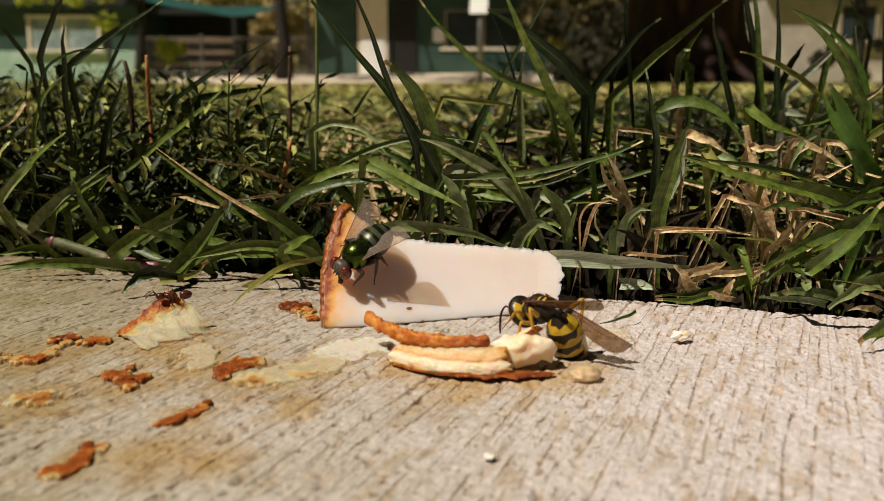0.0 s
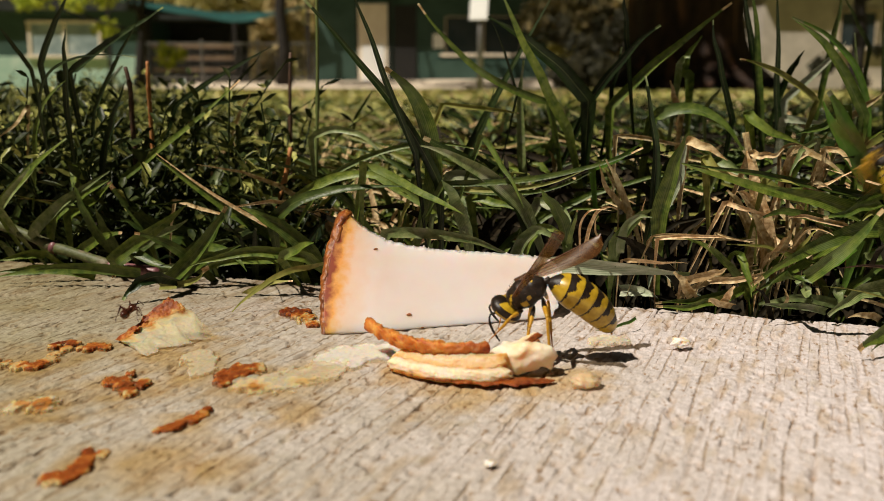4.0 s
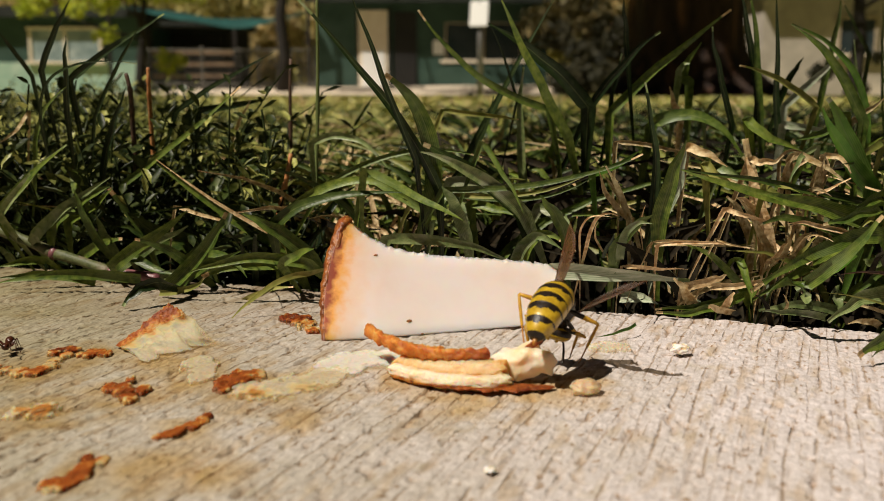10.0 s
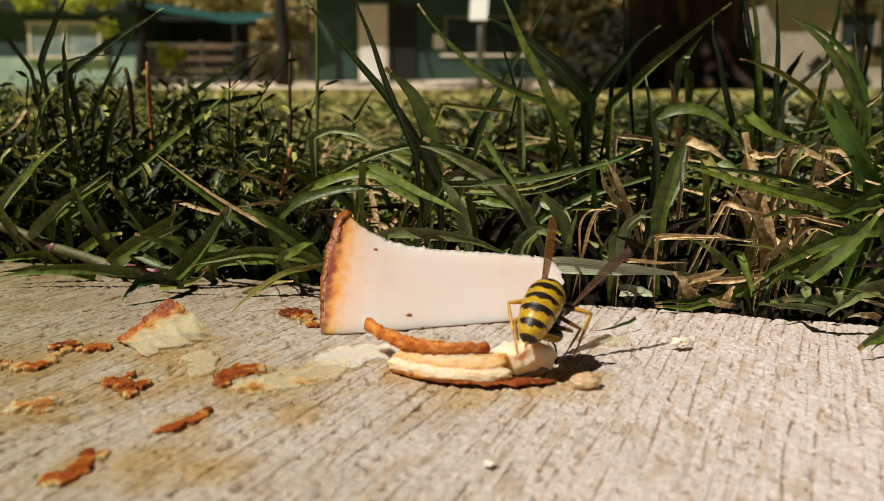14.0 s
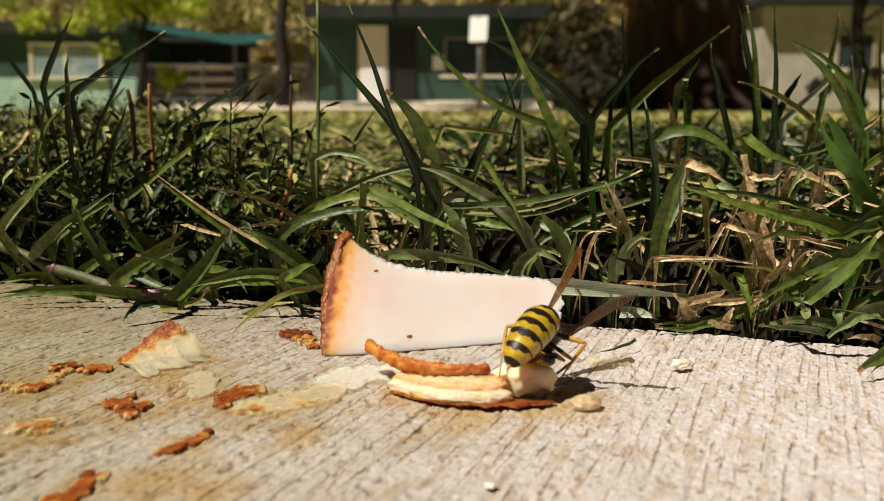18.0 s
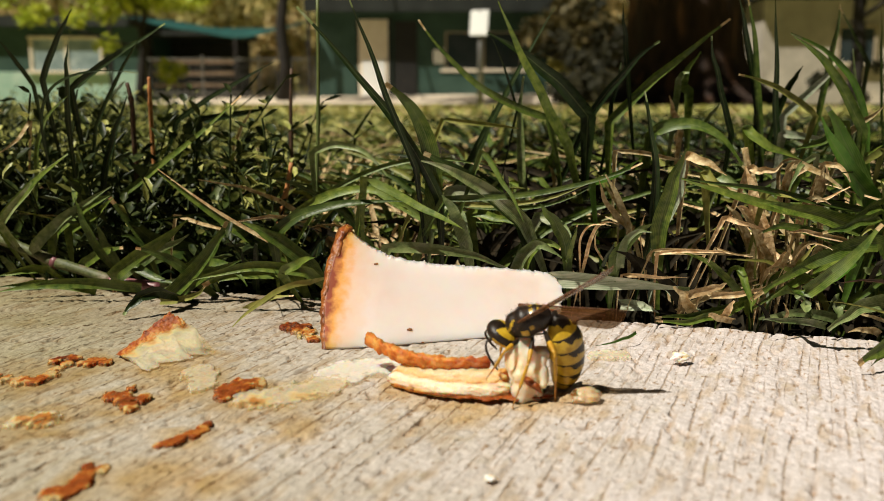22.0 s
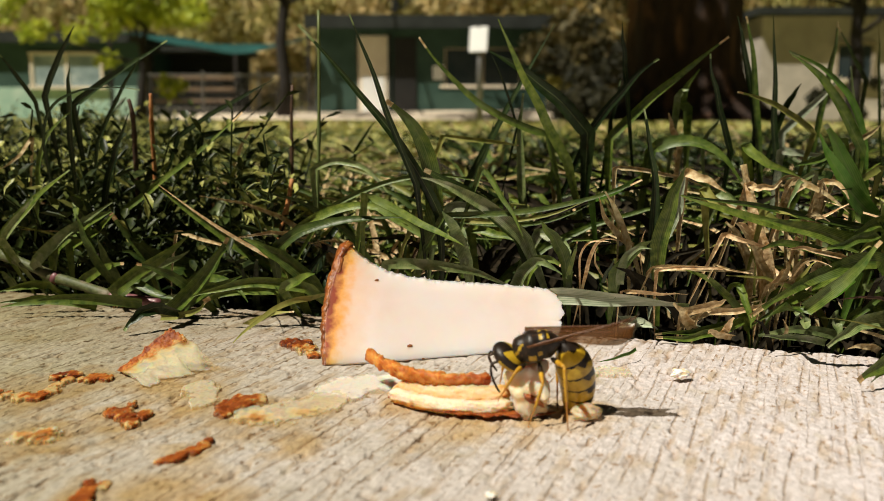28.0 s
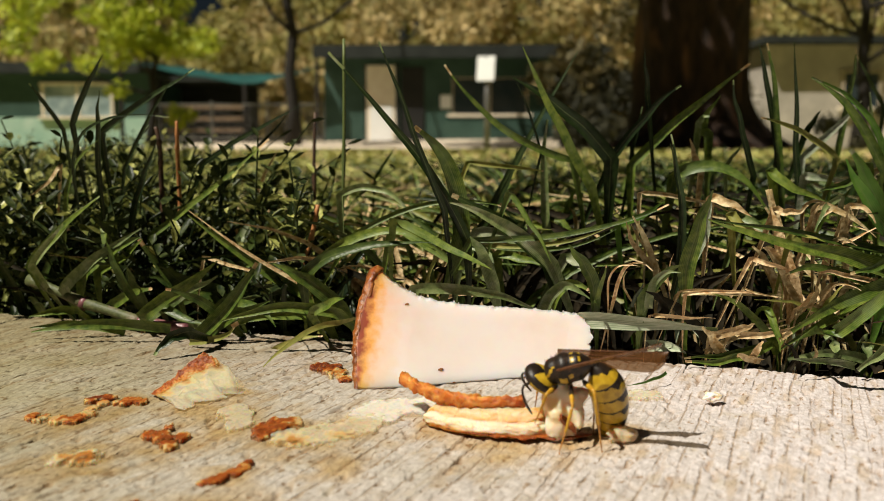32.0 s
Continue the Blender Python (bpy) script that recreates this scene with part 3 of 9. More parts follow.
def bezier(a, b, c, n):
    a, b, c = Vector(a), Vector(b), Vector(c)
    return [a * (1 - t) ** 2 + b * 2 * t * (1 - t) + c * t * t for t in [i / (n - 1) for i in range(n)]]

# ---- ground: slab, soil, lawn ----
EDGE_A, EDGE_B = Vector((-71.1, 155.0)) * MM, Vector((51.4, 112.5)) * MM     # the slab's far edge
EDGE_DIR = (EDGE_B - EDGE_A).normalized()
EDGE_OUT = Vector((-EDGE_DIR.y, EDGE_DIR.x))                                 # towards the grass


# where grease has soaked in, in millimetres: x, y, radius
GREASE = ((-30.3, 99.5, 5.5), (-41.5, 95.5, 5.0), (-38.5, 101.0, 3.0), (-30.0, 86.8, 3.8), (-36.5, 80.5, 4.2), (-18.0, 89.0, 4.5), (-12.5, 91.0, 4.0), (-25.0, 92.5, 3.5),
          (-22.0, 77.0, 2.4), (-27.0, 67.5, 2.2), (-22.0, 68.5, 3.2), (-17.0, 68.0, 2.0), (2.0, 87.0, 5.0), (9.0, 87.5, 4.0), (14.0, 90.0, 2.5), (-4.0, 92.0, 3.0), (-13.0, 79.5, 2.2))


def slab():
    """A broom-finished concrete slab: fine ridges in a rectangle by the grass, plain far off."""
    s_lo, s_hi, w_lo, w_hi = -0.075, 0.155, -0.125, 0.0
    ns, nw = 1050, 600
    s, w = np.meshgrid(np.linspace(s_lo, s_hi, ns), np.linspace(w_lo, w_hi, nw))
    x = EDGE_A.x + EDGE_DIR.x * s + EDGE_OUT.x * w
    y = EDGE_A.y + EDGE_DIR.y * s + EDGE_OUT.y * w
    ragged = 0.0016 * (vnoise(s * 260, w * 0, 3) - 0.5) + 0.0008 * (vnoise(s * 900, w * 0, 4) - 0.5)
    near = np.clip(1 + w / 0.004, 0, 1)
    y = y + ragged * near
    u, v = x * 0.93 - y * 0.37, x * 0.37 + y * 0.93
    um, vm = u * 1000, v * 1000
    wob = 0.6 * vnoise(um / 5, vm / 30, 9) + 0.14 * vnoise(um / 1.2, vm / 2.5, 10)
    line = um / 1.75 + wob
    off = line - np.round(line)
    broken = np.clip((vnoise(np.round(line) * 7.3, vm / 6.0, 11) - 0.34) * 3.0, 0, 1) * (0.3 + 1.0 * vnoise(np.round(line) * 3.1, vm / 1.5, 12))
    groove = np.exp(-((off + 0.09 * (vnoise(um / 0.5, vm / 1.4, 15) - 0.5)) / (0.075 + 0.05 * vnoise(um, vm, 13))) ** 2) * broken
    gu, gv = um * 0.8 + vm * 0.42 + 0.35 * vnoise(um / 0.8, vm / 1.4, 21), vm * 0.56 - um * 0.6 + 0.35 * vnoise(um / 0.9, vm / 1.3, 22)
    ridge = vnoise((um + 0.5 * vnoise(um / 2, vm / 3, 24)) / 0.9, (vm + gu * 0.2) / 7, 1) - 0.5
    grit = 0.7 * vnoise(gu / 0.5 + gv * 0.3, gv / 0.5, 5) + 0.45 * vnoise(gu * 2.3 + gv * 1.9, gv * 2.4 - gu * 1.2, 23) - 0.55
    lumps = vnoise(gu / 0.95, gv / 1.2, 7) - 0.5
    pit = np.clip(vnoise(gu / 0.55 + 7, gv / 0.66, 6) - 0.76, 0, 1)
    broad = vnoise(x * 70, y * 70, 8) - 0.5
    z = -0.00022 * groove + 0.00005 * ridge + 0.00015 * grit + 0.00010 * lumps - 0.0022 * pit + 0.0004 * broad - 0.0002
    z -= 0.0016 * np.clip(1 + w / 0.0016, 0, 1) ** 2
    verts = np.stack([x.ravel(), y.ravel(), z.ravel()], 1).tolist()
    i = np.arange(nw - 1)[:, None] * ns + np.arange(ns - 1)[None, :]
    faces = np.stack([i.ravel(), i.ravel() + 1, i.ravel() + ns + 1, i.ravel() + ns], 1).tolist()
    k = len(verts)
    front = [(EDGE_A + EDGE_DIR * a + EDGE_OUT * b).to_3d() for a, b in ((s_lo, 0), (s_hi, 0))]
    verts += [(p.x, p.y, -0.06) for p in front]
    faces.append((k, k + 1, (nw - 1) * ns + ns - 1, (nw - 1) * ns))
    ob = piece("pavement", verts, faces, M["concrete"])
    dirt_shade = ob.data.attributes.new("dirt_shade", "FLOAT", "POINT")
    # darkens grooves and pits brown; the last term paints grass shade along the edge
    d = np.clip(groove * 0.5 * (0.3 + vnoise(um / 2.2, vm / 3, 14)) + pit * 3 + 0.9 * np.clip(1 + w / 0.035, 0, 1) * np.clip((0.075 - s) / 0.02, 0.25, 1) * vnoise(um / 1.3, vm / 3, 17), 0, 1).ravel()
    dirt_shade.data.foreach_set("value", np.append(d, np.zeros(len(verts) - len(d))))
    fat = np.zeros_like(um)
    for gx, gy, gr in GREASE:
        ragged_r = gr * (0.55 + 0.9 * vnoise(x * 420 + gx, y * 420, 31))
        d2 = np.hypot(x * 1000 - gx, (y * 1000 - gy) * 0.75)
        fat = np.maximum(fat, np.clip(1.6 - d2 / ragged_r, 0, 1))
    fat = fat * (0.55 + 0.45 * vnoise(x * 500, y * 500, 32))
    grease = ob.data.attributes.new("grease", "FLOAT", "POINT")
    grease.data.foreach_set("value", np.append(fat.ravel(), np.zeros(len(verts) - fat.size)))
    tagged(ob, "pale broom-finished concrete slab with ridges and pits", "pavement", kind="structure")
    # the rest of the slab, all round the ridged part
    k = 4.0
    def p(a, b, z=-0.0006):
        q = EDGE_A + EDGE_DIR * a + EDGE_OUT * b
        return (q.x, q.y, z)
    v = [p(-k, 0), p(s_lo, 0), p(s_lo, w_lo), p(s_hi, w_lo), p(s_hi, 0), p(k, 0), p(k, -1.5), p(-k, -1.5), p(-k, 0, -0.06), p(s_lo, 0, -0.06), p(s_hi, 0, -0.06), p(k, 0, -0.06)]
    f = [(0, 7, 2, 1), (7, 6, 3, 2), (3, 6, 5, 4), (0, 1, 9, 8), (4, 5, 11, 10)]
    piece("slab_rest", v, f, M["concrete"], ob, smooth=False)
    return ob


slab()


def ground_sheet():
    """One sheet to the horizon; the lawn lies a little under the slab's top."""
    rings = [0.0, 0.1, 0.25, 0.6, 1.5, 4, 10, 25, 60, 150, 600, 2500]
    verts, faces = [], []
    n = 48
    for r in rings[1:]:
        for k in range(n):
            a = 2 * math.pi * k / n
            verts.append((r * math.cos(a), 0.15 + r * math.sin(a), -0.005 + 0.0012 * r * min(1, r / 10) * 0))
    for i in range(len(rings) - 2):
        for k in range(n):
            faces.append((i * n + k, i * n + (k + 1) % n, (i + 1) * n + (k + 1) % n, (i + 1) * n + k))
    faces.append(tuple(range(n)))
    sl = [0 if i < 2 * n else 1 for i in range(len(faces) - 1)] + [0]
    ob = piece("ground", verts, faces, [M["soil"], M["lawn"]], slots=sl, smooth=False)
    tagged(ob, "dark soil under a lawn that runs to the far trees", "ground", kind="structure")


ground_sheet()

# ---- the park behind: buildings, trees, sign, fence ----
FAR = 28.0


def px_x(p, d):
    """Across at distance d, for a bearing to the right of straight ahead."""
    return p / 1072.0 * d


def slab_box(name, x0, x1, y0, y1, z0, z1, m, parent, label="", bevel=0.01):
    return part(name, box_bm(x0, x1, y0, y1, z0, z1, bevel), m, parent, label)


def window_unit(parent, x0, x1, z0, z1, y, panes=2, behind="glass", trim="frame_tan"):
    # black backing paints the unlit room behind the panes
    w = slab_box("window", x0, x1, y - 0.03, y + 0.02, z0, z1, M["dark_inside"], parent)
    t = 0.09
    slab_box("frame_top", x0 - t, x1 + t, y - 0.09, y - 0.032, z1, z1 + t, M[trim], w)
    slab_box("sill", x0 - t - 0.05, x1 + t + 0.05, y - 0.16, y - 0.032, z0 - t, z0, M["cream"], w)
    for i in range(panes + 1):
        x = x0 + (x1 - x0) * i / panes
        slab_box("frame_upright", x - t / 2, x + t / 2, y - 0.09, y - 0.034, z0, z1, M[trim], w)
    for i in range(panes):
        a, b = x0 + (x1 - x0) * i / panes + t / 2, x0 + (x1 - x0) * (i + 1) / panes - t / 2
        slab_box("pane", a, b, y - 0.05, y - 0.036, z0, z1, M[behind], w, bevel=0)


def right_building():
    b = thing("park_building", "low dark green park building with flat roof, doorway and window", "building", (0, 0, 0))
    y, x0, x1, h = FAR, -3.65, 3.05, 2.78
    # front wall in strips, so that the doorway and the window go through it
    dx0, dx1, wx0, wx1 = -2.48, -1.48, 0.08, 2.30
    for a, c, z0, z1 in ((x0, dx0, 0, h), (dx1, wx0, 0, h), (wx1, x1, 0, h), (dx0, dx1, 2.42, h), (wx0, wx1, 0, 0.98), (wx0, wx1, 2.05, h)):
        slab_box("wall", a, c, y, y + 0.2, z0, z1, M["green_wall"], b, bevel=0)
    slab_box("wall", x0, x0 + 0.2, y + 0.2, y + 6, 0, h, M["green_wall"], b, bevel=0)
    slab_box("wall", x1 - 0.2, x1, y + 0.2, y + 6, 0, h, M["green_wall"], b, bevel=0)
    slab_box("wall", x0, x1, y + 6, y + 6.2, 0, h, M["green_wall"], b, bevel=0)
    slab_box("roof", x0 - 0.25, x1 + 0.25, y - 0.55, y + 6.4, h, h + 0.16, M["roof"], b)
    slab_box("fascia", x0 - 0.25, x1 + 0.25, y - 0.60, y - 0.552, h - 0.22, h + 0.14, M["roof"], b)
    # cream and white panels painted for the sunlit view through an open doorway
    door = slab_box("door", dx0 + 0.06, dx1 - 0.08, y - 0.04, y + 0.03, 0.12, 2.40, M["cream"], b, "cream panel for the sunlit view through the doorway")
    slab_box("door_panel", dx0 + 0.16, dx1 - 0.18, y - 0.06, y - 0.042, 0.2, 1.25, M["white_paint"], door)
    slab_box("door_frame", dx1 - 0.08, dx1 + 0.02, y - 0.08, y - 0.01, 0, 2.45, M["roof"], b)
    # black panel painting the unlit inside of an open doorway
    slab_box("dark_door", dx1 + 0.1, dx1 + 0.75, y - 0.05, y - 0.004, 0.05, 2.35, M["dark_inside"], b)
    window_unit(b, wx0, wx1, 1.0, 2.02, y + 0.1, 2)
    slab_box("notice", -0.26, 0.06, y - 0.03, y - 0.004, 1.15, 1.55, M["white_paint"], b, "white notice on the wall")
    slab_box("lower_wall", wx0 - 0.3, wx1 + 0.4, y - 0.06, y - 0.008, 0.05, 0.82, M["green_wall"], b)
    return b


right_building()


def left_building():
    b = thing("long_building", "long low green building with a wide window", "building", (0, 0, 0))
    y, x0, x1, h = FAR + 1, -15.5, -9.3, 2.45
    slab_box("wall", x0, x1, y, y + 0.2, 0.95, h, M["green_wall"], b, bevel=0)
    # the wall's sunlit lower part is put into a paler green
    slab_box("lower_wall", x0, x1 + 0.2, y - 0.05, y + 0.2, 0, 0.95, M["mint_lit_wall"], b, "pale mint lower wall, its sunlight in the colour", bevel=0)
    slab_box("wall", x1, x1 + 0.2, y, y + 6, 0.95, h, M["green_wall"], b, bevel=0)
    slab_box("end_wall", x0 - 0.9, x0, y - 0.3, y + 6, 0, h - 0.1, M["white_paint"], b, "white end wall", bevel=0)
    slab_box("wall", x0, x1, y + 6, y + 6.2, 0, h, M["green_wall"], b, bevel=0)
    slab_box("roof", x0 - 0.2, x1 + 0.5, y - 0.3, y + 6.4, h, h + 0.14, M["roof"], b)
    slab_box("fascia", x0 - 0.2, x1 + 0.5, y - 0.35, y - 0.302, h - 0.2, h + 0.13, M["roof"], b)
    window_unit(b, -12.3, -10.2, 0.98, 1.9, y - 0.02, 2, "sky_pane", "cream")
    return b


left_building()


def shelter():
    """The dark roofed space between the buildings, with timber benches, under a teal sail."""
    b = thing("open_shelter", "dark open shelter with timber rails between two buildings", "shelter")
    y = FAR + 1.5
    # black sheet painting the deep shade under the roof
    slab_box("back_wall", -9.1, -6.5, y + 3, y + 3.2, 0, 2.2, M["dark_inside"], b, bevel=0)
    slab_box("roof", -9.0, -6.2, y, y + 3.2, 2.05, 2.2, M["roof"], b)
    for x in (-8.9, -6.3):
        slab_box("post", x - 0.06, x + 0.06, y - 0.06, y + 0.06, 0, 2.05, M["post_dark"], b)
    for i, z in enumerate((0.5, 0.85, 1.2)):
        slab_box("rail", -8.84, -6.36, y - 0.02, y + 0.04, z, z + 0.12, M["timber"], b)
    s = thing("shade_sail", "teal shade sail sagging between the roofs", "sail")
    verts, faces = [], []
    n = 16
    for i in range(n + 1):
        for k in range(5):
            u, v = i / n, k / 4
            x = -9.4 + 5.6 * u
            z = 2.42 - 0.10 * u - 0.50 * math.sin(math.pi * u ** 1.5) * (0.6 + 0.4 * (1 - v)) + 0.10 * v + 0.03 * math.sin(u * 17 + v * 3)
            verts.append((x, FAR - 0.6 + 1.2 * v, z))
    for i in range(n):
        for k in range(4):
            a = i * 5 + k
            faces.append((a, a + 1, a + 6, a + 5))
    ob = piece("cloth", verts, faces, M["sail"], s)
    md = ob.modifiers.new("thick", "SOLIDIFY")
    md.thickness = 0.03
    for x, z in ((-9.4, 2.6), (-3.78, 2.5)):
        slab_box("sail_post", x - 0.05, x + 0.05, FAR - 0.65, FAR - 0.55, 0, z, M["post_dark"], s)


shelter()


def fence():
    f = thing("fence", "grey metal railing fence in front of the shelter", "fence")
    y, x0, x1 = FAR - 3, -7.7, -3.3
    for z in (0.25, 1.12):
        slab_box("rail", x0, x1, y - 0.02, y + 0.02, z, z + 0.05, M["steel"], f)
    first = None
    for i in range(31):
        x = x0 + (x1 - x0) * i / 30
        if first is None:
            first = slab_box("picket", x0 - 0.008, x0 + 0.008, y - 0.008, y + 0.008, 0.0, 1.1, M["steel"], f, bevel=0)
        else:
            o = hold(new("picket", first.data), f)
            o.location = (x - x0, 0, 0)
    for i in range(4):
        x = x0 + (x1 - x0) * i / 3
        slab_box("post", x - 0.035, x + 0.035, y + 0.022, y + 0.09, 0, 1.25, M["steel"], f)


fence()


def sign():
    s = thing("sign_post", "white blank sign plate on a grey metal pole", "sign")
    d = 15.0
    x = px_x(41.5, d) + 0.01
    tube("pole", [(x, d, -0.01), (x, d, 0.7), (x, d, 1.45)], [0.045] * 3, M["steel"], s)
    plate = slab_box("plate", x - 0.15, x + 0.15, d - 0.065, d - 0.048, 1.04, 1.43, M["white_paint"], s, bevel=0.006)
    plate.data.transform(Matrix.Translation((x, d, 1.24)) @ pose(0, 0, 0, -8, 0, -24) @ Matrix.Translation((-x, -d, -1.24)))
    slab_box("bracket", x - 0.05, x + 0.05, d - 0.046, d + 0.05, 1.2, 1.24, M["steel"], s)


sign()


def leaf_cloud(centres, count, size, seed):
    """Verts and faces of many small bent leaves in clumps; centres are (x, y, z, radius)."""
    rng = np.random.default_rng(seed)
    c = np.array(centres)
    wts = c[:, 3] ** 2
    pick = rng.choice(len(c), count, p=wts / wts.sum())
    d = rng.normal(size=(count, 3))
    d /= np.linalg.norm(d, axis=1)[:, None]
    r = rng.uniform(0.25, 1, count) ** 0.5
    pos = c[pick, :3] + d * (c[pick, 3] * r * rng.uniform(0.75, 1.15, count))[:, None] * np.array([1, 1, 0.8])
    a = rng.normal(size=(count, 3))
    a /= np.linalg.norm(a, axis=1)[:, None]
    b = np.cross(a, rng.normal(size=(count, 3)))
    b /= np.linalg.norm(b, axis=1)[:, None]
    s = size * rng.uniform(0.6, 1.3, count)[:, None]
    up = np.cross(a, b) * s * 0.25
    quad = np.stack([pos - a * s, pos + b * s * 0.45 + up, pos + a * s, pos - b * s * 0.45 + up], 1).reshape(-1, 3)
    faces = np.arange(count * 4).reshape(-1, 4)
    return quad.tolist(), faces.tolist()


def tree(name, label, x, y, height, trunk_r, crown, leaf_mat, count, size, seed, trunk_mat="bark", trunk_top=None):
    t = thing(name, label, "tree", (0, 0, 0))
    rng = random.Random(seed)
    top = trunk_top or height * 0.75
    spine = [(x + rng.uniform(-1, 1) * 0.04 * i, y, -0.02 + top * i / 6) for i in range(7)]
    tube("trunk", spine, [trunk_r * (1.35 if i == 0 else 1 - 0.09 * i) for i in range(7)], M[trunk_mat], t, sides=14)
    for i in range(5):
        c = crown[rng.randrange(len(crown))]
        p = spine[3 + i % 3]
        tube("limb", bezier(p, ((p[0] + c[0]) / 2, (p[1] + c[1]) / 2, p[2] + 0.3), c[:3], 5), [trunk_r * 0.35 * (1 - 0.18 * k) for k in range(5)], M[trunk_mat], t, sides=7)
    v, f = leaf_cloud(crown, count, size, seed)
    piece("crown", v, f, M[leaf_mat], t)
    return t


def clumps(x, y, z, rx, ry, rz, n, r, seed):
    rng = random.Random(seed)
    out = []
    for _ in range(n):
        a, b, c = rng.gauss(0, 0.5), rng.gauss(0, 0.5), rng.gauss(0, 0.5)
        out.append((x + rx * a, y + ry * b, z + rz * c, r * rng.uniform(0.6, 1.3)))
    return out


# the young lime-green tree
tree("young_tree", "young tree with bright lime green leaves", -5.5, 17.5, 3.2, 0.10, clumps(-6.0, 17.5, 2.25, 1.6, 1.0, 1.5, 34, 0.34, 5), "leaf_lime", 4200, 0.085, 5, "post_dark", 2.0)
# the dark pole-like trunk before the shelter
tree("slim_tree", "slim dark tree trunk with an olive crown", -3.85, 23.5, 7, 0.17, clumps(-3.5, 23.5, 6.8, 4, 3, 2, 20, 0.9, 8), "leaf_olive", 1800, 0.16, 8, "post_dark", 5.6)


def big_tree():
    """A thick trunk with flared roots, its crown above the view and widened to shade it."""
    t = thing("big_tree", "thick old tree trunk with rough bark and flared roots", "tree")
    cx, cy = 2.03, 8.0
    verts, faces = [], []
    n, m = 56, 34
    for i in range(m + 1):
        z = -0.03 + 3.2 * (i / m) ** 1.5
        flare = 0.30 * math.exp(-max(z, 0) / 0.16)
        for k in range(n):
            a = 2 * math.pi * k / n
            lobes = 1 + 0.45 * math.cos(5 * a + 0.6) + 0.3 * math.cos(3 * a + 2)
            r = 0.46 - 0.02 * z + flare * max(0.15, lobes) + 0.05 * (noise.noise((math.cos(a) * 3, math.sin(a) * 3, z * 1.2)))
            r += 0.018 * noise.noise((math.cos(a) * 14, math.sin(a) * 14, z * 4))
            verts.append((cx + r * math.cos(a) - 0.03 * z, cy + r * math.sin(a), z))
    for i in range(m):
        for k in range(n):
            faces.append((i * n + k, i * n + (k + 1) % n, (i + 1) * n + (k + 1) % n, (i + 1) * n + k))
    piece("trunk", verts, faces, M["bark"], t)
    for i, (dx, dz) in enumerate(((-1.6, 1.6), (1.8, 1.3), (0.3, 2.2))):
        tube("limb", bezier((cx - 0.09, cy, 2.9), (cx + dx * 0.4, cy, 4.0), (cx + dx, cy + 0.5, 3.6 + dz), 7), [0.28 - 0.025 * k for k in range(7)], M["bark"], t)
    # the second set of clumps is unseen, added to shade trunk and lawn
    v, f = leaf_cloud(clumps(cx, cy + 0.5, 5.2, 3.2, 2.6, 0.9, 24, 0.9, 3) + clumps(cx - 2.4, cy - 1.9, 4.4, 2.2, 2.2, 0.8, 26, 0.75, 6), 9000, 0.13, 3)
    piece("crown", v, f, M["leaf_dark"], t)


big_tree()


def bush(x, y, z, rx, rz, mat, count, seed, label, size=0.12):
    b = thing("bush", label, "bush", (0, 0, 0))
    for i in range(3):
        tube("stem", [(x + 0.1 * i, y, -0.02), (x + 0.2 * i - 0.1, y, z)], [0.03, 0.015], M["bark"], b, sides=6)
    v, f = leaf_cloud(clumps(x, y, z, rx, rx * 0.6, rz, 14, min(rx, rz) * 0.5, seed), count, size, seed)
    piece("leaves", v, f, M[mat], b)


bush(-5.6, 33.5, 1.4, 2.0, 1.2, "leaf_tan", 1800, 21, "tan bush behind the shelter", 0.16)
bush(3.6, 25.5, 0.7, 1.3, 1.0, "leaf_dark", 1500, 22, "dark brown-green shrub beside the building")
bush(5.2, 24.5, 0.6, 1.2, 0.8, "leaf_dark", 1200, 23, "dark shrub beside the building")
bush(4.7, 26.5, 1.9, 1.7, 1.9, "leaf_brown", 2600, 24, "tall olive-brown shrub beside the building", 0.15)
bush(8.6, 17.0, 0.35, 1.9, 0.4, "leaf_dark", 1100, 25, "low dark shrubs below the grey wall", 0.1)
bush(11.5, 19.0, 0.4, 1.9, 0.5, "leaf_dark", 1100, 26, "low dark shrubs below the grey wall", 0.1)


def grey_wall():
    w = thing("grey_building", "weathered grey rendered building behind the big tree", "building")
    y = 26.0
    slab_box("wall", 8.6, 18.5, y, y + 0.3, 0, 2.75, M["wall_grey"], w, bevel=0)
    slab_box("roof", 8.3, 18.8, y - 0.5, y + 5, 2.75, 2.95, M["roof"], w)
    slab_box("wall", 8.6, 8.9, y + 0.3, y + 4.8, 0, 2.75, M["wall_grey"], w, bevel=0)
    for x in (10.6, 14.2):
        window_unit(w, x, x + 1.0, 1.1, 2.0, y - 0.02, 2)


grey_wall()
tree("leaning_tree", "dark leaning tree before the grey building", 8.35, 19.5, 5, 0.16, clumps(8.0, 19.5, 4.0, 3.4, 2, 0.8, 22, 0.7, 11), "leaf_dark", 2400, 0.13, 11, "post_dark", 3.4)


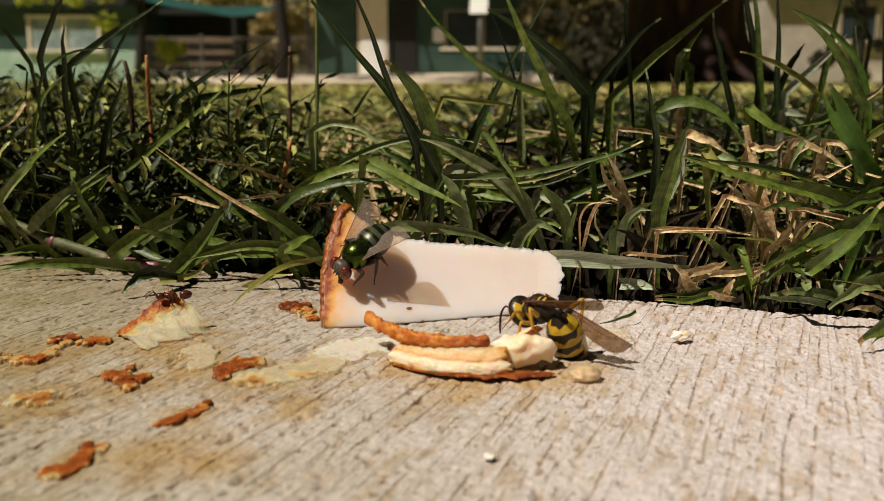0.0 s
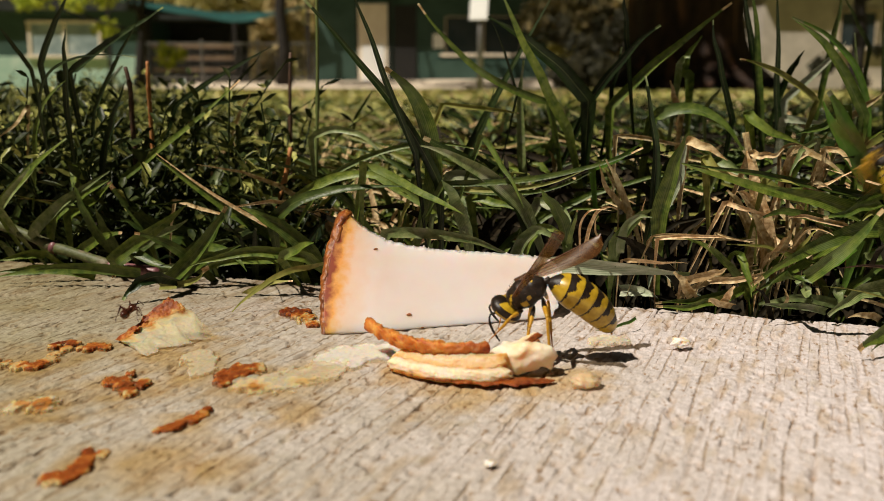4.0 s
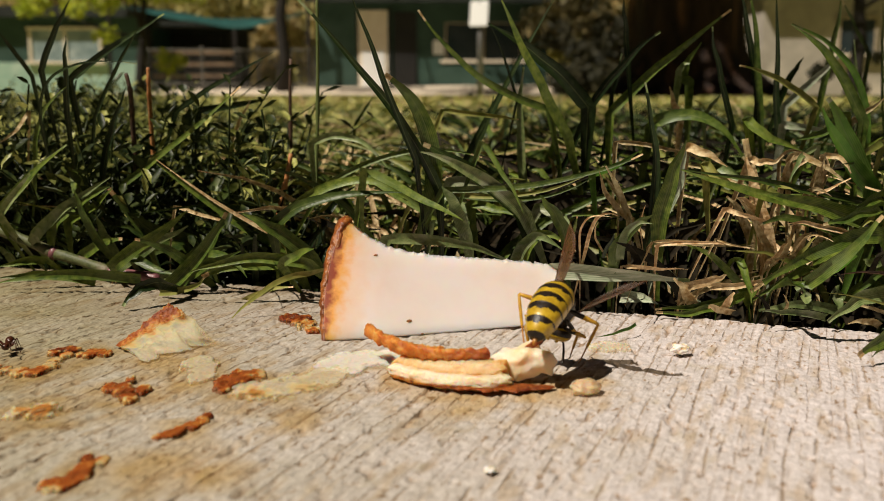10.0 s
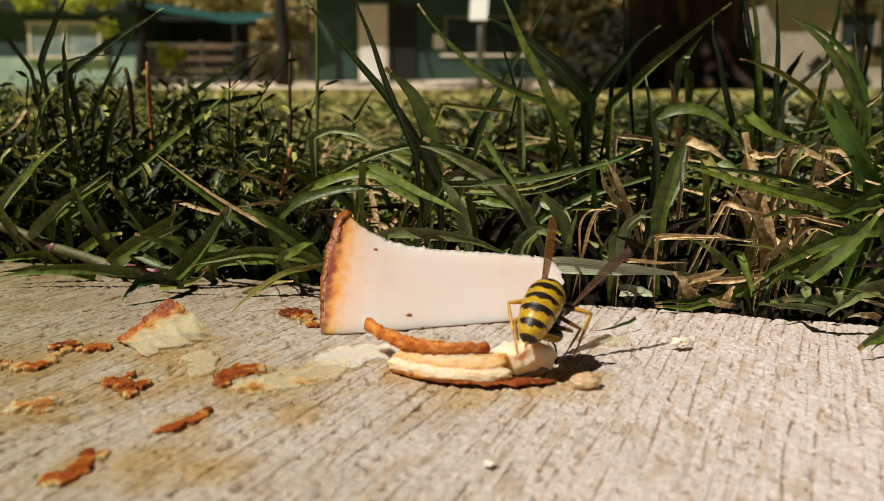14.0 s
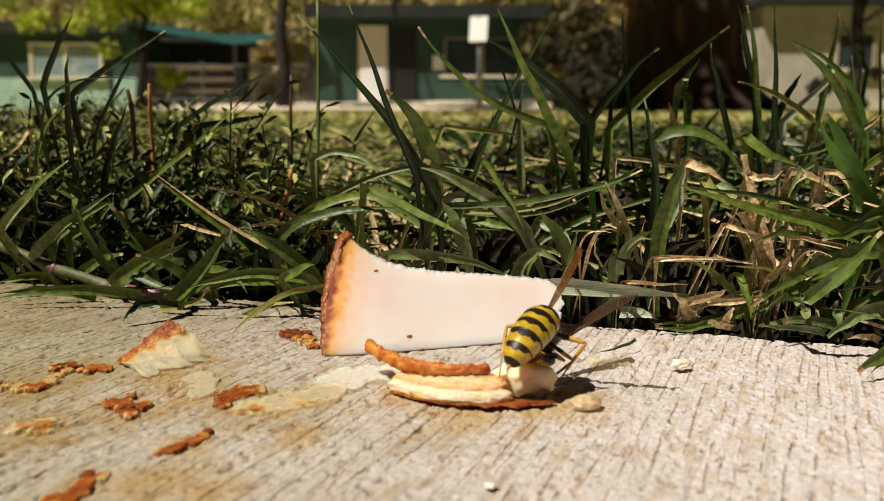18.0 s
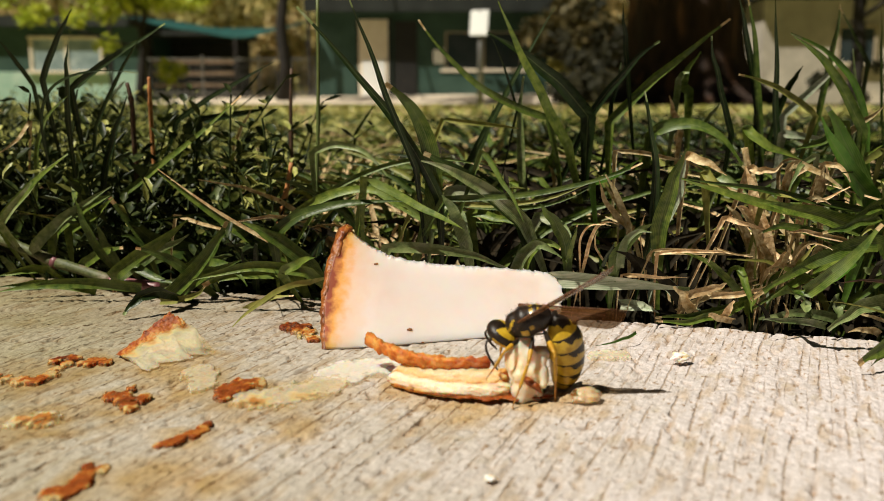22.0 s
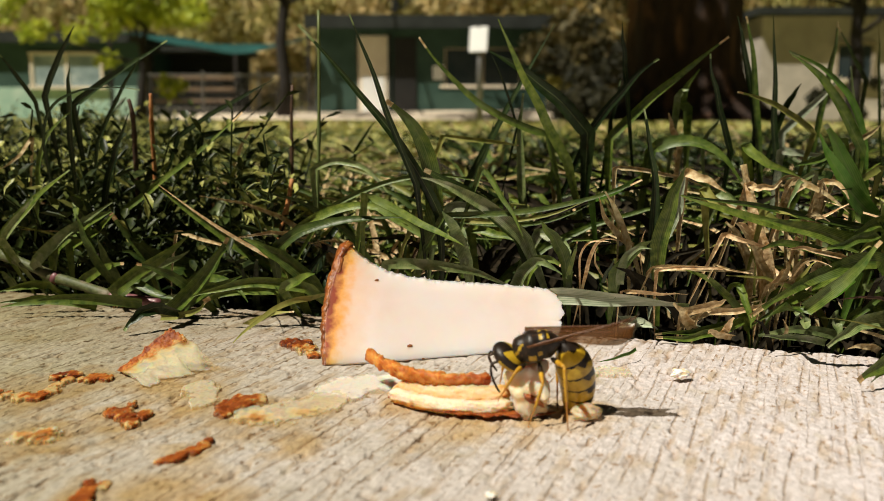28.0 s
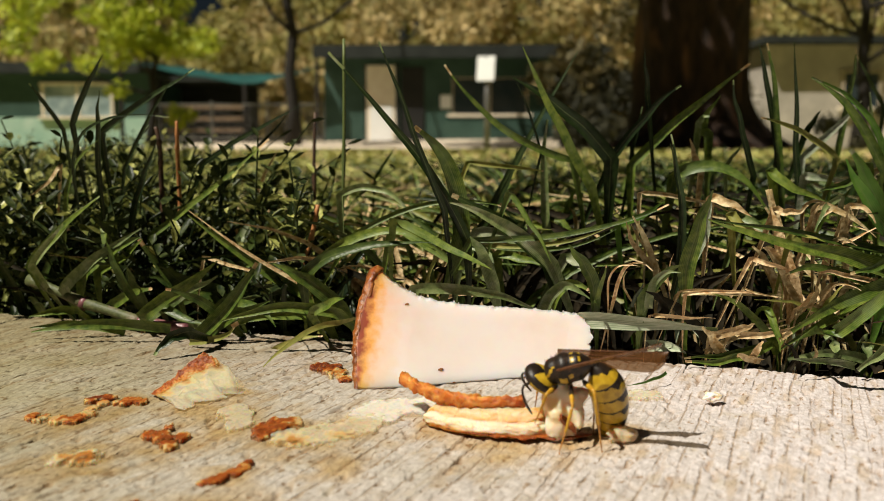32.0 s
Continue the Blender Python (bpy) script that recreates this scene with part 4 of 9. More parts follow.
def backdrop_trees():
    """The belt of trees behind the buildings."""
    rng = random.Random(4)
    spots = [(-24, 44, 5.2), (-18.5, 47, 6.2), (-13, 43, 4.6), (-8.6, 48, 5.0), (-5.0, 44, 5.6), (-0.5, 42, 6.0), (4.5, 45, 6.4), (9.5, 43, 6.0), (15, 44, 6.6), (21, 46, 6.2), (27, 44, 6)]
    for i, (x, y, h) in enumerate(spots):
        mat = ("leaf_olive", "leaf_tan")[i % 2]
        tree("backdrop_tree", ("tall olive tree behind the buildings", "tall tan-green tree behind the buildings")[i % 2], x, y, h, 0.22,
             clumps(x, y, h * 0.68, 5.2, 3, h * 0.5, 30, 1.2, 40 + i), mat, 4200, 0.22, 40 + i)
    # a far belt of woods below the skyline
    pts = [(x + rng.uniform(-2, 2), 72 + rng.uniform(-4, 4), rng.uniform(1.0, 13.0), rng.uniform(1.8, 3.2)) for x in range(-60, 62) for _ in range(2)]
    v, f = leaf_cloud(pts, 30000, 0.5, 77)
    tagged(piece("far_woods", v, f, M["leaf_olive"]), "far belt of olive woods", "woods", kind="stuff")


backdrop_trees()


def path():
    """A pale path before the right building."""
    v = [(-7.5, 20.5, 0.004), (0.0, 24.0, 0.004), (4.5, 26.2, 0.004), (4.5, 27.95, 0.30), (0, 27.9, 0.26), (-7.5, 27.9, 0.16),
         (-7.5, 20.5, -0.02), (0.0, 24.0, -0.02), (4.5, 26.2, -0.02)]
    tagged(piece("path", v, [(0, 1, 4, 5), (1, 2, 3, 4), (6, 7, 1, 0), (7, 8, 2, 1)], M["path"], smooth=False), "pale sandy path before the buildings", "path", kind="structure")


path()

# corners of the scraps, in millimetres
SLICE_BL, SLICE_BR = (-13.8, 104.9, -0.1), (13.5, 113.7, 0.0)
SLICE_TL, SLICE_TR = (-12.1, 115.0, 13.7), (15.0, 120.5, 5.7)
STRIP_L, STRIP_M, STRIP_R = (-5.2, 93.6, 1.0), (-0.1, 86.8, 1.1), (6.6, 88.6, 1.1)
SKIN_L, SKIN_M, SKIN_R = (-7.9, 98.2, 3.3), (-3.8, 88.6, 2.6), (4.7, 89.6, 2.9)

LOWER_L, LOWER_M, LOWER_R = (-5.0, 94.4, 0.3), (-1.2, 85.9, 0.3), (10.9, 87.5, 0.3)

TENT_A, TENT_P, TENT_C, TENT_D = (-36.6, 103.1, 0.0), (-31.2, 106.0, 4.3), (-25.6, 104.6, 0.0), (-31.9, 97.2, 0.0)

# ---- food scraps on the slab (millimetres) ----
def lump(name, x, y, z, sx, sy, sz, turn, mats, seed, label, category="crumb", rough=0.28, parent=None, group="", two=0.0, detail=4, tilt=(0, 0)):
    """An uneven scrap that rests on z: sizes are half extents. two: share of the surface in the second material."""
    bm = bmesh.new()
    bmesh.ops.create_icosphere(bm, subdivisions=detail, radius=1)
    off = Vector((seed * 3.1, seed * 1.7, seed * 0.9))
    for v in bm.verts:
        p = v.co.copy()
        k = 1 + rough * 1.6 * noise.noise(p * 1.6 + off) + rough * 0.6 * noise.noise(p * 3.3 + off) + rough * 0.2 * noise.noise(p * 9 + off)
        v.co = Vector((p.x * sx * k, p.y * sy * k, max(p.z, -0.75) * sz * k))
    if isinstance(mats, (list, tuple)):
        for f in bm.faces:
            c = f.calc_center_median()
            f.material_index = int(noise.noise(Vector((c.x / sx, c.y / sy, c.z / sz)) * 1.5 + off * 2) > two)
    for f in bm.faces:
        f.smooth = True
    turn_m = pose(0, 0, 0, tilt[0], tilt[1], turn)
    bmesh.ops.transform(bm, matrix=turn_m, verts=bm.verts)
    low = min(v.co.z for v in bm.verts)
    bmesh.ops.translate(bm, vec=(0, 0, -low), verts=bm.verts)
    bmesh.ops.scale(bm, vec=(MM, MM, MM), verts=bm.verts)
    ob = part(name, bm, mats, parent)
    ob.location = (x * MM, y * MM, z * MM)
    if not parent:
        tagged(ob, label, category, group)
    return ob


def mixv(a, b, t):
    return a * (1 - t) + b * t


def food_slice():
    """The upright pale slice: a thick curved sheet with a browned edge."""
    s = thing("food_slice", "smooth pale food slice with browned crusty edge, leaning on grass", "food")
    bl, br, tl, tr = (Vector(v) * MM for v in (SLICE_BL, SLICE_BR, SLICE_TL, SLICE_TR))

    def top_drop(u):
        """How far the top edge lies under the straight line between its ends, as a share of the height."""
        return 0.235 * math.sin(math.pi * min(1, u ** 0.62)) ** 1.15

    def surface(u, v):
        lo, hi = mixv(bl, br, u), mixv(tl, tr, u)
        hi = hi + (lo - hi) * top_drop(u)
        left = Vector((1, 0, 0)) * (-0.0011 * math.sin(math.pi * v) * max(0, 1 - u * 5))
        rag = (0.00020 * noise.noise((u * 31, 0, 2)) + 0.00010 * noise.noise((u * 67 + 3.1, 0.4, 5.2))) * v ** 40 * (1 if u > 0.1 else 0.2)
        side = (0.0006 * noise.noise((v * 7, 1, 3)) + 0.0003 * noise.noise((v * 25, 1, 3)) + 0.0009 * math.sin(v * 3.1)) * max(0, u * 12 - 11)
        p = mixv(lo, hi, v) + left + Vector((side, 0, rag))
        p.y += 0.0006 * math.sin(u * 3.0) * v + 0.0010 * math.exp(-u * 9) + 0.00003 * noise.noise((u * 5, v * 4, 8))
        return p
    nu, nv, th = 420, 46, 0.0021

    def sheet(u0, u1, inset, mat, name, label=""):
        verts, faces = [], []
        cols = max(6, int(nu * (u1 - u0)))
        for side in (0, 1):
            for i in range(cols + 1):
                for k in range(nv + 1):
                    p = surface(u0 + (u1 - u0) * i / cols, k / nv)
                    edge = min(k, nv - k, 6) / 6
                    p.y += (th if side else 0) + (0.0003 * (1 - edge) ** 2 if side == 0 else -0.0003 * (1 - edge) ** 2) + inset
                    verts.append(p)
        w, half = nv + 1, (cols + 1) * (nv + 1)
        for i in range(cols):
            for k in range(nv):
                a = i * w + k
                faces.append((a, a + w, a + w + 1, a + 1))
                a += half
                faces.append((a, a + 1, a + w + 1, a + w))
        for i in range(cols):
            for k in (0, nv):
                a = i * w + k
                faces.append((a, a + half, a + half + w, a + w) if k == 0 else (a, a + w, a + half + w, a + half))
        for k in range(nv):
            for i in (0, cols):
                a = i * w + k
                faces.append((a, a + 1, a + half + 1, a + half) if i == 0 else (a, a + half, a + half + 1, a + 1))
        return piece(name, verts, faces, mat, s, label)
    sheet(0.012, 1.0, 0, M["food_slice"], "crumb_body")
    # the browned rim along one end: a knobbly rounded strip
    spine, rad = [], []
    n = 90
    for i in range(n + 1):
        p = surface(0.012, i / n)
        p.y += th * 0.45
        p.x += 0.00015 * noise.noise((i * 0.17, 0, 0))
        spine.append(p)
    verts, faces, sl, sides = [], [], [], 22
    for i, p in enumerate(spine):
        t = i / n
        for k in range(sides):
            a = 2 * math.pi * k / sides
            r = 0.00095 + 0.0005 * t + 0.00030 * noise.noise((t * 9, math.cos(a) * 1.2, math.sin(a) * 1.2)) + 0.00018 * noise.noise((t * 27, math.cos(a) * 2.2, math.sin(a) * 2.2))
            if t > 0.97:
                r *= max(0.15, (1 - t) / 0.03)
            verts.append(p + Vector((math.cos(a) * r * 0.6, math.sin(a) * r * 1.0 + 0.0003, 0)))
    for i in range(n):
        for k in range(sides):
            faces.append((i * sides + k, i * sides + (k + 1) % sides, (i + 1) * sides + (k + 1) % sides, (i + 1) * sides + k))
            a = 2 * math.pi * (k + 0.5) / sides
            dark = noise.noise((i * 0.12, math.cos(a) * 1.2, math.sin(a) * 1.2)) - 0.9 * math.cos(a) * 0.5
            sl.append(1 if dark > -0.2 else 0)
    piece("crust", verts, faces, [M["crust"], M["crust_dark"]], s, "dark browned crust", sl)
    rng = random.Random(9)
    bits = bmesh.new()
    for i in range(330):
        u = rng.uniform(0.14, 1.0)
        p = surface(u, 1.0) + Vector((0, rng.uniform(0.1, 0.9) * th, rng.uniform(-0.00012, 0.00008)))
        r = (0.025 + 0.085 * rng.random() ** 2.5) * MM
        bmesh.ops.create_icosphere(bits, subdivisions=1, radius=1, matrix=Matrix.Translation(p) @ pose(0, 0, 0, rng.uniform(0, 90), rng.uniform(0, 90), 0) @ Matrix.Diagonal((r * rng.uniform(0.7, 1.9), r, r * rng.uniform(0.5, 1.1), 1)))
    tagged(part("ragged_edge", bits, M["food"], s, "torn crumbly upper edge"), kind="stuff")
    for u, v, r in ((0.355, 0.18, 0.26), (0.17, 0.88, 0.20), (0.42, 0.02, 0.15)):
        p = surface(u, v)
        lump("speck", p.x / MM, p.y / MM - 0.1, p.z / MM - 0.15, r * 1.3, r * 0.6, r * 0.7, 10, M["crust_dark"], 3 + u, "", parent=s, detail=2)
    return s


def browned_mesh(name, verts, faces, values, mat, parent=None, label="", thin=()):
    """A mesh that carries how browned and how thin it is at each of its vertices."""
    ob = piece(name, verts, faces, mat, parent, label)
    if len(thin):
        ob.data.attributes.new("thin", "FLOAT", "POINT").data.foreach_set("value", [float(v) for v in thin])
    ob.data.attributes.new("brown", "FLOAT", "POINT").data.foreach_set("value", [float(v) for v in values])
    return ob


# section of the strip, from the foot of its back over the top and down the cut face: across (to the back), up, browned
SECTION = ((1.2, 0.1, 0.7), (1.3, 1.0, 0.4), (1.2, 2.2, 0.30), (0.8, 2.5, 0.26), (0.3, 2.25, 0.20), (-0.1, 2.0, 0.22), (-0.45, 1.75, 0.26), (-0.7, 1.5, 0.32), (-0.8, 1.45, 0.16),
           (-1.2, 1.3, 0.03), (-1.45, 0.95, 0.02), (-1.48, 0.6, 0.12), (-1.45, 0.35, 0.40), (-1.35, 0.1, 0.7))


def food_strip():
    """A torn piece of crust lying before the slice: browned skin on top, golden and pale layers on its cut face, dark underside."""
    s = thing("food_strip", "torn pale food strip with bumpy orange-brown crust", "food")

    def along(spine, n):
        pts = bezier(*[Vector(p) * MM for p in spine], n + 1)
        for i, p in enumerate(pts):
            d = (pts[min(i + 1, n)] - pts[max(i - 1, 0)]).normalized()
            yield i / n, p, Vector((0, 0, 1)).cross(d).normalized()

    def loft(name, n, rows, mat, label):
        verts, faces, values = [], [], []
        m = 0
        for row in rows:
            m = len(row)
            for p, b in row:
                verts.append(p)
                values.append(b)
        for i in range(n):
            for k in range(m):
                faces.append((i * m + k, i * m + (k + 1) % m, (i + 1) * m + (k + 1) % m, (i + 1) * m + k))
        faces += [tuple(range(m))[::-1], tuple(range(n * m, (n + 1) * m))]
        return browned_mesh(name, verts, faces, values, mat, s, label)

    rows, n, sub = [], 150, 4
    for t, p, back in along((STRIP_L, STRIP_M, STRIP_R), n):
        grow = min(1, 0.25 + (t / 0.16) ** 0.7) * min(1, 0.55 + ((1 - t) / 0.08) ** 0.6)
        row = []
        for k in range((len(SECTION) - 1) * sub + 1):
            i, f = min(k // sub, len(SECTION) - 2), k / sub - min(k // sub, len(SECTION) - 2)
            a, z, b = (SECTION[i][q] * (1 - f) + SECTION[i + 1][q] * f for q in range(3))
            q = k / sub
            soft = 0.22 * noise.noise((t * 9, q * 0.6, 3)) + 0.12 * noise.noise((t * 26, q * 1.4, 5)) + 0.07 * noise.noise((t * 70, q * 3, 8))
            lift = 0.10 * noise.noise((t * 14, q * 0.8, 11)) + 0.05 * noise.noise((t * 55, q * 2, 12))
            torn = (0.9 * noise.noise((q * 0.5, 2, 6)) + 0.7 * noise.noise((q * 1.7, 4, 6)) - 0.3) * max(0, t * 6 - 5)
            v = p + (-back) * (-(a * grow + soft) * MM) + Vector((torn * MM, 0, 0))
            v.z = max(0.00005, (z * grow + lift * (1 if z > 0.3 else 0.2)) * MM)
            row.append((v, b + 0.10 * noise.noise((t * 7, q, 1)) + 0.15 * max(0, t * 10 - 9)))
        rows.append(row)
    loft("flesh", n, rows, M["strip"], "pale layered flesh with golden upper layer")
    # the bumpy skin on top, its near end curled up
    rows, n, sides = [], 170, 26
    for t, p, back in along((SKIN_L, SKIN_M, SKIN_R), n):
        taper = min(1, 0.55 + (t / 0.03) ** 0.5) * min(1, 0.3 + ((1 - t) / 0.05) ** 0.5)
        row = []
        for k in range(sides):
            a = 2 * math.pi * k / sides
            c, q = math.cos(a), math.sin(a)
            w = 1 + 0.42 * noise.noise((t * 13, c * 1.2, q * 1.2)) + 0.36 * noise.noise((t * 30, c * 2.4, q * 2.4)) + 0.16 * noise.noise((t * 90, c * 5, q * 5))
            sq = 1 / max(abs(c), abs(q)) ** 0.45
            v = p + taper * w * sq * MM * (back * c * 0.50 + Vector((0, 0, 1)) * q * 0.62)
            v.z = max(v.z, 0.0003)
            row.append((v, 0.60 + 0.34 * noise.noise((t * 11, c, q)) + 0.06 * q + 0.35 * max(0, t * 4 - 3) + 0.25 * max(0, 1 - t * 14)))
        rows.append(row)
    loft("crust", n, rows, M["strip"], "bumpy orange-brown crust")
    # the thin dark underside, wider than the rest and ragged, with the strip's shadow painted in
    rows, n, sides = [], 120, 16
    for t, p, back in along((LOWER_L, LOWER_M, LOWER_R), n):
        taper = min(1, (t / 0.1) ** 0.5 + 0.05, ((1 - t) / 0.25) ** 0.5 + 0.05)
        row = []
        for k in range(sides):
            a = 2 * math.pi * k / sides
            w = 1 + 0.5 * noise.noise((t * 15, math.cos(a), 4)) + 0.3 * noise.noise((t * 50, math.cos(a), 7))
            v = p + taper * w * MM * (back * math.cos(a) * 1.35 + Vector((0, 0, 1)) * math.sin(a) * 0.2)
            v.z = max(v.z, 0.00002)
            row.append((v, 0.8 + 0.25 * noise.noise((t * 11, math.cos(a), 2))))
        rows.append(row)
    loft("lower_crust", n, rows, M["scrap"], "thin browned greasy underside with the strip's shadow painted in")
    return s


def soft_joined(obs, smooth=10, crumble=0.00028, grain=0.0012):
    """Melts several lumps into the first one, as one soft mass."""
    bm = bmesh.new()
    for ob in obs:
        k = len(bm.verts)
        bm.from_mesh(ob.data)
        bm.verts.ensure_lookup_table()
        for v in bm.verts[k:]:
            v.co += ob.location
    bm.to_mesh(obs[0].data)
    bm.free()
    for ob in obs[1:]:
        bpy.data.objects.remove(ob)
    obs[0].location = (0, 0, 0)
    r = obs[0].modifiers.new("melt", "REMESH")
    r.mode, r.voxel_size, r.use_smooth_shade = "VOXEL", 0.00015, True
    sm = obs[0].modifiers.new("soften", "SMOOTH")
    sm.iterations, sm.factor = smooth, 0.6
    d = obs[0].modifiers.new("crumble", "DISPLACE")
    tx = bpy.data.textures.new("crumble", "CLOUDS")
    tx.noise_scale, tx.noise_depth = grain, 3
    d.texture, d.strength, d.mid_level = tx, crumble, 0.5
    return obs[0]


def flake(label, spots, browns, seed, mat="scrap", ragged=0.5, name="food_scrap", edge=0.25, spread=1.4):
    """A thin ragged scrap stuck to the slab: spots (x, y, radius, height) give its outline, browns (x, y, radius, depth) its browned places."""
    if mat == "scrap":
        spread = 1.2
    step = 0.11
    xs = [c[0] for c in spots]
    ys = [c[1] for c in spots]
    big = max(c[2] for c in spots) * 2
    x0, y0 = min(xs) - big, min(ys) - big
    gx, gy = np.meshgrid(np.arange(x0, max(xs) + big, step), np.arange(y0, max(ys) + big, step))
    nz = 1.7 * ragged * (1.0 * (vnoise(gx / 0.8, gy / 1.5, seed) - 0.5) + 1.2 * (vnoise(gx / 0.38, gy / 0.8, seed + 1) - 0.5) + 0.5 * (vnoise(gx / 0.19, gy / 0.4, seed + 6) - 0.5))
    field, high = np.full(gx.shape, -9.0), np.zeros(gx.shape)
    for x, y, r, h in spots:
        f = 1 - (np.hypot(gx - x, (gy - y) * 0.7) / (spread * r)) ** 2
        field = np.maximum(field, f)
        high = np.maximum(high, h * np.clip(f + 0.6, 0, 1) ** 0.5)
    field = field + nz
    z = 0.2 * high * (0.35 + 0.65 * np.clip(field * 5, 0, 1)) * (0.5 + 1.0 * vnoise(gx / 0.6, gy / 1.3, seed + 2)) + 0.06 * vnoise(gx / 0.3, gy / 0.6, seed + 3)
    brown = np.maximum(edge * np.clip(1 - field * 3.5, 0, 1), 0.30 if mat == "scrap" else 0.0)
    for x, y, r, k in browns:
        brown = np.maximum(brown, k * np.clip(1.5 - np.hypot(gx - x, (gy - y) * 0.8) / (1.55 * r * (0.45 + 1.2 * vnoise(gx / 0.5, gy / 1.0, seed + 4))), 0, 1))
    on = field > 0
    cell = on[:-1, :-1] & on[1:, :-1] & on[:-1, 1:] & on[1:, 1:]
    used = np.zeros(on.shape, bool)
    for a in (slice(None, -1), slice(1, None)):
        for b in (slice(None, -1), slice(1, None)):
            used[a, b] |= cell
    index = np.full(on.shape, -1)
    index[used] = np.arange(used.sum())
    n = int(used.sum())
    rim = used & ~(np.pad(cell, ((1, 0), (1, 0))) & np.pad(cell, ((0, 1), (1, 0))) & np.pad(cell, ((1, 0), (0, 1))) & np.pad(cell, ((0, 1), (0, 1))))
    z = np.where(rim, 0.3 * z, z) + 0.02
    cx, cy = float(np.mean(xs)), float(np.mean(ys))
    verts = [((x - cx) * MM, (y - cy) * MM, k * MM) for x, y, k in zip(gx[used], gy[used], z[used])]
    i, j = np.nonzero(cell)
    quads = np.stack([index[i, j], index[i, j + 1], index[i + 1, j + 1], index[i + 1, j]], 1)
    verts += [(v[0], v[1], -0.0003) for v in verts]
    faces = quads.tolist()
    edges = set()
    for q in quads.tolist():
        for a, b in zip(q, q[1:] + q[:1]):
            edges.add((a, b))
    for a, b in sorted(edges):
        if (b, a) not in edges:
            faces.append((b, a, a + n, b + n))
    values = np.tile(np.clip(brown[used], 0, 1), 2)
    worn = np.clip(1 - field * (2.4 if mat == "scrap" else 1.1), 0, 1) * (0.97 if mat != "scrap" else 0.95 * np.clip(1.3 - 0.7 * brown, 0, 1))
    ob = browned_mesh(name, verts, faces, values, M[mat], thin=np.tile(worn[used], 2))
    ob.location = (cx * MM, cy * MM, 0)
    return tagged(ob, label, "crumb", "food crumbs")


def tent_scrap():
    """A raised flake: a browned ridge on one side, translucent pale skin on the other."""
    s = thing("food_flake", "raised translucent food flake with a browned ridge", "food")
    a, peak, c, d = (Vector(v) * MM for v in (TENT_A, TENT_P, TENT_C, TENT_D))
    for name, mat, q0, q1, label in (("ridge", "scrap", -0.02, 0.32, "browned ridge"), ("skin", "scrap_film", 0.32, 1.0, "translucent pale skin")):
        verts, faces, values, thin, n, m = [], [], [], [], 60, 30
        for side in (0, 1):
            for i in range(n + 1):
                for k in range(m + 1):
                    u, v = i / n, q0 + (q1 - q0) * k / m
                    top = mixv(a, peak, u)
                    low = mixv(d, c, u)
                    p = mixv(top, low, v if v < 0.32 else 0.32 + (v - 0.32) * (1 + 0.30 * noise.noise((u * 5, 3, 9)) + 0.20 * noise.noise((u * 14, 3, 9))))
                    p.z += 0.0005 * math.sin(math.pi * max(0, v)) + 0.00016 * noise.noise((u * 7, v * 7, 2)) + (0.00022 if v < 0.3 else 0.00006) * noise.noise((u * 22, v * 22, 2)) + 0.00005 * noise.noise((u * 50, v * 40, 4))
                    p.x += 0.0005 * noise.noise((u * 6, v * 5, 7)) 
                    p.z = max(p.z, 0.0001)
                    if side:
                        p.y += 0.0005
                        p.z = max(p.z - 0.0006, 0.00003)
                    verts.append(p)
                    thin.append(min(0.97, (0.28 + 0.25 * noise.noise((u * 5, v * 6, 8)) + 0.9 * max(0.0, v - 0.5) ** 1.2 + 0.9 * max(0.0, u - 0.75) * 2) if name == "skin" else 0.0))
                    values.append(max(0.0, 0.72 - 1.5 * max(0, v) + 0.25 * u * (1 - v) + 0.3 * noise.noise((u * 6, v * 8, 5))))
        w, half = m + 1, (n + 1) * (m + 1)
        for i in range(n):
            for k in range(m):
                q = i * w + k
                faces += [(q, q + 1, q + w + 1, q + w), (half + q, half + q + w, half + q + w + 1, half + q + 1)]
        for i in range(n):
            for k in (0, m):
                q = i * w + k
                faces.append((q, q + w, q + w + half, q + half))
        for k in range(m):
            for i in (0, n):
                q = i * w + k
                faces.append((q, q + 1, q + 1 + half, q + half))
        browned_mesh(name, verts, faces, values, M[mat], s, label, thin)


food_slice()
food_strip()
tent_scrap()
flake("browned lump of food with golden flesh", [(-20.9, 90.0, 1.3, 1.1), (-19.9, 91.6, 1.4, 1.5), (-18.8, 92.2, 1.1, 1.1), (-21.1, 88.4, 0.9, 0.7)], [(-20.6, 90.6, 1.5, 0.75), (-21.3, 88.8, 1.1, 0.85), (-19.8, 92.2, 0.9, 0.6)], 41, ragged=0.4)
lump("crumb", 26.0, 100.3, 0, 0.95, 0.7, 0.55, 0, [M["food_pale"], M["food"]], 17.1, "small pale crumb on concrete", rough=0.28, group="food crumbs", two=0, tilt=(0, 0))
lump("crumb", 13.6, 86.2, 0, 1.5, 1.1, 0.75, 20, M["chunk_film"], 43.3, "tan translucent crumb beside the strip", rough=0.17, group="food crumbs", tilt=(0, 0))
flake("flat pale crumb on concrete", [(17.3, 103.2, 0.8, 0.35), (18.8, 103.6, 1.0, 0.4), (20.3, 103.4, 0.8, 0.3)], [], 44, "scrap_film", edge=0.1)
flake("browned scrap behind the slice", [(-16.6, 113.2, 1.2, 1.0), (-17.8, 115.8, 1.3, 1.4), (-19.4, 117.2, 1.0, 1.3), (-15.4, 110.6, 0.8, 0.6)], [(-18.6, 116.8, 1.7, 0.95), (-15.8, 109.6, 0.9, 0.7), (-20.0, 115.6, 0.9, 0.9)], 45, ragged=0.5)
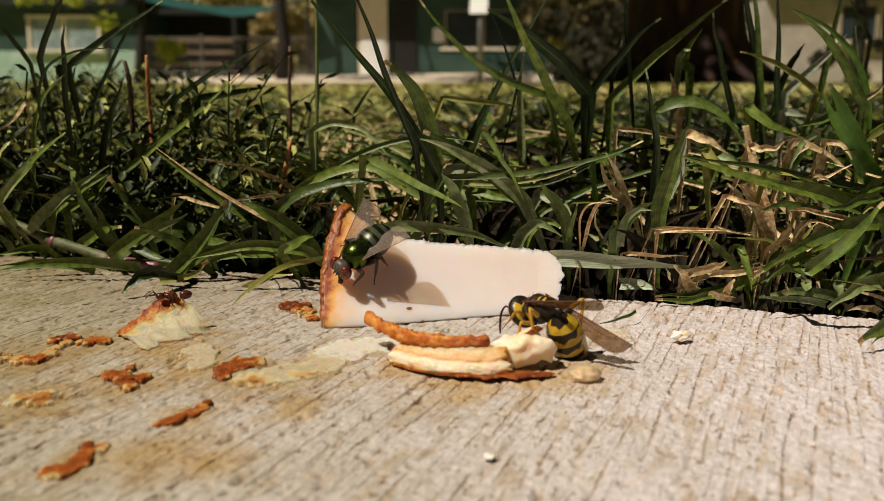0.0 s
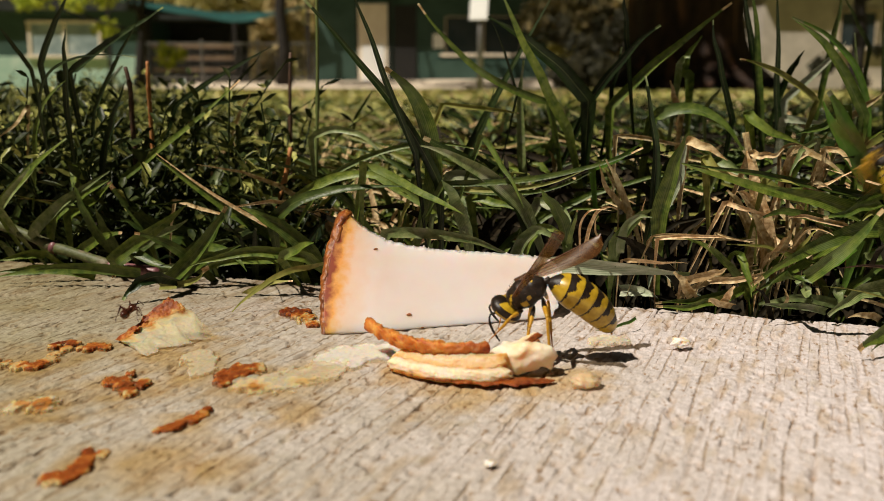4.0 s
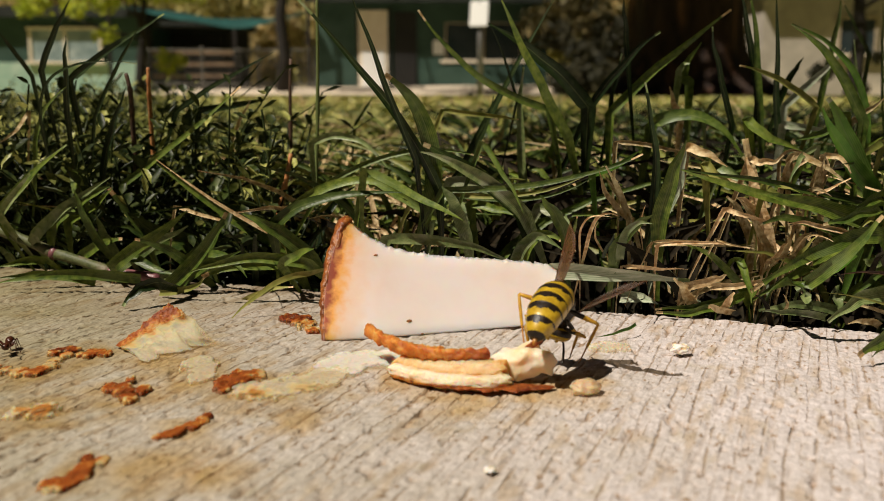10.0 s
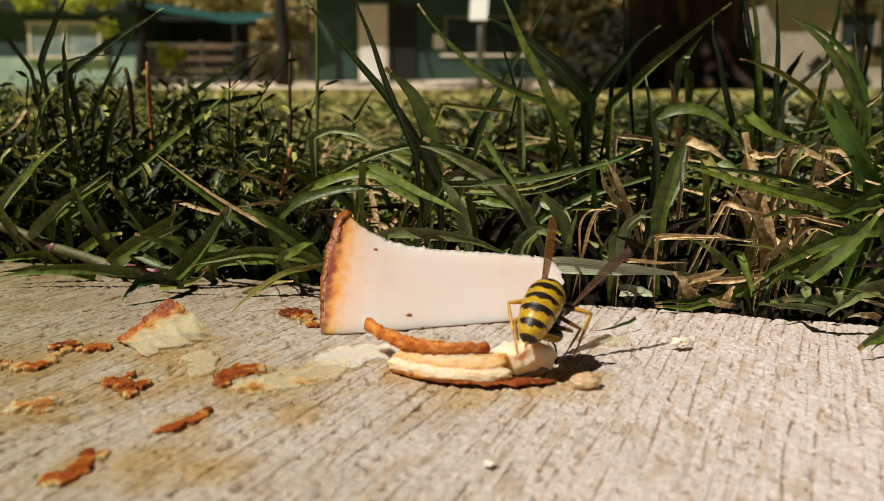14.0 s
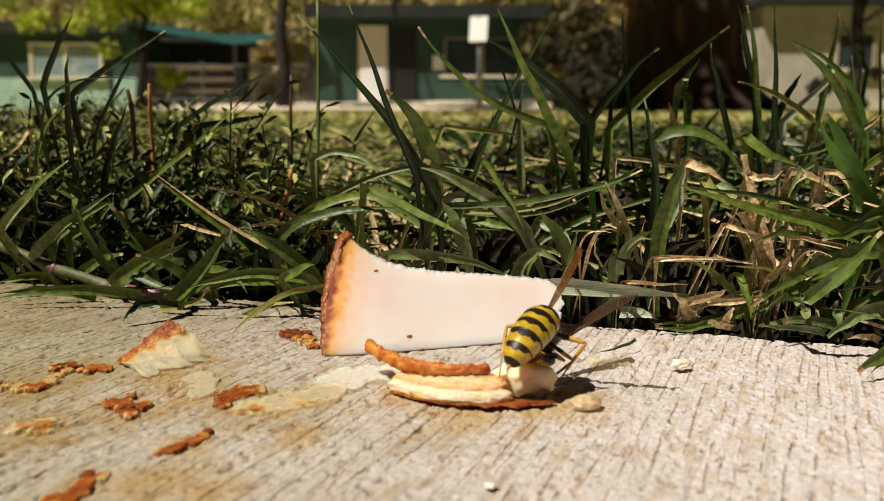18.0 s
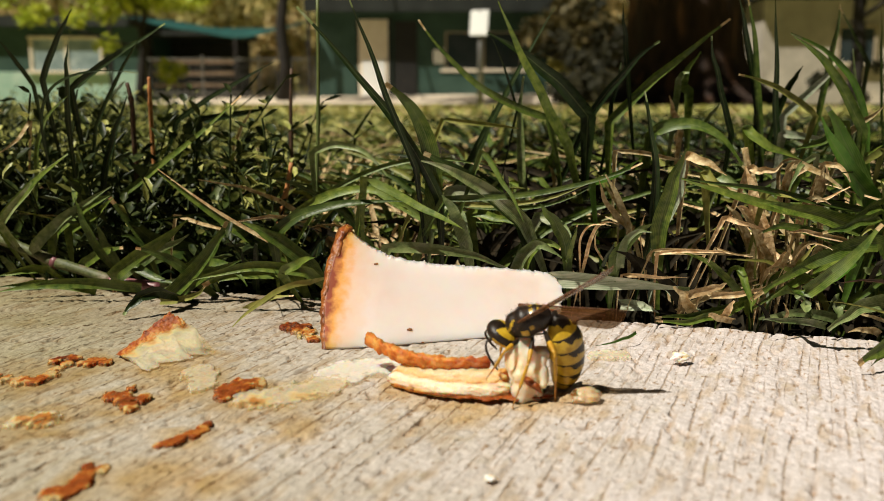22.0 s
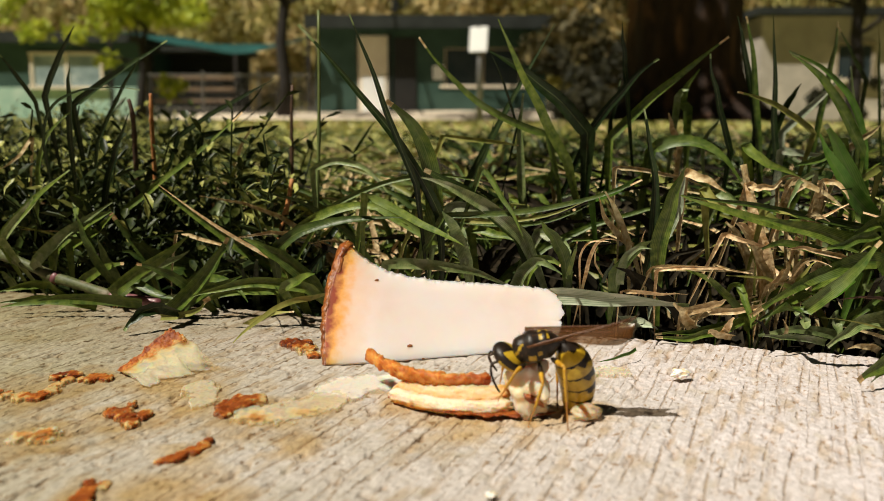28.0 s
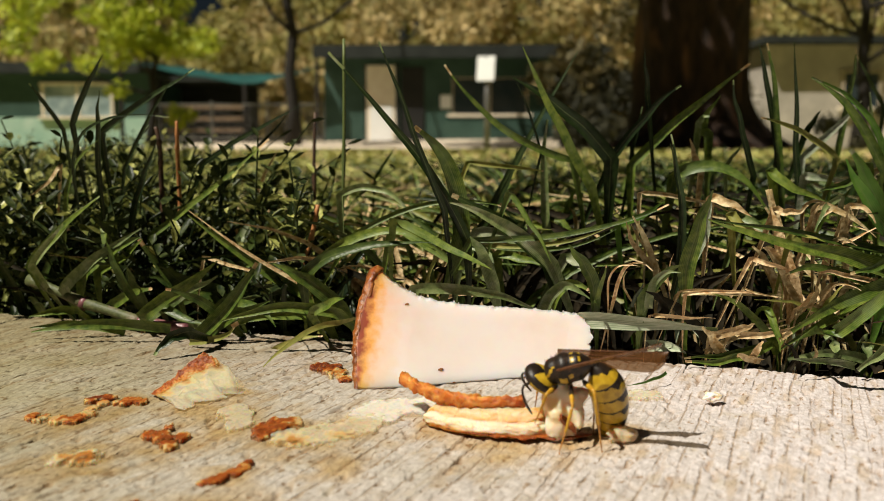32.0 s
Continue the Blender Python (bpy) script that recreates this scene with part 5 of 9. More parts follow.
lump("crumb", 3.6, 67.4, 0, 0.5, 0.4, 0.2, 0, [M["food_pale"], M["food"]], 22.0, "tiny pale crumb on concrete", rough=0.28, group="food crumbs", two=0.0, tilt=(0, 0))
flake("golden translucent food scrap beside a browned lump", [(-18.6, 87.6, 1.3, 0.4), (-17.0, 87.2, 1.6, 0.5), (-15.3, 88.0, 1.8, 0.5), (-13.8, 89.6, 1.8, 0.45), (-12.3, 91.3, 1.7, 0.4), (-11.0, 93.0, 1.3, 0.35)], [(-17.8, 86.0, 0.9, 0.4), (-13.0, 87.6, 0.8, 0.3)], 46, "scrap_film", ragged=0.35, edge=0.34)
flake("thin pale food film before the slice", [(-11.6, 95.6, 1.5, 0.25), (-10.2, 97.4, 1.9, 0.3), (-8.2, 98.2, 2.0, 0.3), (-6.2, 98.6, 1.8, 0.35), (-9.6, 95.2, 1.5, 0.3), (-4.6, 97.2, 1.3, 0.4)], [], 47, "pale_film", ragged=0.2, edge=0.22)
flake("thin pale food film beside the raised flake", [(-24.4, 92.0, 1.1, 0.15), (-24.9, 94.4, 1.3, 0.2), (-25.6, 96.8, 1.3, 0.2)], [], 48, "scrap_film", ragged=0.45, edge=0.12)
flake("small browned crumb on concrete", [(-37.0, 100.6, 0.75, 0.5), (-38.4, 100.4, 0.8, 0.5), (-39.5, 100.2, 0.5, 0.3)], [(-37.8, 100.6, 1.5, 0.62)], 49)
flake("dark speckled browned crumb on concrete", [(-42.6, 101.2, 0.8, 0.5), (-41.4, 102.0, 0.8, 0.5), (-41.0, 100.0, 0.6, 0.35)], [(-42.4, 102.0, 0.8, 1.0), (-41.0, 101.6, 0.7, 0.9), (-41.6, 100.2, 0.6, 0.5)], 50, ragged=0.7)
flake("browned ragged food scrap on concrete", [(-46.6, 94.6, 0.7, 0.3), (-45.0, 94.0, 0.8, 0.35), (-43.2, 93.4, 0.9, 0.4), (-41.6, 93.6, 0.9, 0.4), (-40.8, 95.6, 0.7, 0.4), (-41.2, 97.6, 0.6, 0.35)], [(-41.4, 93.6, 1.1, 0.62), (-46.2, 94.4, 1.1, 0.65), (-43.4, 95.0, 0.7, 0.4)], 51, ragged=0.6)
flake("red-brown ragged crumb on the slab", [(-32.1, 88.6, 0.75, 0.4), (-31.0, 88.4, 0.8, 0.5), (-30.2, 86.8, 0.8, 0.5), (-30.9, 91.0, 0.55, 0.45), (-28.8, 87.6, 0.75, 0.4), (-29.6, 85.2, 0.8, 0.4)], [(-31.4, 88.4, 1.2, 0.72), (-29.6, 86.4, 1.2, 0.75), (-30.8, 90.6, 0.7, 0.6)], 52, ragged=0.7)
flake("curved strip of browned crust", [(-23.4, 74.9, 0.5, 0.3), (-22.8, 75.5, 0.6, 0.4), (-22.1, 76.3, 0.65, 0.45), (-21.4, 77.4, 0.65, 0.5), (-20.9, 78.6, 0.6, 0.6), (-20.7, 80.0, 0.42, 0.7)], [(-22.6, 75.8, 1.2, 0.7), (-21.2, 77.8, 1.2, 0.62), (-20.7, 80.0, 0.5, 0.8)], 53, ragged=0.3)
flake("browned crust scrap with notched end", [(-28.4, 65.2, 0.85, 0.4), (-27.6, 65.5, 0.9, 0.5), (-27.2, 66.8, 0.85, 0.5), (-27.2, 68.4, 0.7, 0.5), (-27.6, 70.2, 0.5, 0.5), (-26.4, 69.6, 0.55, 0.4)], [(-27.9, 65.6, 1.2, 0.72), (-27.2, 67.6, 1.0, 0.68), (-27.4, 70.0, 0.7, 0.85)], 54, ragged=0.4)
flake("flat pale brown crumb on concrete", [(-37.6, 81.0, 0.9, 0.25), (-36.0, 81.6, 1.0, 0.3), (-34.9, 80.8, 0.6, 0.25)], [(-35.8, 81.4, 1.0, 0.5), (-37.6, 81.6, 0.5, 0.4)], 55, "scrap_film", ragged=0.6)

# ---- grass at the slab's edge (millimetres) ----
def ribbon(spine, width, rng, tip=0.08, stem=0.0):
    """A folded leaf blade with a thin lens section along a spine: verts and faces, in metres."""
    n = len(spine)
    verts, faces = [], []
    lean = rng.uniform(-0.9, 0.9)
    crease = rng.uniform(0.22, 0.7)
    for i, p in enumerate(spine):
        d = (spine[min(i + 1, n - 1)] - spine[max(i - 1, 0)]).normalized()
        a = d.cross(Vector((0.15 * lean, 1, 0.25 * lean)))
        if a.length < 1e-4:
            a = d.cross(Vector((1, 0, 0)))
        a.normalize()
        b = d.cross(a).normalized()
        turn = lean * 1.1 * (i / n - 0.3)
        a, b = a * math.cos(turn) + b * math.sin(turn), b * math.cos(turn) - a * math.sin(turn)
        t = i / (n - 1)
        if t < stem:
            w = 0.22 + 0.78 * (t / stem) ** 3
        else:
            w = max(tip, (1 - ((t - stem) / (1 - stem)) ** 2.6))
        w *= width * 0.5
        fold = w * crease
        thick = b * min(0.00007, w * 0.12)
        for off in (thick, -thick):
            verts += [p - a * w + b * fold + off * 0.3, p - b * fold * 0.4 + off, p + a * w + b * fold + off * 0.3]
    for i in range(n - 1):
        k, j = i * 6, i * 6 + 6
        faces += [(k, k + 1, j + 1, j), (k + 1, k + 2, j + 2, j + 1), (k + 4, k + 3, j + 3, j + 4), (k + 5, k + 4, j + 4, j + 5)]
    return verts, faces


def across(ob):
    """Marks how far each vertex of a mesh of ribbons lies from its blade's midrib."""
    n = len(ob.data.vertices)
    ob.data.attributes.new("across", "FLOAT", "POINT").data.foreach_set("value", np.tile((-1.0, 0.001, 1.0), n // 3))
    return ob


LABELS = {"blade": "green grass blade at the slab's edge", "blade_dark": "dark green grass blade in shade", "blade_pale": "pale grey-green grass blade catching the sun",
          "blade_fresh": "fresh bright green grass blade", "blade_lit": "sunlit green grass blade at the slab's edge", "blade_bleached": "broad bleached pale green blade with light veins", "straw": "dry straw-coloured grass blade", "yellowing": "yellowing thin grass blade"}
hero_rng = random.Random(12)
TUFTS = {}


def hero(a, b, c, width, mat):
    """One blade that the view shows singly, from its foot a over b to its tip c, with a stem down into the soil."""
    a, b, c = (Vector(v) * MM for v in (a, b, c))
    spine = []
    if a.z > 0.002:
        root = Vector((a.x + hero_rng.uniform(-0.4, 0.4) * a.z + (a.x - b.x) * 0.4, a.y + 0.002 + 0.3 * a.z, -0.005))
        if (root.xy - EDGE_A).dot(EDGE_OUT) < 0.002:
            root += (EDGE_OUT * (0.003 - (root.xy - EDGE_A).dot(EDGE_OUT))).to_3d()
        if a.z < 0.009 and a.y < 0.118:
            root = Vector((a.x + (a.x - b.x) * 0.8, a.y + 0.008, -0.004))
            root += (EDGE_OUT * max(0.0, 0.006 - (root.xy - EDGE_A).dot(EDGE_OUT))).to_3d()
        bend = (a + root) / 2 + (a - b) * 0.2
        if a.y < 0.125 and a.z < 0.009:
            bend.z = max(bend.z, 0.003 + a.z * 0.7)
        spine = bezier(root, bend, a, 5)[:-1]
    stem = len(spine) / (len(spine) + 15)
    bow = bezier(a, b, c, 15)
    sway, kink = hero_rng.uniform(0, 50), hero_rng.choice((0, 0, hero_rng.uniform(-1, 1)))
    for i, p in enumerate(bow):
        t = i / 14
        p += (Vector((noise.noise((sway, t * 3.5, 0)), 0.5 * noise.noise((sway, t * 3.5, 7)), noise.noise((sway, t * 3.5, 3)))) * 0.36 * min(width, 1.0) + Vector((0, 0, kink * max(0, t - 0.6) * 1.6))) * MM * math.sin(math.pi * min(1, t * 0.75))
    spine += bow
    cut = hero_rng.random() < 0.42
    v, f = ribbon(spine, width * MM, hero_rng, 0.28 if cut else 0.1, stem)
    key = (round(c.x / 0.016), mat in ("straw", "yellowing"), c.y > 0.14)
    if key not in TUFTS:
        foot = spine[0]
        TUFTS[key] = thing("grass_tuft", "tuft of dry straw-coloured grass at the slab's edge" if key[1] else "tuft of green grass blades at the slab's edge", "grass", foot, "grass tufts")
    t = TUFTS[key]
    return across(piece("blade", [p - t.location for p in v], f, [M[mat], M["straw" if mat in ("straw", "yellowing", "blade_lit", "blade") else "blade_pale"]], t, LABELS[mat], [int(cut and i >= len(f) - 4) for i in range(len(f))]))


def stalk(a, b, c, radius, mat, label):
    a, b, c = (Vector(v) * MM for v in (a, b, c))
    pts = bezier((a.x, a.y + 0.002, -0.005), (a + Vector((a.x, a.y + 0.002, -0.005))) / 2, a, 4)[:-1] + bezier(a, 2 * b - (a + c) / 2, c, 12)
    n = len(pts)
    rad = [radius * MM * 0.5 * (1.15 - 0.35 * i / n + (0.35 if i in (4, 9) else 0)) for i in range(n)]
    ob = tube("grass_stalk", pts, rad, M[mat], sides=8)
    return tagged(ob, label, "grass")


def runner(a, b, c, d):
    r = thing("grass_runner", "creeping grass runner with swollen joints lying on the slab", "grass")
    a, b, c, d = (Vector(v) * MM for v in (a, b, c, d))
    for name, p, q, mat in (("joint", a, b, "runner"), ("joint", b, c, "runner"), ("joint", c, d, "runner_purple")):
        pts = bezier(p, (p + q) / 2 + Vector((0, 0, 0.0003)), q, 9)
        tube(name, pts, [MM * (0.95 - 0.22 * math.sin(math.pi * i / 8)) for i in range(9)], M[mat], r, sides=12)
    for p in (b, c):
        tube("node", [p - (b - a).normalized() * 0.0007, p, p + (b - a).normalized() * 0.0007], [0.0008, 0.0012, 0.0008], M["runner_purple"], r, sides=10)
    for i in range(3):
        s = [d + Vector((0.0004 * i, 0, 0)), d + Vector((0.002 + 0.001 * i, 0.001 * i, 0.001)), d + Vector((0.005, 0.002 * i - 0.001, 0.0012 - 0.0005 * i))]
        v, f = ribbon(bezier(*s, 7), 0.0018, hero_rng)
        piece("sheath", v, f, M["blade_pale"], r)
    for i in range(2):
        tube("root", [c + Vector((0.0004 * i, 0, -0.0005)), c + Vector((0.0005 * i, -0.0004, -0.003))], [0.0002, 0.0001], M["straw"], r, sides=5)
    return r


def in_lawn(x, y, margin=0.0):
    return (x - EDGE_A.x) * EDGE_OUT.x + (y - EDGE_A.y) * EDGE_OUT.y > margin


def many_blades(name, count, seed, region, height, width, mats, shares, label, bend=0.6, seg=6, keep=None, margin=0.0005):
    """Many blades in one object, joined: for the turf that nobody could count."""
    rng = random.Random(seed)
    groups = {m: ([], []) for m in mats}
    made = 0
    while made < count:
        x, y = region(rng)
        if not in_lawn(x, y, max(margin, 0.008 if abs(x) < 0.02 else 0.0)) or (keep and not keep(x, y, rng)):
            continue
        made += 1
        h = height(x, y, rng)
        w = width * rng.uniform(0.6, 1.3) * (1 if y < 0.5 else 1 + 0.8 * (y - 0.5))
        az = rng.uniform(0, 2 * math.pi)
        out = h * rng.uniform(0.1, bend)
        base = Vector((x, y, -0.006))
        tip = base + Vector((math.cos(az) * out * 1.6, math.sin(az) * out * 1.6, h * rng.uniform(0.75, 1.1)))
        mid = base + Vector((math.cos(az) * out * 0.25, math.sin(az) * out * 0.25, h * rng.uniform(0.75, 1.05)))
        m = rng.choices(mats, shares)[0]
        # turf in the gaps takes the near-black colour as painted shade
        if shaded_gap(x, y) and "thatch" in mats:
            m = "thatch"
        elif shaded_gap(x, y) and rng.random() < 0.8:
            continue
        # among weeds, shade is painted by swapping to the dark blade
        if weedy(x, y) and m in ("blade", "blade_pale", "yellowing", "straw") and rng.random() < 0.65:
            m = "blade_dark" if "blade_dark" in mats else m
        v, f = ribbon(bezier(base, mid, tip, seg), w, rng, 0.1)
        gv, gf = groups[m]
        k = len(gv)
        gv += v
        gf += [tuple(i + k for i in q) for q in f]
    verts, faces, sl = [], [], []
    for i, m in enumerate(mats):
        k = len(verts)
        verts += groups[m][0]
        faces += [tuple(j + k for j in q) for q in groups[m][1]]
        sl += [i] * len(groups[m][1])
    ob = across(piece(name, verts, faces, [M[m] for m in mats], slots=sl))
    return tagged(ob, label, "grass", kind="stuff")


def near_region(rng):
    y = 0.10 + 0.26 * rng.random() ** 1.3
    return rng.uniform(-0.62, 0.62) * (y + 0.02), y


def mid_region(rng):
    y = 0.34 + 1.3 * rng.random() ** 1.5
    return rng.uniform(-0.58, 0.58) * y, y


def far_region(rng):
    y = 1.6 + 9 * rng.random() ** 1.6
    return rng.uniform(-0.58, 0.58) * y, y


def shaded_region(rng):
    y = 0.15 + 0.44 * rng.random() ** 1.2
    return (0.02 + 0.55 * rng.random()) * y, y


def sunny_region(rng):
    y = 0.185 + 0.26 * rng.random()
    return (-0.19 + 0.46 * rng.random()) * y, y


def leaning_region(rng):
    y = 0.140 + 0.10 * rng.random()
    return (-0.12 + 0.68 * rng.random()) * y, y


def sunlit_region(rng):
    p = EDGE_A + EDGE_DIR * (0.094 + 0.073 * rng.random() ** 0.7) + EDGE_OUT * (0.004 + 0.055 * rng.random())
    return p.x, p.y


def shaded_gap(x, y):
    """Gaps at the slab's edge: fewer blades, and turf turned near-black to paint their shade."""
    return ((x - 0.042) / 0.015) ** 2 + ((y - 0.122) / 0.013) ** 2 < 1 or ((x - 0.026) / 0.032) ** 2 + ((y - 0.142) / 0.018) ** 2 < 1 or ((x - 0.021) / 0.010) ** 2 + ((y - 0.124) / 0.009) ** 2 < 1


def weedy(x, y):
    """Where low weed grows thick instead of grass."""
    return x < -0.012 and y < 0.32


many_blades("turf_near", 2700, 1, near_region, lambda x, y, r: (0.0125 if weedy(x, y) else 0.0135) * r.uniform(0.45, 1.4) + (0.010 if r.random() < 0.05 else 0), 0.0013,
            ["blade", "blade_dark", "blade_pale", "straw", "yellowing", "thatch"], [3.0, 5.5, 0.4, 1.0, 1.3, 7], "short mixed green and straw-coloured turf", 0.9,
            keep=lambda x, y, r: not (x > 0 and not in_lawn(x, y, 0.035)) or r.random() < 0.4)
many_blades("dark_thatch", 4600, 2, near_region, lambda x, y, r: r.uniform(0.003, 0.009), 0.0011, ["thatch", "blade_dark"], [6, 1], "dead thatch darkened to paint shade under the grass", 1.1, margin=0.006)
many_blades("dry_straw", 560, 6, near_region, lambda x, y, r: r.uniform(0.007, 0.019), 0.00062, ["straw", "yellowing"], [5, 1], "thin bits of dry straw among the grass", 0.8, margin=0.009,
            keep=lambda x, y, r: not weedy(x, y) and (x > 0.01 or r.random() < 0.4))
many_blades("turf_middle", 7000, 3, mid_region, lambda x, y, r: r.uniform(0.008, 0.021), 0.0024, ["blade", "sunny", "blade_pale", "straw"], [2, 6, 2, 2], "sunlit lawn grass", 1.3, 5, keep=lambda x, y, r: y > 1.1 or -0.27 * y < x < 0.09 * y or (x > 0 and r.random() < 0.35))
many_blades("weed_straw", 1300, 16, near_region, lambda x, y, r: r.uniform(0.010, 0.021) * (0.8 + y), 0.0007, ["straw", "yellowing", "weed_lit", "blade_lit"], [2, 3, 3, 2], "thin dry and sunlit-coloured bits among the weeds", 0.9, margin=0.012,
            keep=lambda x, y, r: weedy(x, y) and y > 0.15)
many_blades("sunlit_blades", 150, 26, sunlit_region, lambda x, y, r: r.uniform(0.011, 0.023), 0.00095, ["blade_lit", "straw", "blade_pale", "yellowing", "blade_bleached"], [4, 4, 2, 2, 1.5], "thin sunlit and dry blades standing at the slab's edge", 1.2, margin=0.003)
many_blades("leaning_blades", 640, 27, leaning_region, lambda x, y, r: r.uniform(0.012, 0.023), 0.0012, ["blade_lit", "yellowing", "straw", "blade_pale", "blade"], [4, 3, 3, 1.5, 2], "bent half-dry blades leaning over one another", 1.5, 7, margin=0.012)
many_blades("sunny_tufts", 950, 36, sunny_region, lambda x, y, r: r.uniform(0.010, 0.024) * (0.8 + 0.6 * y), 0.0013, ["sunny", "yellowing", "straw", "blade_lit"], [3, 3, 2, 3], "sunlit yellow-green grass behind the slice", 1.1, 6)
# shade in this turf comes from its dark blade colours
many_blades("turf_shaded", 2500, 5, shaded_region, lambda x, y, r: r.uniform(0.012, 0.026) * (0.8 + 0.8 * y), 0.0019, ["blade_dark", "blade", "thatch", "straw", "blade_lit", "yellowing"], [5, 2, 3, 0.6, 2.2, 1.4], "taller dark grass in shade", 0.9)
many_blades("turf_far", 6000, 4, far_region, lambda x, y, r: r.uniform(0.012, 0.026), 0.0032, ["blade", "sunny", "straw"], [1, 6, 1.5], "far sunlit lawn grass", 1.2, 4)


def weed_sprig(rng, x, y, h):
    """An upright branching stem set with many small lance-shaped leaves: verts and faces of stem and leaves."""
    sv, sf, lv, lf = [], [], [], []
    for b in range(rng.choice((2, 3, 3, 4))):
        az = rng.uniform(0, 2 * math.pi)
        spread = rng.uniform(0.1, 0.75) * h
        p0 = Vector((x, y, -0.006))
        p2 = p0 + Vector((math.cos(az) * spread, math.sin(az) * spread, h * rng.uniform(0.75, 1.1)))
        pts = bezier(p0, p0 + Vector((math.cos(az) * spread * 0.2, math.sin(az) * spread * 0.2, h * 0.6)), p2, 9)
        k0 = len(sv)
        for p in pts:
            for q in range(4):
                sv.append(p + 0.00017 * Vector((math.cos(q * 1.57), math.sin(q * 1.57), 0)))
        for i in range(8):
            for q in range(4):
                sf.append((k0 + i * 4 + q, k0 + i * 4 + (q + 1) % 4, k0 + i * 4 + 4 + (q + 1) % 4, k0 + i * 4 + 4 + q))
        for i in range(15):
            t = 0.15 + 0.85 * i / 14
            p = pts[min(8, int(t * 8))]
            a = rng.uniform(0, 2 * math.pi)
            d = Vector((math.cos(a), math.sin(a), rng.uniform(0.1, 1.1))).normalized()
            s = d.cross(Vector((0, 0, 1))).normalized()
            u = s.cross(d)
            ln, wd = rng.uniform(0.0016, 0.0046), rng.uniform(0.0004, 0.0010)
            k = len(lv)
            lv += [p, p + d * ln * 0.35 + s * wd + u * 0.0003, p + d * ln * 0.75 + s * wd * 0.8 + u * 0.0004, p + d * ln, p + d * ln * 0.75 - s * wd * 0.8 + u * 0.0004, p + d * ln * 0.35 - s * wd + u * 0.0003, p + d * ln * 0.5 - u * 0.0002]
            lf += [(k, k + 1, k + 6), (k + 1, k + 2, k + 6), (k + 2, k + 3, k + 6), (k + 3, k + 4, k + 6), (k + 4, k + 5, k + 6), (k + 5, k, k + 6)]
    return sv, sf, lv, lf


def weeds():
    rng = random.Random(31)
    # the sprigs that stand out singly along the front
    for i in range(46):
        y = 0.138 + 0.075 * rng.random()
        x = -0.47 * y + 0.34 * y * rng.random() + 0.002
        if not in_lawn(x, y, 0.004):
            continue
        h = rng.uniform(0.021, 0.033) * (0.8 + y * 1.6)
        if -0.36 * y < x < -0.23 * y and y < 0.18:
            continue
        t = thing("weed_sprig", "dark green weed sprig with small narrow leaves", "weed", (x, y, -0.006), "weed sprigs")
        sv, sf, lv, lf = weed_sprig(rng, 0, 0, h)
        lv = [v + Vector((0, 0, 0.006)) for v in lv]
        sv = [v + Vector((0, 0, 0.006)) for v in sv]
        piece("stem", sv, sf, M["weed"], t)
        # leaves in the sprig's upper part take the colour with painted sunlight
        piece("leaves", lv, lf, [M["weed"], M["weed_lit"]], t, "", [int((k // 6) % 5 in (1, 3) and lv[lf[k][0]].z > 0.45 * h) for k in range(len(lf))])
    sv, sf, lv, lf, ls = [], [], [], [], []
    for i in range(820):
        y = 0.135 + 0.5 * rng.random() ** 1.5
        x = -0.56 * y + 0.40 * y * rng.random()
        if not in_lawn(x, y, 0.003):
            continue
        a, b, c, d = weed_sprig(rng, x, y, rng.uniform(0.010, 0.023) * (0.8 + y) * (1.35 if x < -0.26 * y else 0.8))
        k, q = len(sv), len(lv)
        sv += a
        sf += [tuple(j + k for j in g) for g in b]
        lv += c
        lf += [tuple(j + q for j in g) for g in d]
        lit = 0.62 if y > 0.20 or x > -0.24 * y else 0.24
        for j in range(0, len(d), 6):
            # painted sunlight goes mostly to leaves above 12 mm
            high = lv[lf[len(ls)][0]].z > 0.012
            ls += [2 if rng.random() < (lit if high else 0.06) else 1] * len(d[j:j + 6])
    k = len(sv)
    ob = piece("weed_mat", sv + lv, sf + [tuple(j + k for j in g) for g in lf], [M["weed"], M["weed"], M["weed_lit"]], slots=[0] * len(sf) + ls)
    tagged(ob, "thick mat of dark small-leaved weed", "weed", kind="stuff")


weeds()


def edge_tufts():
    """Low tufts that spread over the slab's edge where the grass is thick and half dry."""
    rng = random.Random(77)
    for i in range(32):
        s = rng.uniform(0.074, 0.150) if i % 3 else rng.uniform(0.0, 0.075)
        w = 0.002 + 0.045 * rng.random() ** 1.4
        p = EDGE_A + EDGE_DIR * s + EDGE_OUT * w
        if abs(p.x) < 0.02:
            p += EDGE_OUT * 0.012
        dry = rng.random() < 0.42
        if shaded_gap(p.x, p.y):
            continue
        t = thing("grass_tuft", "low tuft of dry straw-coloured grass" if dry else "low tuft of green grass blades", "grass", (p.x, p.y, -0.005), "grass tufts")
        for b in range(8 if dry else 6):
            az = rng.uniform(0, 2 * math.pi)
            ln = rng.uniform(0.007, 0.020)
            h = rng.uniform(0.10, 0.85) * ln + 0.006
            tip = Vector((math.cos(az) * ln, math.sin(az) * ln * 0.8, h))
            mid = Vector((math.cos(az) * ln * 0.3, math.sin(az) * ln * 0.25, h * rng.uniform(0.8, 1.3)))
            v, f = ribbon(bezier((0, 0, 0), mid, tip, 10), rng.uniform(0.0009, 0.0021) * (0.45 if dry else 1), rng, 0.1)
            m = rng.choice(("straw", "straw", "straw", "yellowing", "stalk_brown")) if dry else rng.choice(("blade", "blade_dark", "blade_dark", "blade_pale", "blade_lit"))
            across(piece("blade", v, f, M[m], t))


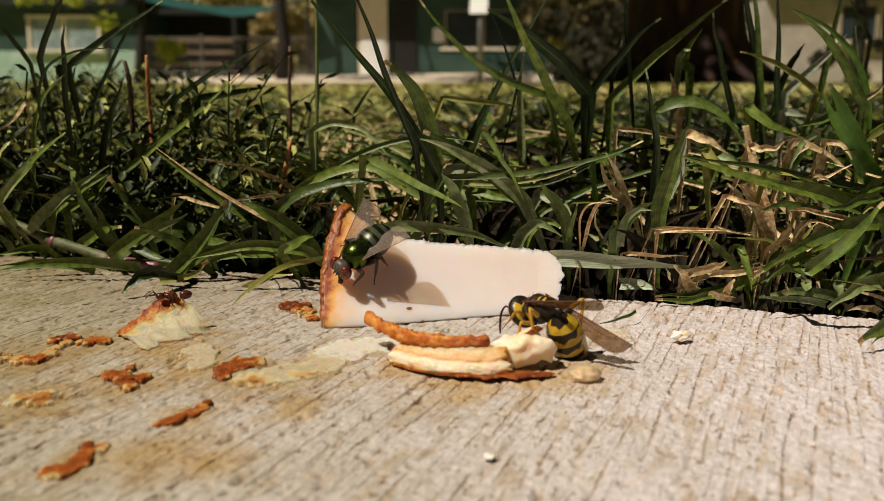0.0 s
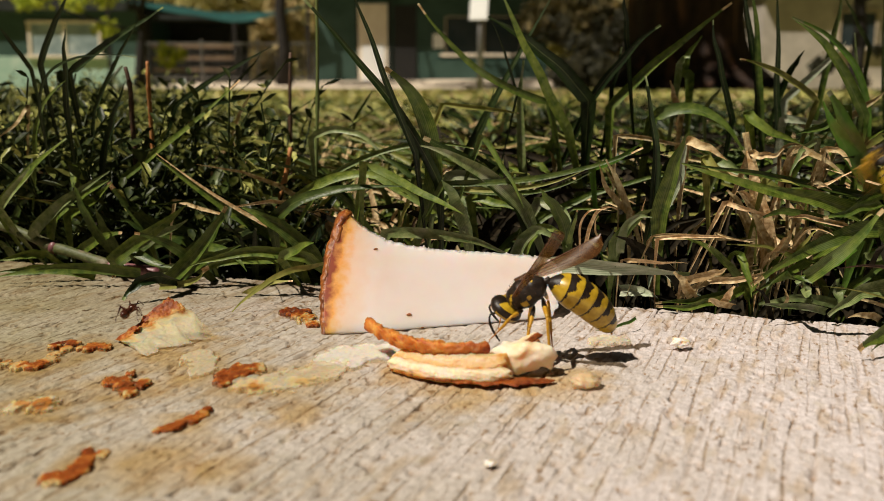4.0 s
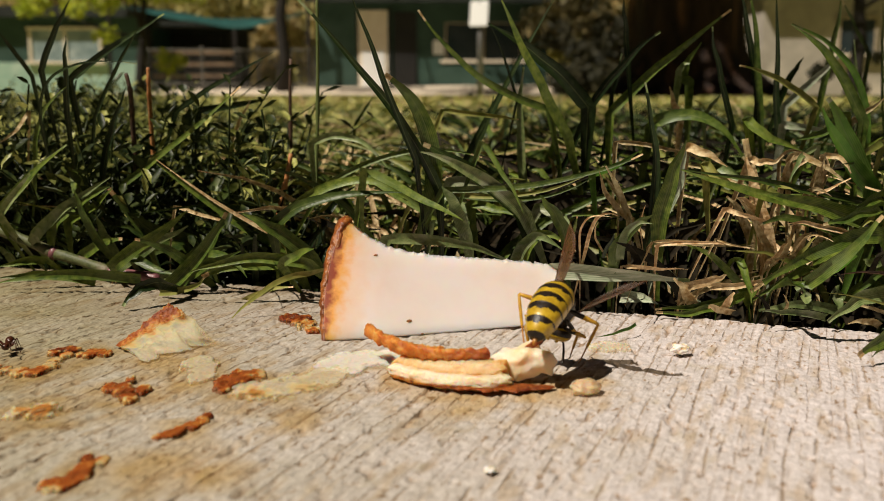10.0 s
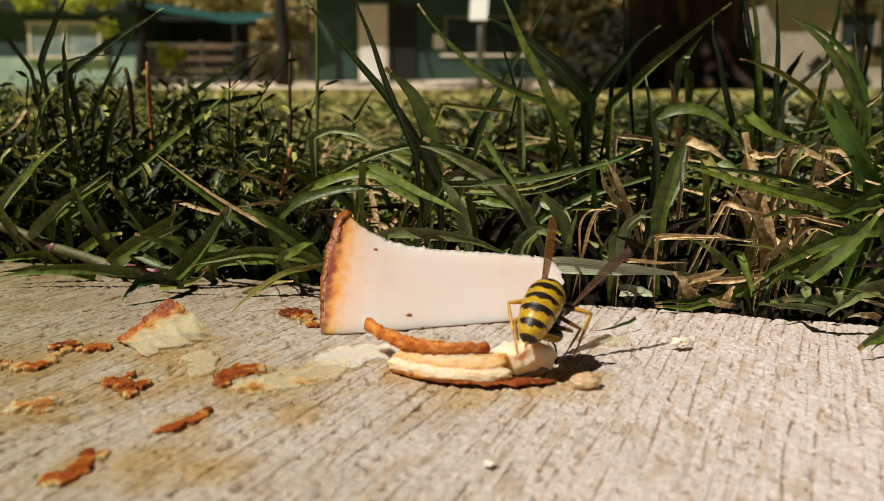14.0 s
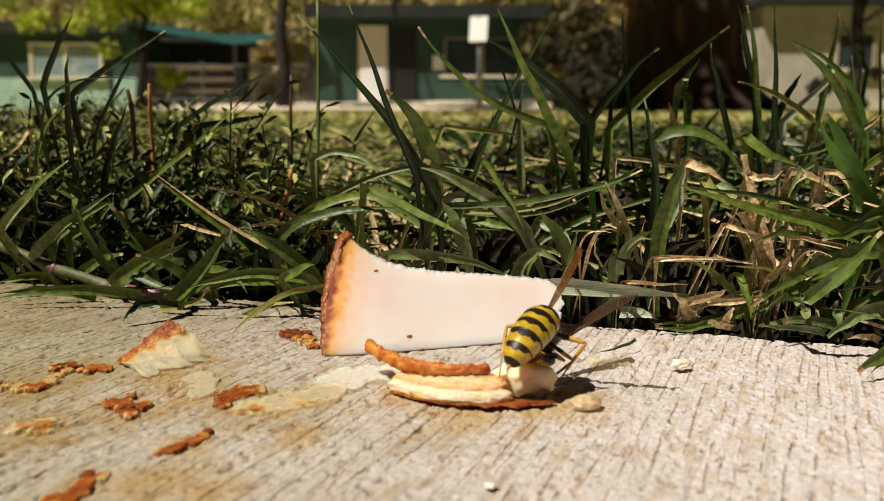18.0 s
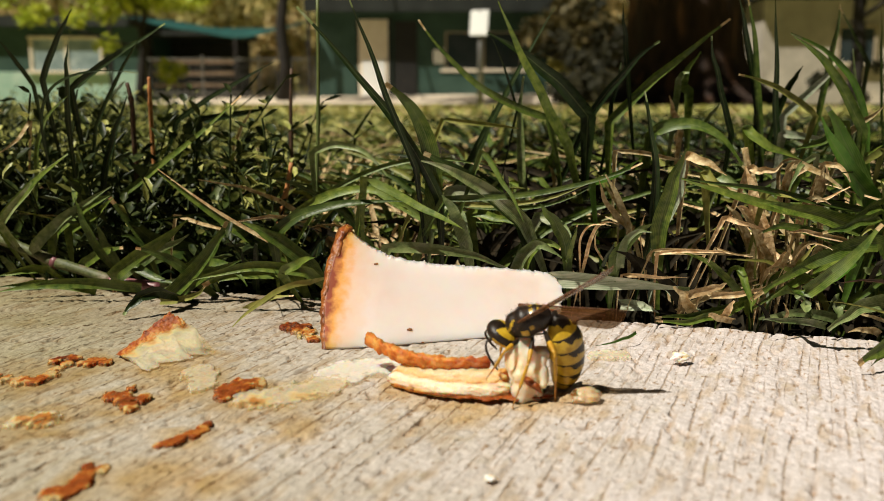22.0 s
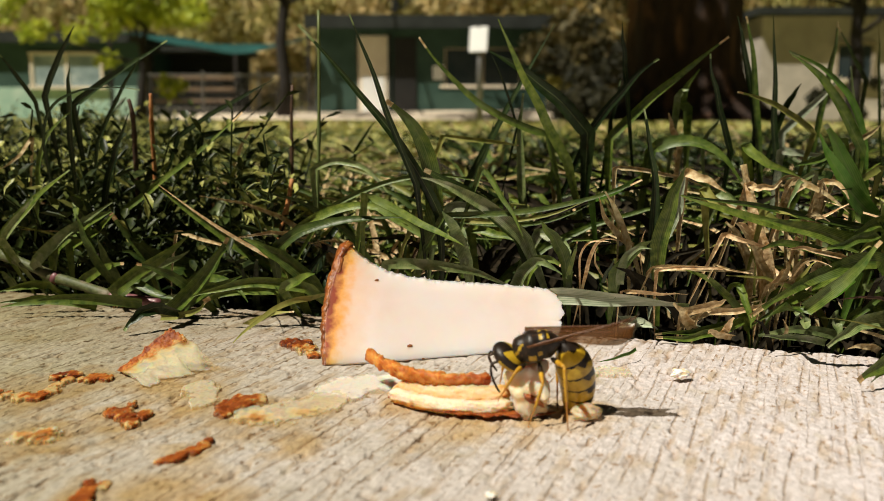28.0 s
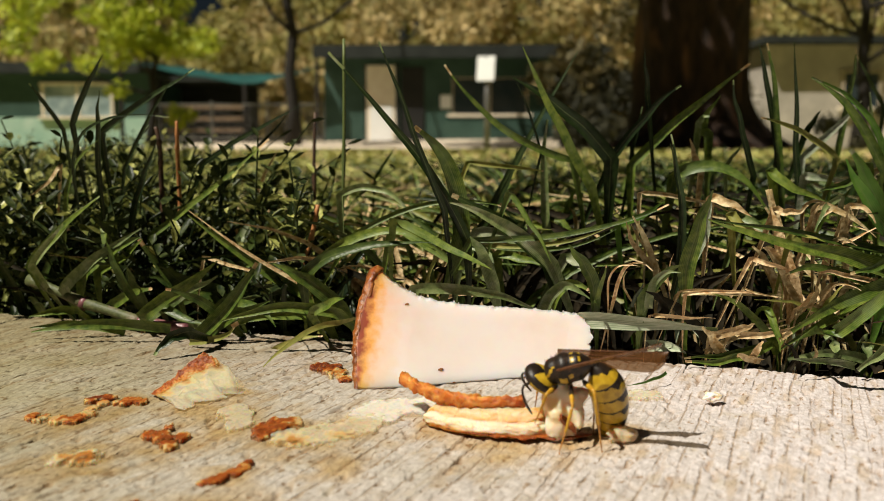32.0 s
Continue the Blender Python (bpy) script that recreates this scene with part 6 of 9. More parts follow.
edge_tufts()

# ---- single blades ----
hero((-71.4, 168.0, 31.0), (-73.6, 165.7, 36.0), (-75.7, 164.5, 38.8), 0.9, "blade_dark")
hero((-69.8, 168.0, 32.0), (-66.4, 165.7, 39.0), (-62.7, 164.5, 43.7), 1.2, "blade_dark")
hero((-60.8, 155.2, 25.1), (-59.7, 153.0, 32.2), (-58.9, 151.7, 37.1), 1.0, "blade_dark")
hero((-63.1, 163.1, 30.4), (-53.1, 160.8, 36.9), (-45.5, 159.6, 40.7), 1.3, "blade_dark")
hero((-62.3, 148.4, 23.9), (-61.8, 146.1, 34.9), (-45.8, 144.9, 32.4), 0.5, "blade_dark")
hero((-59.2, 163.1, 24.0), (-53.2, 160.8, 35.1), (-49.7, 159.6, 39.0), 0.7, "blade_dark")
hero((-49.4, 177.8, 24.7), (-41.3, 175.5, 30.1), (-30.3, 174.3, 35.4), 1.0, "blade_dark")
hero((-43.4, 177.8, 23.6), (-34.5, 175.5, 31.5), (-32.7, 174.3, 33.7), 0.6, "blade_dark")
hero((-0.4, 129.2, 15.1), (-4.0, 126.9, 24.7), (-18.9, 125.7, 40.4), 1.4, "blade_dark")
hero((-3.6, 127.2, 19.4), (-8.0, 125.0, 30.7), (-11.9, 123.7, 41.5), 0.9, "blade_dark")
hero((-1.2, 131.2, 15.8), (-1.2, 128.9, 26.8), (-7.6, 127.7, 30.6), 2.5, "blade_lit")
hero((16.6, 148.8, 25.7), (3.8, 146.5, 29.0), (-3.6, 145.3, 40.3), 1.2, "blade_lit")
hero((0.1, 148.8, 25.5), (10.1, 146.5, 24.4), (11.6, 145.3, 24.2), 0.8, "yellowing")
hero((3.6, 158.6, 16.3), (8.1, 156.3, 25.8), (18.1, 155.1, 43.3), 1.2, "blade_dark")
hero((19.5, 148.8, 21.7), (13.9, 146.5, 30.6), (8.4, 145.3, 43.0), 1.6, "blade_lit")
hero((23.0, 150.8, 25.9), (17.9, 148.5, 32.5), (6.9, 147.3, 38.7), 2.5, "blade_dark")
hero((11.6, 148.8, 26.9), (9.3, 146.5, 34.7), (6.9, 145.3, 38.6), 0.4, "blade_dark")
hero((13.4, 153.7, 12.7), (11.7, 151.4, 23.6), (12.6, 150.2, 32.2), 1.4, "blade_pale")
hero((-10.3, 124.3, 18.4), (-0.1, 122.0, 13.3), (2.8, 120.8, 11.9), 1.1, "blade_lit")
hero((-17.4, 139.0, 14.6), (-5.4, 136.7, 22.4), (5.7, 135.5, 19.1), 0.8, "blade_lit")
hero((-3.4, 134.1, 14.9), (10.2, 131.8, 12.0), (20.6, 130.6, 17.1), 0.8, "yellowing")
hero((11.3, 129.2, 11.8), (4.8, 126.9, 18.6), (-2.8, 125.7, 20.5), 2.0, "blade_pale")
hero((5.3, 127.2, 21.8), (8.9, 125.0, 17.1), (10.8, 123.7, 12.5), 0.8, "blade_lit")
hero((2.1, 156.6, 14.4), (5.8, 154.4, 17.9), (8.3, 153.1, 27.8), 1.2, "blade_dark")
hero((-19.7, 143.9, 20.6), (-13.2, 141.6, 24.3), (-8.0, 140.4, 17.2), 1.1, "blade_pale")
hero((-19.9, 217.4, 20.8), (-17.8, 215.1, 24.2), (-15.1, 213.9, 28.0), 0.8, "blade")
hero((30.0, 156.6, 34.4), (29.1, 154.4, 38.8), (28.4, 153.1, 43.8), 0.9, "blade_dark")
hero((24.8, 158.6, 26.4), (29.4, 156.3, 33.9), (34.8, 155.1, 37.8), 1.4, "blade_dark")
hero((28.6, 163.5, 24.8), (36.8, 161.2, 34.1), (47.4, 160.0, 41.7), 1.6, "blade_lit")
hero((45.1, 148.8, 23.3), (41.5, 146.5, 32.9), (40.3, 145.3, 38.3), 1.0, "blade_dark")
hero((53.7, 163.5, 26.8), (51.2, 161.2, 38.2), (48.9, 160.0, 45.0), 1.2, "blade_dark")
hero((54.6, 163.5, 19.9), (52.7, 161.2, 36.8), (50.3, 160.0, 45.0), 1.2, "blade_lit")
hero((56.8, 160.6, 15.5), (55.1, 158.3, 29.2), (53.8, 157.1, 45.1), 1.2, "blade_dark")
hero((74.3, 188.0, 28.4), (75.2, 185.7, 39.4), (75.6, 184.5, 46.5), 1.3, "blade_lit")
hero((66.2, 148.8, 20.6), (65.2, 146.5, 34.1), (52.3, 145.3, 38.5), 1.2, "blade_fresh")
hero((65.2, 183.1, 25.6), (70.5, 180.8, 31.2), (74.9, 179.6, 36.4), 1.5, "blade_bleached")
hero((58.3, 129.2, 15.2), (53.9, 126.9, 23.6), (50.5, 125.7, 27.5), 2.4, "blade_fresh")
hero((29.3, 129.2, 11.9), (29.2, 126.9, 21.5), (26.4, 125.7, 28.7), 1.0, "blade_dark")
hero((29.1, 127.2, 11.1), (32.0, 125.0, 16.8), (31.6, 123.7, 20.7), 1.8, "blade_bleached")
hero((56.1, 143.9, 26.1), (50.1, 141.6, 30.9), (43.2, 140.4, 32.2), 1.0, "yellowing")
hero((21.2, 134.1, 16.8), (24.2, 131.8, 17.9), (27.1, 130.6, 20.1), 1.0, "blade_fresh")
hero((32.5, 148.8, 23.3), (40.7, 146.5, 28.3), (46.9, 145.3, 17.2), 1.9, "blade_lit")
hero((55.8, 121.4, 12.5), (39.9, 119.1, 15.2), (29.6, 117.9, 18.7), 1.5, "blade_lit")
hero((25.3, 139.0, 21.1), (32.2, 136.7, 21.2), (39.1, 135.5, 17.9), 0.7, "straw")
hero((42.0, 168.4, 23.2), (40.1, 166.1, 26.3), (39.1, 164.9, 29.3), 1.2, "straw")
hero((46.5, 139.0, 9.8), (43.5, 136.7, 21.3), (43.1, 135.5, 22.1), 0.8, "straw")
hero((53.1, 148.8, 23.3), (54.7, 146.5, 23.1), (60.0, 145.3, 22.3), 1.3, "blade_bleached")
hero((59.1, 139.0, 23.7), (60.5, 136.7, 25.2), (62.4, 135.5, 27.5), 1.0, "straw")
hero((90.6, 197.8, 28.4), (88.6, 195.5, 40.1), (87.7, 194.3, 47.2), 0.6, "blade")
hero((43.4, 158.6, 24.5), (44.2, 156.3, 26.4), (45.1, 155.1, 28.3), 0.7, "blade_pale")
hero((40.5, 139.0, 17.7), (42.1, 136.7, 16.8), (43.8, 135.5, 15.0), 1.6, "blade_pale")
hero((49.0, 137.0, 14.8), (46.1, 134.8, 23.8), (54.3, 133.5, 17.7), 0.6, "straw")
hero((55.0, 137.0, 14.8), (54.2, 134.8, 17.1), (53.7, 133.5, 19.5), 0.6, "straw")
hero((25.5, 127.2, 11.1), (21.6, 125.0, 14.2), (20.4, 123.7, 18.0), 0.9, "straw")
hero((24.2, 129.2, 14.0), (22.2, 126.9, 16.4), (21.6, 125.7, 17.9), 0.4, "straw")
hero((59.5, 139.0, 17.2), (60.8, 136.7, 21.0), (62.8, 135.5, 22.1), 1.0, "blade_lit")
hero((30.3, 129.2, 12.7), (30.3, 126.9, 17.8), (30.8, 125.7, 19.4), 1.3, "blade_dark")
hero((29.5, 168.4, 24.7), (29.1, 166.1, 26.9), (30.6, 164.9, 34.8), 0.9, "blade_dark")
hero((44.5, 173.3, 30.4), (40.8, 171.0, 30.2), (45.4, 169.8, 37.0), 1.7, "blade_lit")
hero((41.7, 170.4, 29.9), (41.0, 168.1, 33.2), (42.7, 166.9, 33.3), 1.3, "blade_pale")
hero((63.8, 178.2, 30.0), (64.4, 175.9, 32.9), (65.4, 174.7, 34.6), 1.2, "blade_dark")
hero((81.4, 188.0, 25.5), (79.7, 185.7, 31.5), (78.4, 184.5, 38.3), 1.0, "blade_pale")
hero((91.6, 207.6, 36.5), (88.1, 205.3, 40.7), (83.7, 204.1, 47.2), 1.0, "blade")
hero((53.7, 141.0, 18.4), (54.3, 138.7, 20.3), (56.0, 137.5, 22.0), 1.0, "blade_lit")
hero((41.7, 125.3, 16.4), (44.1, 123.0, 14.6), (46.8, 121.8, 12.9), 1.3, "yellowing")
hero((14.7, 120.5, 5.5), (21.1, 118.5, 5.9), (31.5, 118.5, 4.7), 2.3, "blade_bleached")
hero((22.2, 117.0, 7.5), (21.9, 114.8, 13.2), (25.4, 113.5, 12.6), 1.1, "blade_pale")
hero((26.7, 119.0, 9.4), (31.0, 116.7, 10.2), (38.5, 115.5, 9.2), 0.3, "straw")
hero((40.1, 120.7, 0.9), (36.0, 118.2, 8.3), (30.2, 116.9, 9.3), 1.1, "blade_lit")
hero((38.8, 120.5, 2.1), (32.9, 118.1, 1.2), (26.9, 116.6, 0.9), 1.0, "blade_lit")
hero((41.6, 126.5, 0.9), (45.8, 124.0, 8.0), (57.8, 122.5, 11.0), 1.5, "blade_lit")
hero((40.7, 105.3, 6.5), (44.2, 103.0, 9.8), (48.0, 101.8, 14.6), 1.7, "blade_lit")
hero((47.2, 113.7, 0.9), (41.7, 111.2, 2.5), (37.7, 109.9, 2.7), 0.9, "blade_pale")
hero((34.4, 130.3, 0.9), (39.2, 127.7, 3.0), (44.8, 126.2, 3.9), 0.5, "straw")
hero((29.5, 126.5, 3.5), (31.4, 124.0, 3.1), (32.0, 122.5, 0.9), 0.8, "straw")
hero((43.9, 123.9, 5.7), (40.9, 121.6, 11.8), (37.8, 120.4, 15.0), 1.1, "straw")
hero((17.5, 119.0, 9.0), (16.7, 116.7, 14.0), (20.8, 115.5, 13.1), 0.3, "straw")
hero((20.5, 119.0, 8.2), (18.4, 116.7, 10.8), (19.2, 115.5, 12.4), 0.3, "straw")
hero((15.6, 117.0, 8.5), (16.2, 114.8, 11.5), (16.4, 113.5, 13.4), 0.6, "blade_lit")
hero((20.0, 117.0, 7.5), (20.4, 114.8, 9.9), (20.9, 113.5, 11.3), 0.5, "blade_dark")
hero((24.0, 124.4, 1.3), (26.0, 121.9, 1.6), (28.1, 120.5, 0.9), 1.6, "blade_bleached")
hero((43.4, 115.1, 8.9), (44.0, 112.8, 12.6), (46.6, 111.6, 10.6), 0.3, "straw")
hero((25.5, 120.9, 11.2), (25.3, 118.7, 13.4), (25.4, 117.4, 14.5), 0.2, "straw")
hero((42.6, 117.0, 7.8), (43.0, 114.8, 10.7), (41.6, 113.5, 11.1), 0.7, "straw")
hero((34.2, 117.0, 10.2), (35.7, 114.8, 9.5), (38.2, 113.5, 9.5), 0.3, "straw")
hero((49.4, 142.2, 0.9), (55.2, 139.5, -1.9), (57.6, 137.9, 6.5), 0.5, "straw")
hero((-60.1, 142.5, 3.1), (-62.5, 140.2, 3.7), (-66.2, 139.0, 2.3), 1.4, "blade_lit")
hero((-51.2, 137.7, 0.8), (-57.1, 135.4, 3.0), (-64.0, 134.2, 1.5), 1.6, "blade_lit")
hero((-60.8, 147.2, 8.3), (-53.9, 145.0, 13.4), (-50.5, 143.7, 14.1), 2.0, "blade_lit")
hero((-59.0, 148.4, 8.2), (-53.0, 146.2, 10.6), (-50.7, 144.9, 13.7), 1.5, "blade_lit")
hero((-66.9, 141.6, 10.0), (-61.6, 139.4, 16.0), (-55.0, 138.1, 20.2), 1.3, "blade_lit")
hero((-48.5, 138.9, 2.3), (-42.3, 136.6, 6.6), (-36.7, 135.4, 9.5), 1.9, "blade_pale")
hero((-38.9, 142.5, 2.2), (-34.0, 140.2, 6.3), (-31.8, 139.0, 9.7), 2.2, "blade")
hero((-37.9, 135.3, 0.8), (-34.6, 133.0, 4.1), (-28.4, 131.8, 6.2), 1.7, "blade_lit")
hero((-21.7, 135.3, 3.5), (-27.2, 133.0, 5.6), (-33.9, 131.8, 2.4), 2.4, "blade_lit")
hero((-22.8, 142.5, 4.9), (-29.7, 140.2, 8.1), (-41.7, 139.0, 17.8), 2.2, "blade_lit")
hero((-43.5, 140.1, 4.6), (-40.4, 137.8, 5.9), (-38.3, 136.6, 4.3), 1.2, "blade_lit")
hero((-38.0, 125.7, 2.8), (-40.3, 123.5, 3.2), (-42.2, 122.2, 0.3), 1.7, "blade_dark")
hero((-39.7, 130.5, 0.5), (-34.4, 128.2, 1.0), (-32.3, 127.0, 2.9), 1.0, "yellowing")
hero((-41.0, 150.8, 4.5), (-47.5, 148.6, 5.4), (-51.8, 147.3, 13.5), 3.1, "blade")
hero((-50.9, 144.8, 4.5), (-51.4, 142.6, 7.0), (-52.1, 141.3, 10.0), 1.5, "blade_pale")
hero((-53.2, 157.2, 13.0), (-44.3, 154.9, 18.9), (-32.3, 153.7, 29.1), 1.1, "blade_lit")
hero((-56.0, 157.2, 16.4), (-54.0, 154.9, 22.0), (-50.4, 153.7, 29.1), 1.2, "blade_dark")
hero((-41.0, 144.8, 11.0), (-34.8, 142.6, 9.0), (-29.9, 141.3, 8.7), 0.6, "straw")
hero((-30.7, 157.2, 7.5), (-30.2, 154.9, 14.6), (-27.5, 153.7, 22.0), 1.1, "blade_dark")
hero((-39.3, 178.0, 18.8), (-37.3, 175.7, 23.3), (-34.5, 174.5, 27.6), 0.7, "straw")
hero((-28.1, 129.3, -0.9), (-24.5, 127.1, 1.7), (-20.2, 125.8, 2.4), 0.9, "yellowing")
hero((-45.2, 178.0, 24.9), (-37.7, 175.7, 26.0), (-31.8, 174.5, 27.1), 1.4, "blade_dark")
hero((-67.3, 157.2, 16.4), (-66.5, 154.9, 25.8), (-59.9, 153.7, 29.1), 0.8, "blade_lit")
hero((-55.1, 142.5, 3.5), (-50.9, 140.2, 6.3), (-47.5, 139.0, 6.6), 1.6, "blade_lit")
hero((-66.7, 146.0, 1.5), (-66.9, 143.8, 4.3), (-67.7, 142.5, 4.6), 1.5, "blade")
hero((-45.8, 136.5, 5.0), (-41.8, 134.2, 2.8), (-38.1, 133.0, 2.2), 1.4, "blade")
hero((-34.3, 135.3, 5.2), (-29.9, 133.0, 5.6), (-27.7, 131.8, 2.4), 1.2, "blade_lit")
hero((-59.1, 154.4, 13.2), (-59.5, 152.2, 18.5), (-58.7, 150.9, 9.3), 1.8, "blade_lit")
hero((-67.8, 157.2, 25.2), (-69.3, 154.9, 21.2), (-71.9, 153.7, 20.0), 0.6, "straw")
hero((-22.3, 129.8, 10.7), (-12.4, 127.6, 20.8), (-4.1, 126.3, 13.2), 1.4, "blade_lit")
hero((-7.5, 127.6, 8.5), (3.1, 125.4, 9.6), (9.3, 124.1, 5.8), 1.6, "blade_pale")
hero((9.9, 126.5, 5.3), (11.4, 124.3, 11.8), (15.8, 123.0, 7.8), 1.6, "blade_pale")
hero((-0.7, 134.3, 14.0), (3.6, 132.0, 13.8), (3.6, 130.8, 8.4), 1.4, "blade_pale")
hero((13.9, 134.3, 12.3), (18.2, 132.0, 10.4), (18.3, 130.8, 6.7), 1.6, "blade_pale")
hero((-1.3, 132.0, 10.4), (1.5, 129.8, 10.3), (3.3, 128.5, 8.3), 0.5, "blade_pale")
hero((-11.0, 136.5, 16.9), (-3.9, 134.2, 12.2), (3.0, 133.0, 7.9), 1.4, "blade_lit")
hero((17.2, 132.0, 6.1), (17.6, 129.8, 9.3), (18.5, 128.5, 11.3), 0.5, "blade_dark")
hero((4.0, 136.5, 12.5), (7.0, 134.2, 12.3), (11.6, 133.0, 10.3), 1.4, "blade_lit")
hero((-4.0, 136.5, 15.1), (11.5, 134.2, 10.6), (21.0, 133.0, 16.4), 0.8, "blade_lit")
hero((-21.7, 125.4, 5.5), (-18.6, 123.2, 7.3), (-16.7, 121.9, 8.1), 1.3, "blade_lit")
hero((1.4, 140.9, 15.2), (7.6, 138.7, 15.4), (12.0, 137.4, 10.2), 1.8, "blade_pale")
hero((52.2, 99.6, 4.0), (47.7, 97.2, 3.7), (43.4, 96.0, 0.9), 2.7, "blade_lit")
hero((22.8, 108.6, 1.3), (21.0, 106.3, 0.7), (17.5, 104.9, 0.9), 0.4, "blade_fresh")
hero((49.9, 99.8, 1.8), (47.4, 97.5, 2.3), (45.0, 96.1, 0.9), 0.9, "blade_lit")
hero((45.7, 129.0, 5.4), (42.4, 127.0, 15.4), (40.4, 127.0, 22.2), 1.5, "straw")
hero((41.8, 127.0, 8.5), (39.4, 125.0, 13.5), (37.8, 125.0, 14.5), 1.3, "straw")
hero((24.8, 125.0, 11.9), (22.7, 123.0, 16.2), (21.3, 123.0, 18.8), 0.9, "straw")
hero((18.4, 119.0, 9.0), (18.9, 117.0, 14.6), (21.8, 117.0, 13.0), 0.5, "straw")
hero((33.5, 131.0, 20.9), (35.4, 129.0, 20.6), (38.8, 129.0, 18.3), 1.3, "straw")
hero((46.6, 129.0, 16.6), (48.2, 127.0, 20.6), (52.5, 127.0, 19.8), 0.9, "straw")
hero((50.5, 129.0, 14.8), (52.1, 127.0, 17.9), (51.3, 127.0, 19.9), 0.8, "straw")
hero((27.1, 118.0, 9.2), (31.3, 116.0, 10.5), (38.2, 116.0, 9.1), 0.5, "straw")
hero((33.7, 140.5, 1.2), (37.9, 138.0, -1.2), (44.0, 138.0, 0.9), 0.8, "straw")
hero((30.9, 121.7, 0.9), (33.7, 119.5, 3.6), (40.6, 119.5, 5.3), 0.9, "straw")
hero((29.6, 124.8, 4.6), (31.1, 122.6, 2.7), (34.1, 122.6, 0.9), 1.6, "blade_bleached")
hero((57.8, 123.0, 13.4), (45.3, 121.0, 16.7), (30.5, 121.0, 18.5), 1.1, "blade")
hero((21.6, 117.0, 9.0), (23.7, 115.0, 12.8), (25.8, 115.0, 13.4), 1.5, "blade_lit")
hero((10.9, 128.0, 6.0), (12.4, 126.0, 11.2), (16.4, 126.0, 8.3), 1.8, "blade_lit")
hero((27.9, 121.0, 11.8), (28.6, 119.0, 18.2), (30.5, 119.0, 22.2), 2.2, "blade_lit")
hero((27.4, 123.0, 11.4), (27.8, 121.0, 20.2), (25.4, 121.0, 29.5), 1.1, "blade_dark")
hero((15.7, 119.0, 9.9), (14.5, 117.0, 13.5), (12.0, 117.0, 15.9), 1.7, "blade_lit")
hero((3.3, 129.0, 8.9), (1.8, 127.0, 13.6), (-0.1, 127.0, 15.8), 1.9, "blade_pale")
hero((11.0, 130.0, 12.0), (3.5, 128.0, 18.7), (-2.4, 128.0, 21.1), 2.3, "blade")
hero((58.5, 124.1, 10.8), (51.8, 121.8, 9.6), (40.5, 121.8, 0.9), 2.3, "blade_lit")
hero((57.5, 120.8, 4.3), (52.7, 118.5, 4.2), (50.1, 118.5, 0.9), 2.3, "blade_lit")
hero((50.4, 116.9, 0.9), (44.5, 114.7, 3.0), (39.2, 114.7, 1.5), 1.3, "blade_pale")
hero((38.1, 119.0, 2.4), (32.8, 116.8, 0.1), (27.1, 116.8, 0.9), 1.2, "blade_lit")
hero((57.2, 126.0, 15.9), (52.6, 124.0, 19.1), (49.2, 124.0, 26.3), 2.4, "blade_fresh")
hero((59.9, 136.0, 24.2), (54.3, 134.0, 34.1), (48.7, 134.0, 37.2), 1.5, "blade_lit")
hero((0.1, 128.0, 15.2), (16.2, 126.0, 15.0), (26.6, 126.0, 20.4), 0.9, "blade")
hero((-43.4, 134.0, 1.8), (-55.1, 132.0, 3.6), (-62.8, 132.0, 1.4), 1.7, "blade_lit")
hero((-48.0, 136.0, 3.2), (-41.9, 134.0, 7.7), (-36.3, 134.0, 11.4), 2.0, "blade_lit")
hero((-39.1, 133.0, 0.7), (-33.4, 131.0, 5.6), (-30.1, 131.0, 11.8), 2.1, "blade_lit")
hero((-18.3, 127.0, 5.3), (-26.2, 125.0, 7.5), (-33.8, 125.0, 4.1), 1.6, "blade_lit")
hero((-18.1, 129.0, 6.1), (-22.5, 127.0, 10.3), (-26.9, 127.0, 12.1), 2.2, "blade_lit")
hero((-18.8, 132.0, 5.7), (-31.0, 130.0, 12.6), (-39.1, 130.0, 18.7), 0.6, "straw")
hero((-23.2, 128.0, 10.0), (-18.4, 126.0, 15.8), (-4.7, 126.0, 14.4), 1.6, "blade")
hero((-17.1, 120.0, 5.2), (-21.6, 118.0, 5.2), (-27.3, 118.0, -0.8), 0.8, "yellowing")
hero((-66.3, 141.0, 10.1), (-60.5, 139.0, 16.4), (-54.8, 139.0, 20.8), 1.3, "blade_pale")
hero((-62.3, 143.0, 6.2), (-58.4, 141.0, 10.4), (-49.4, 141.0, 15.8), 1.8, "blade_pale")
hero((-35.2, 134.0, 2.6), (-38.2, 132.0, 7.0), (-43.2, 132.0, 7.8), 1.6, "blade")
hero((-50.6, 139.0, 5.9), (-52.6, 137.0, 10.4), (-53.4, 137.0, 14.5), 1.3, "blade_lit")
hero((54.4, 120.0, 12.0), (46.0, 118.0, 14.7), (39.5, 118.0, 15.8), 2.2, "blade_lit")
hero((51.7, 120.0, 10.1), (43.3, 118.0, 13.8), (39.7, 118.0, 11.9), 1.2, "blade_lit")
hero((51.6, 119.0, 10.6), (45.3, 117.0, 12.2), (42.9, 117.0, 12.7), 0.7, "straw")
hero((44.2, 127.0, 6.0), (42.0, 125.0, 13.3), (40.1, 125.0, 19.7), 2.4, "straw")
hero((42.0, 125.0, 11.7), (39.8, 123.0, 14.3), (38.5, 123.0, 14.5), 1.3, "straw")
hero((45.1, 125.0, 16.9), (44.5, 123.0, 19.2), (45.8, 123.0, 20.3), 0.6, "straw")
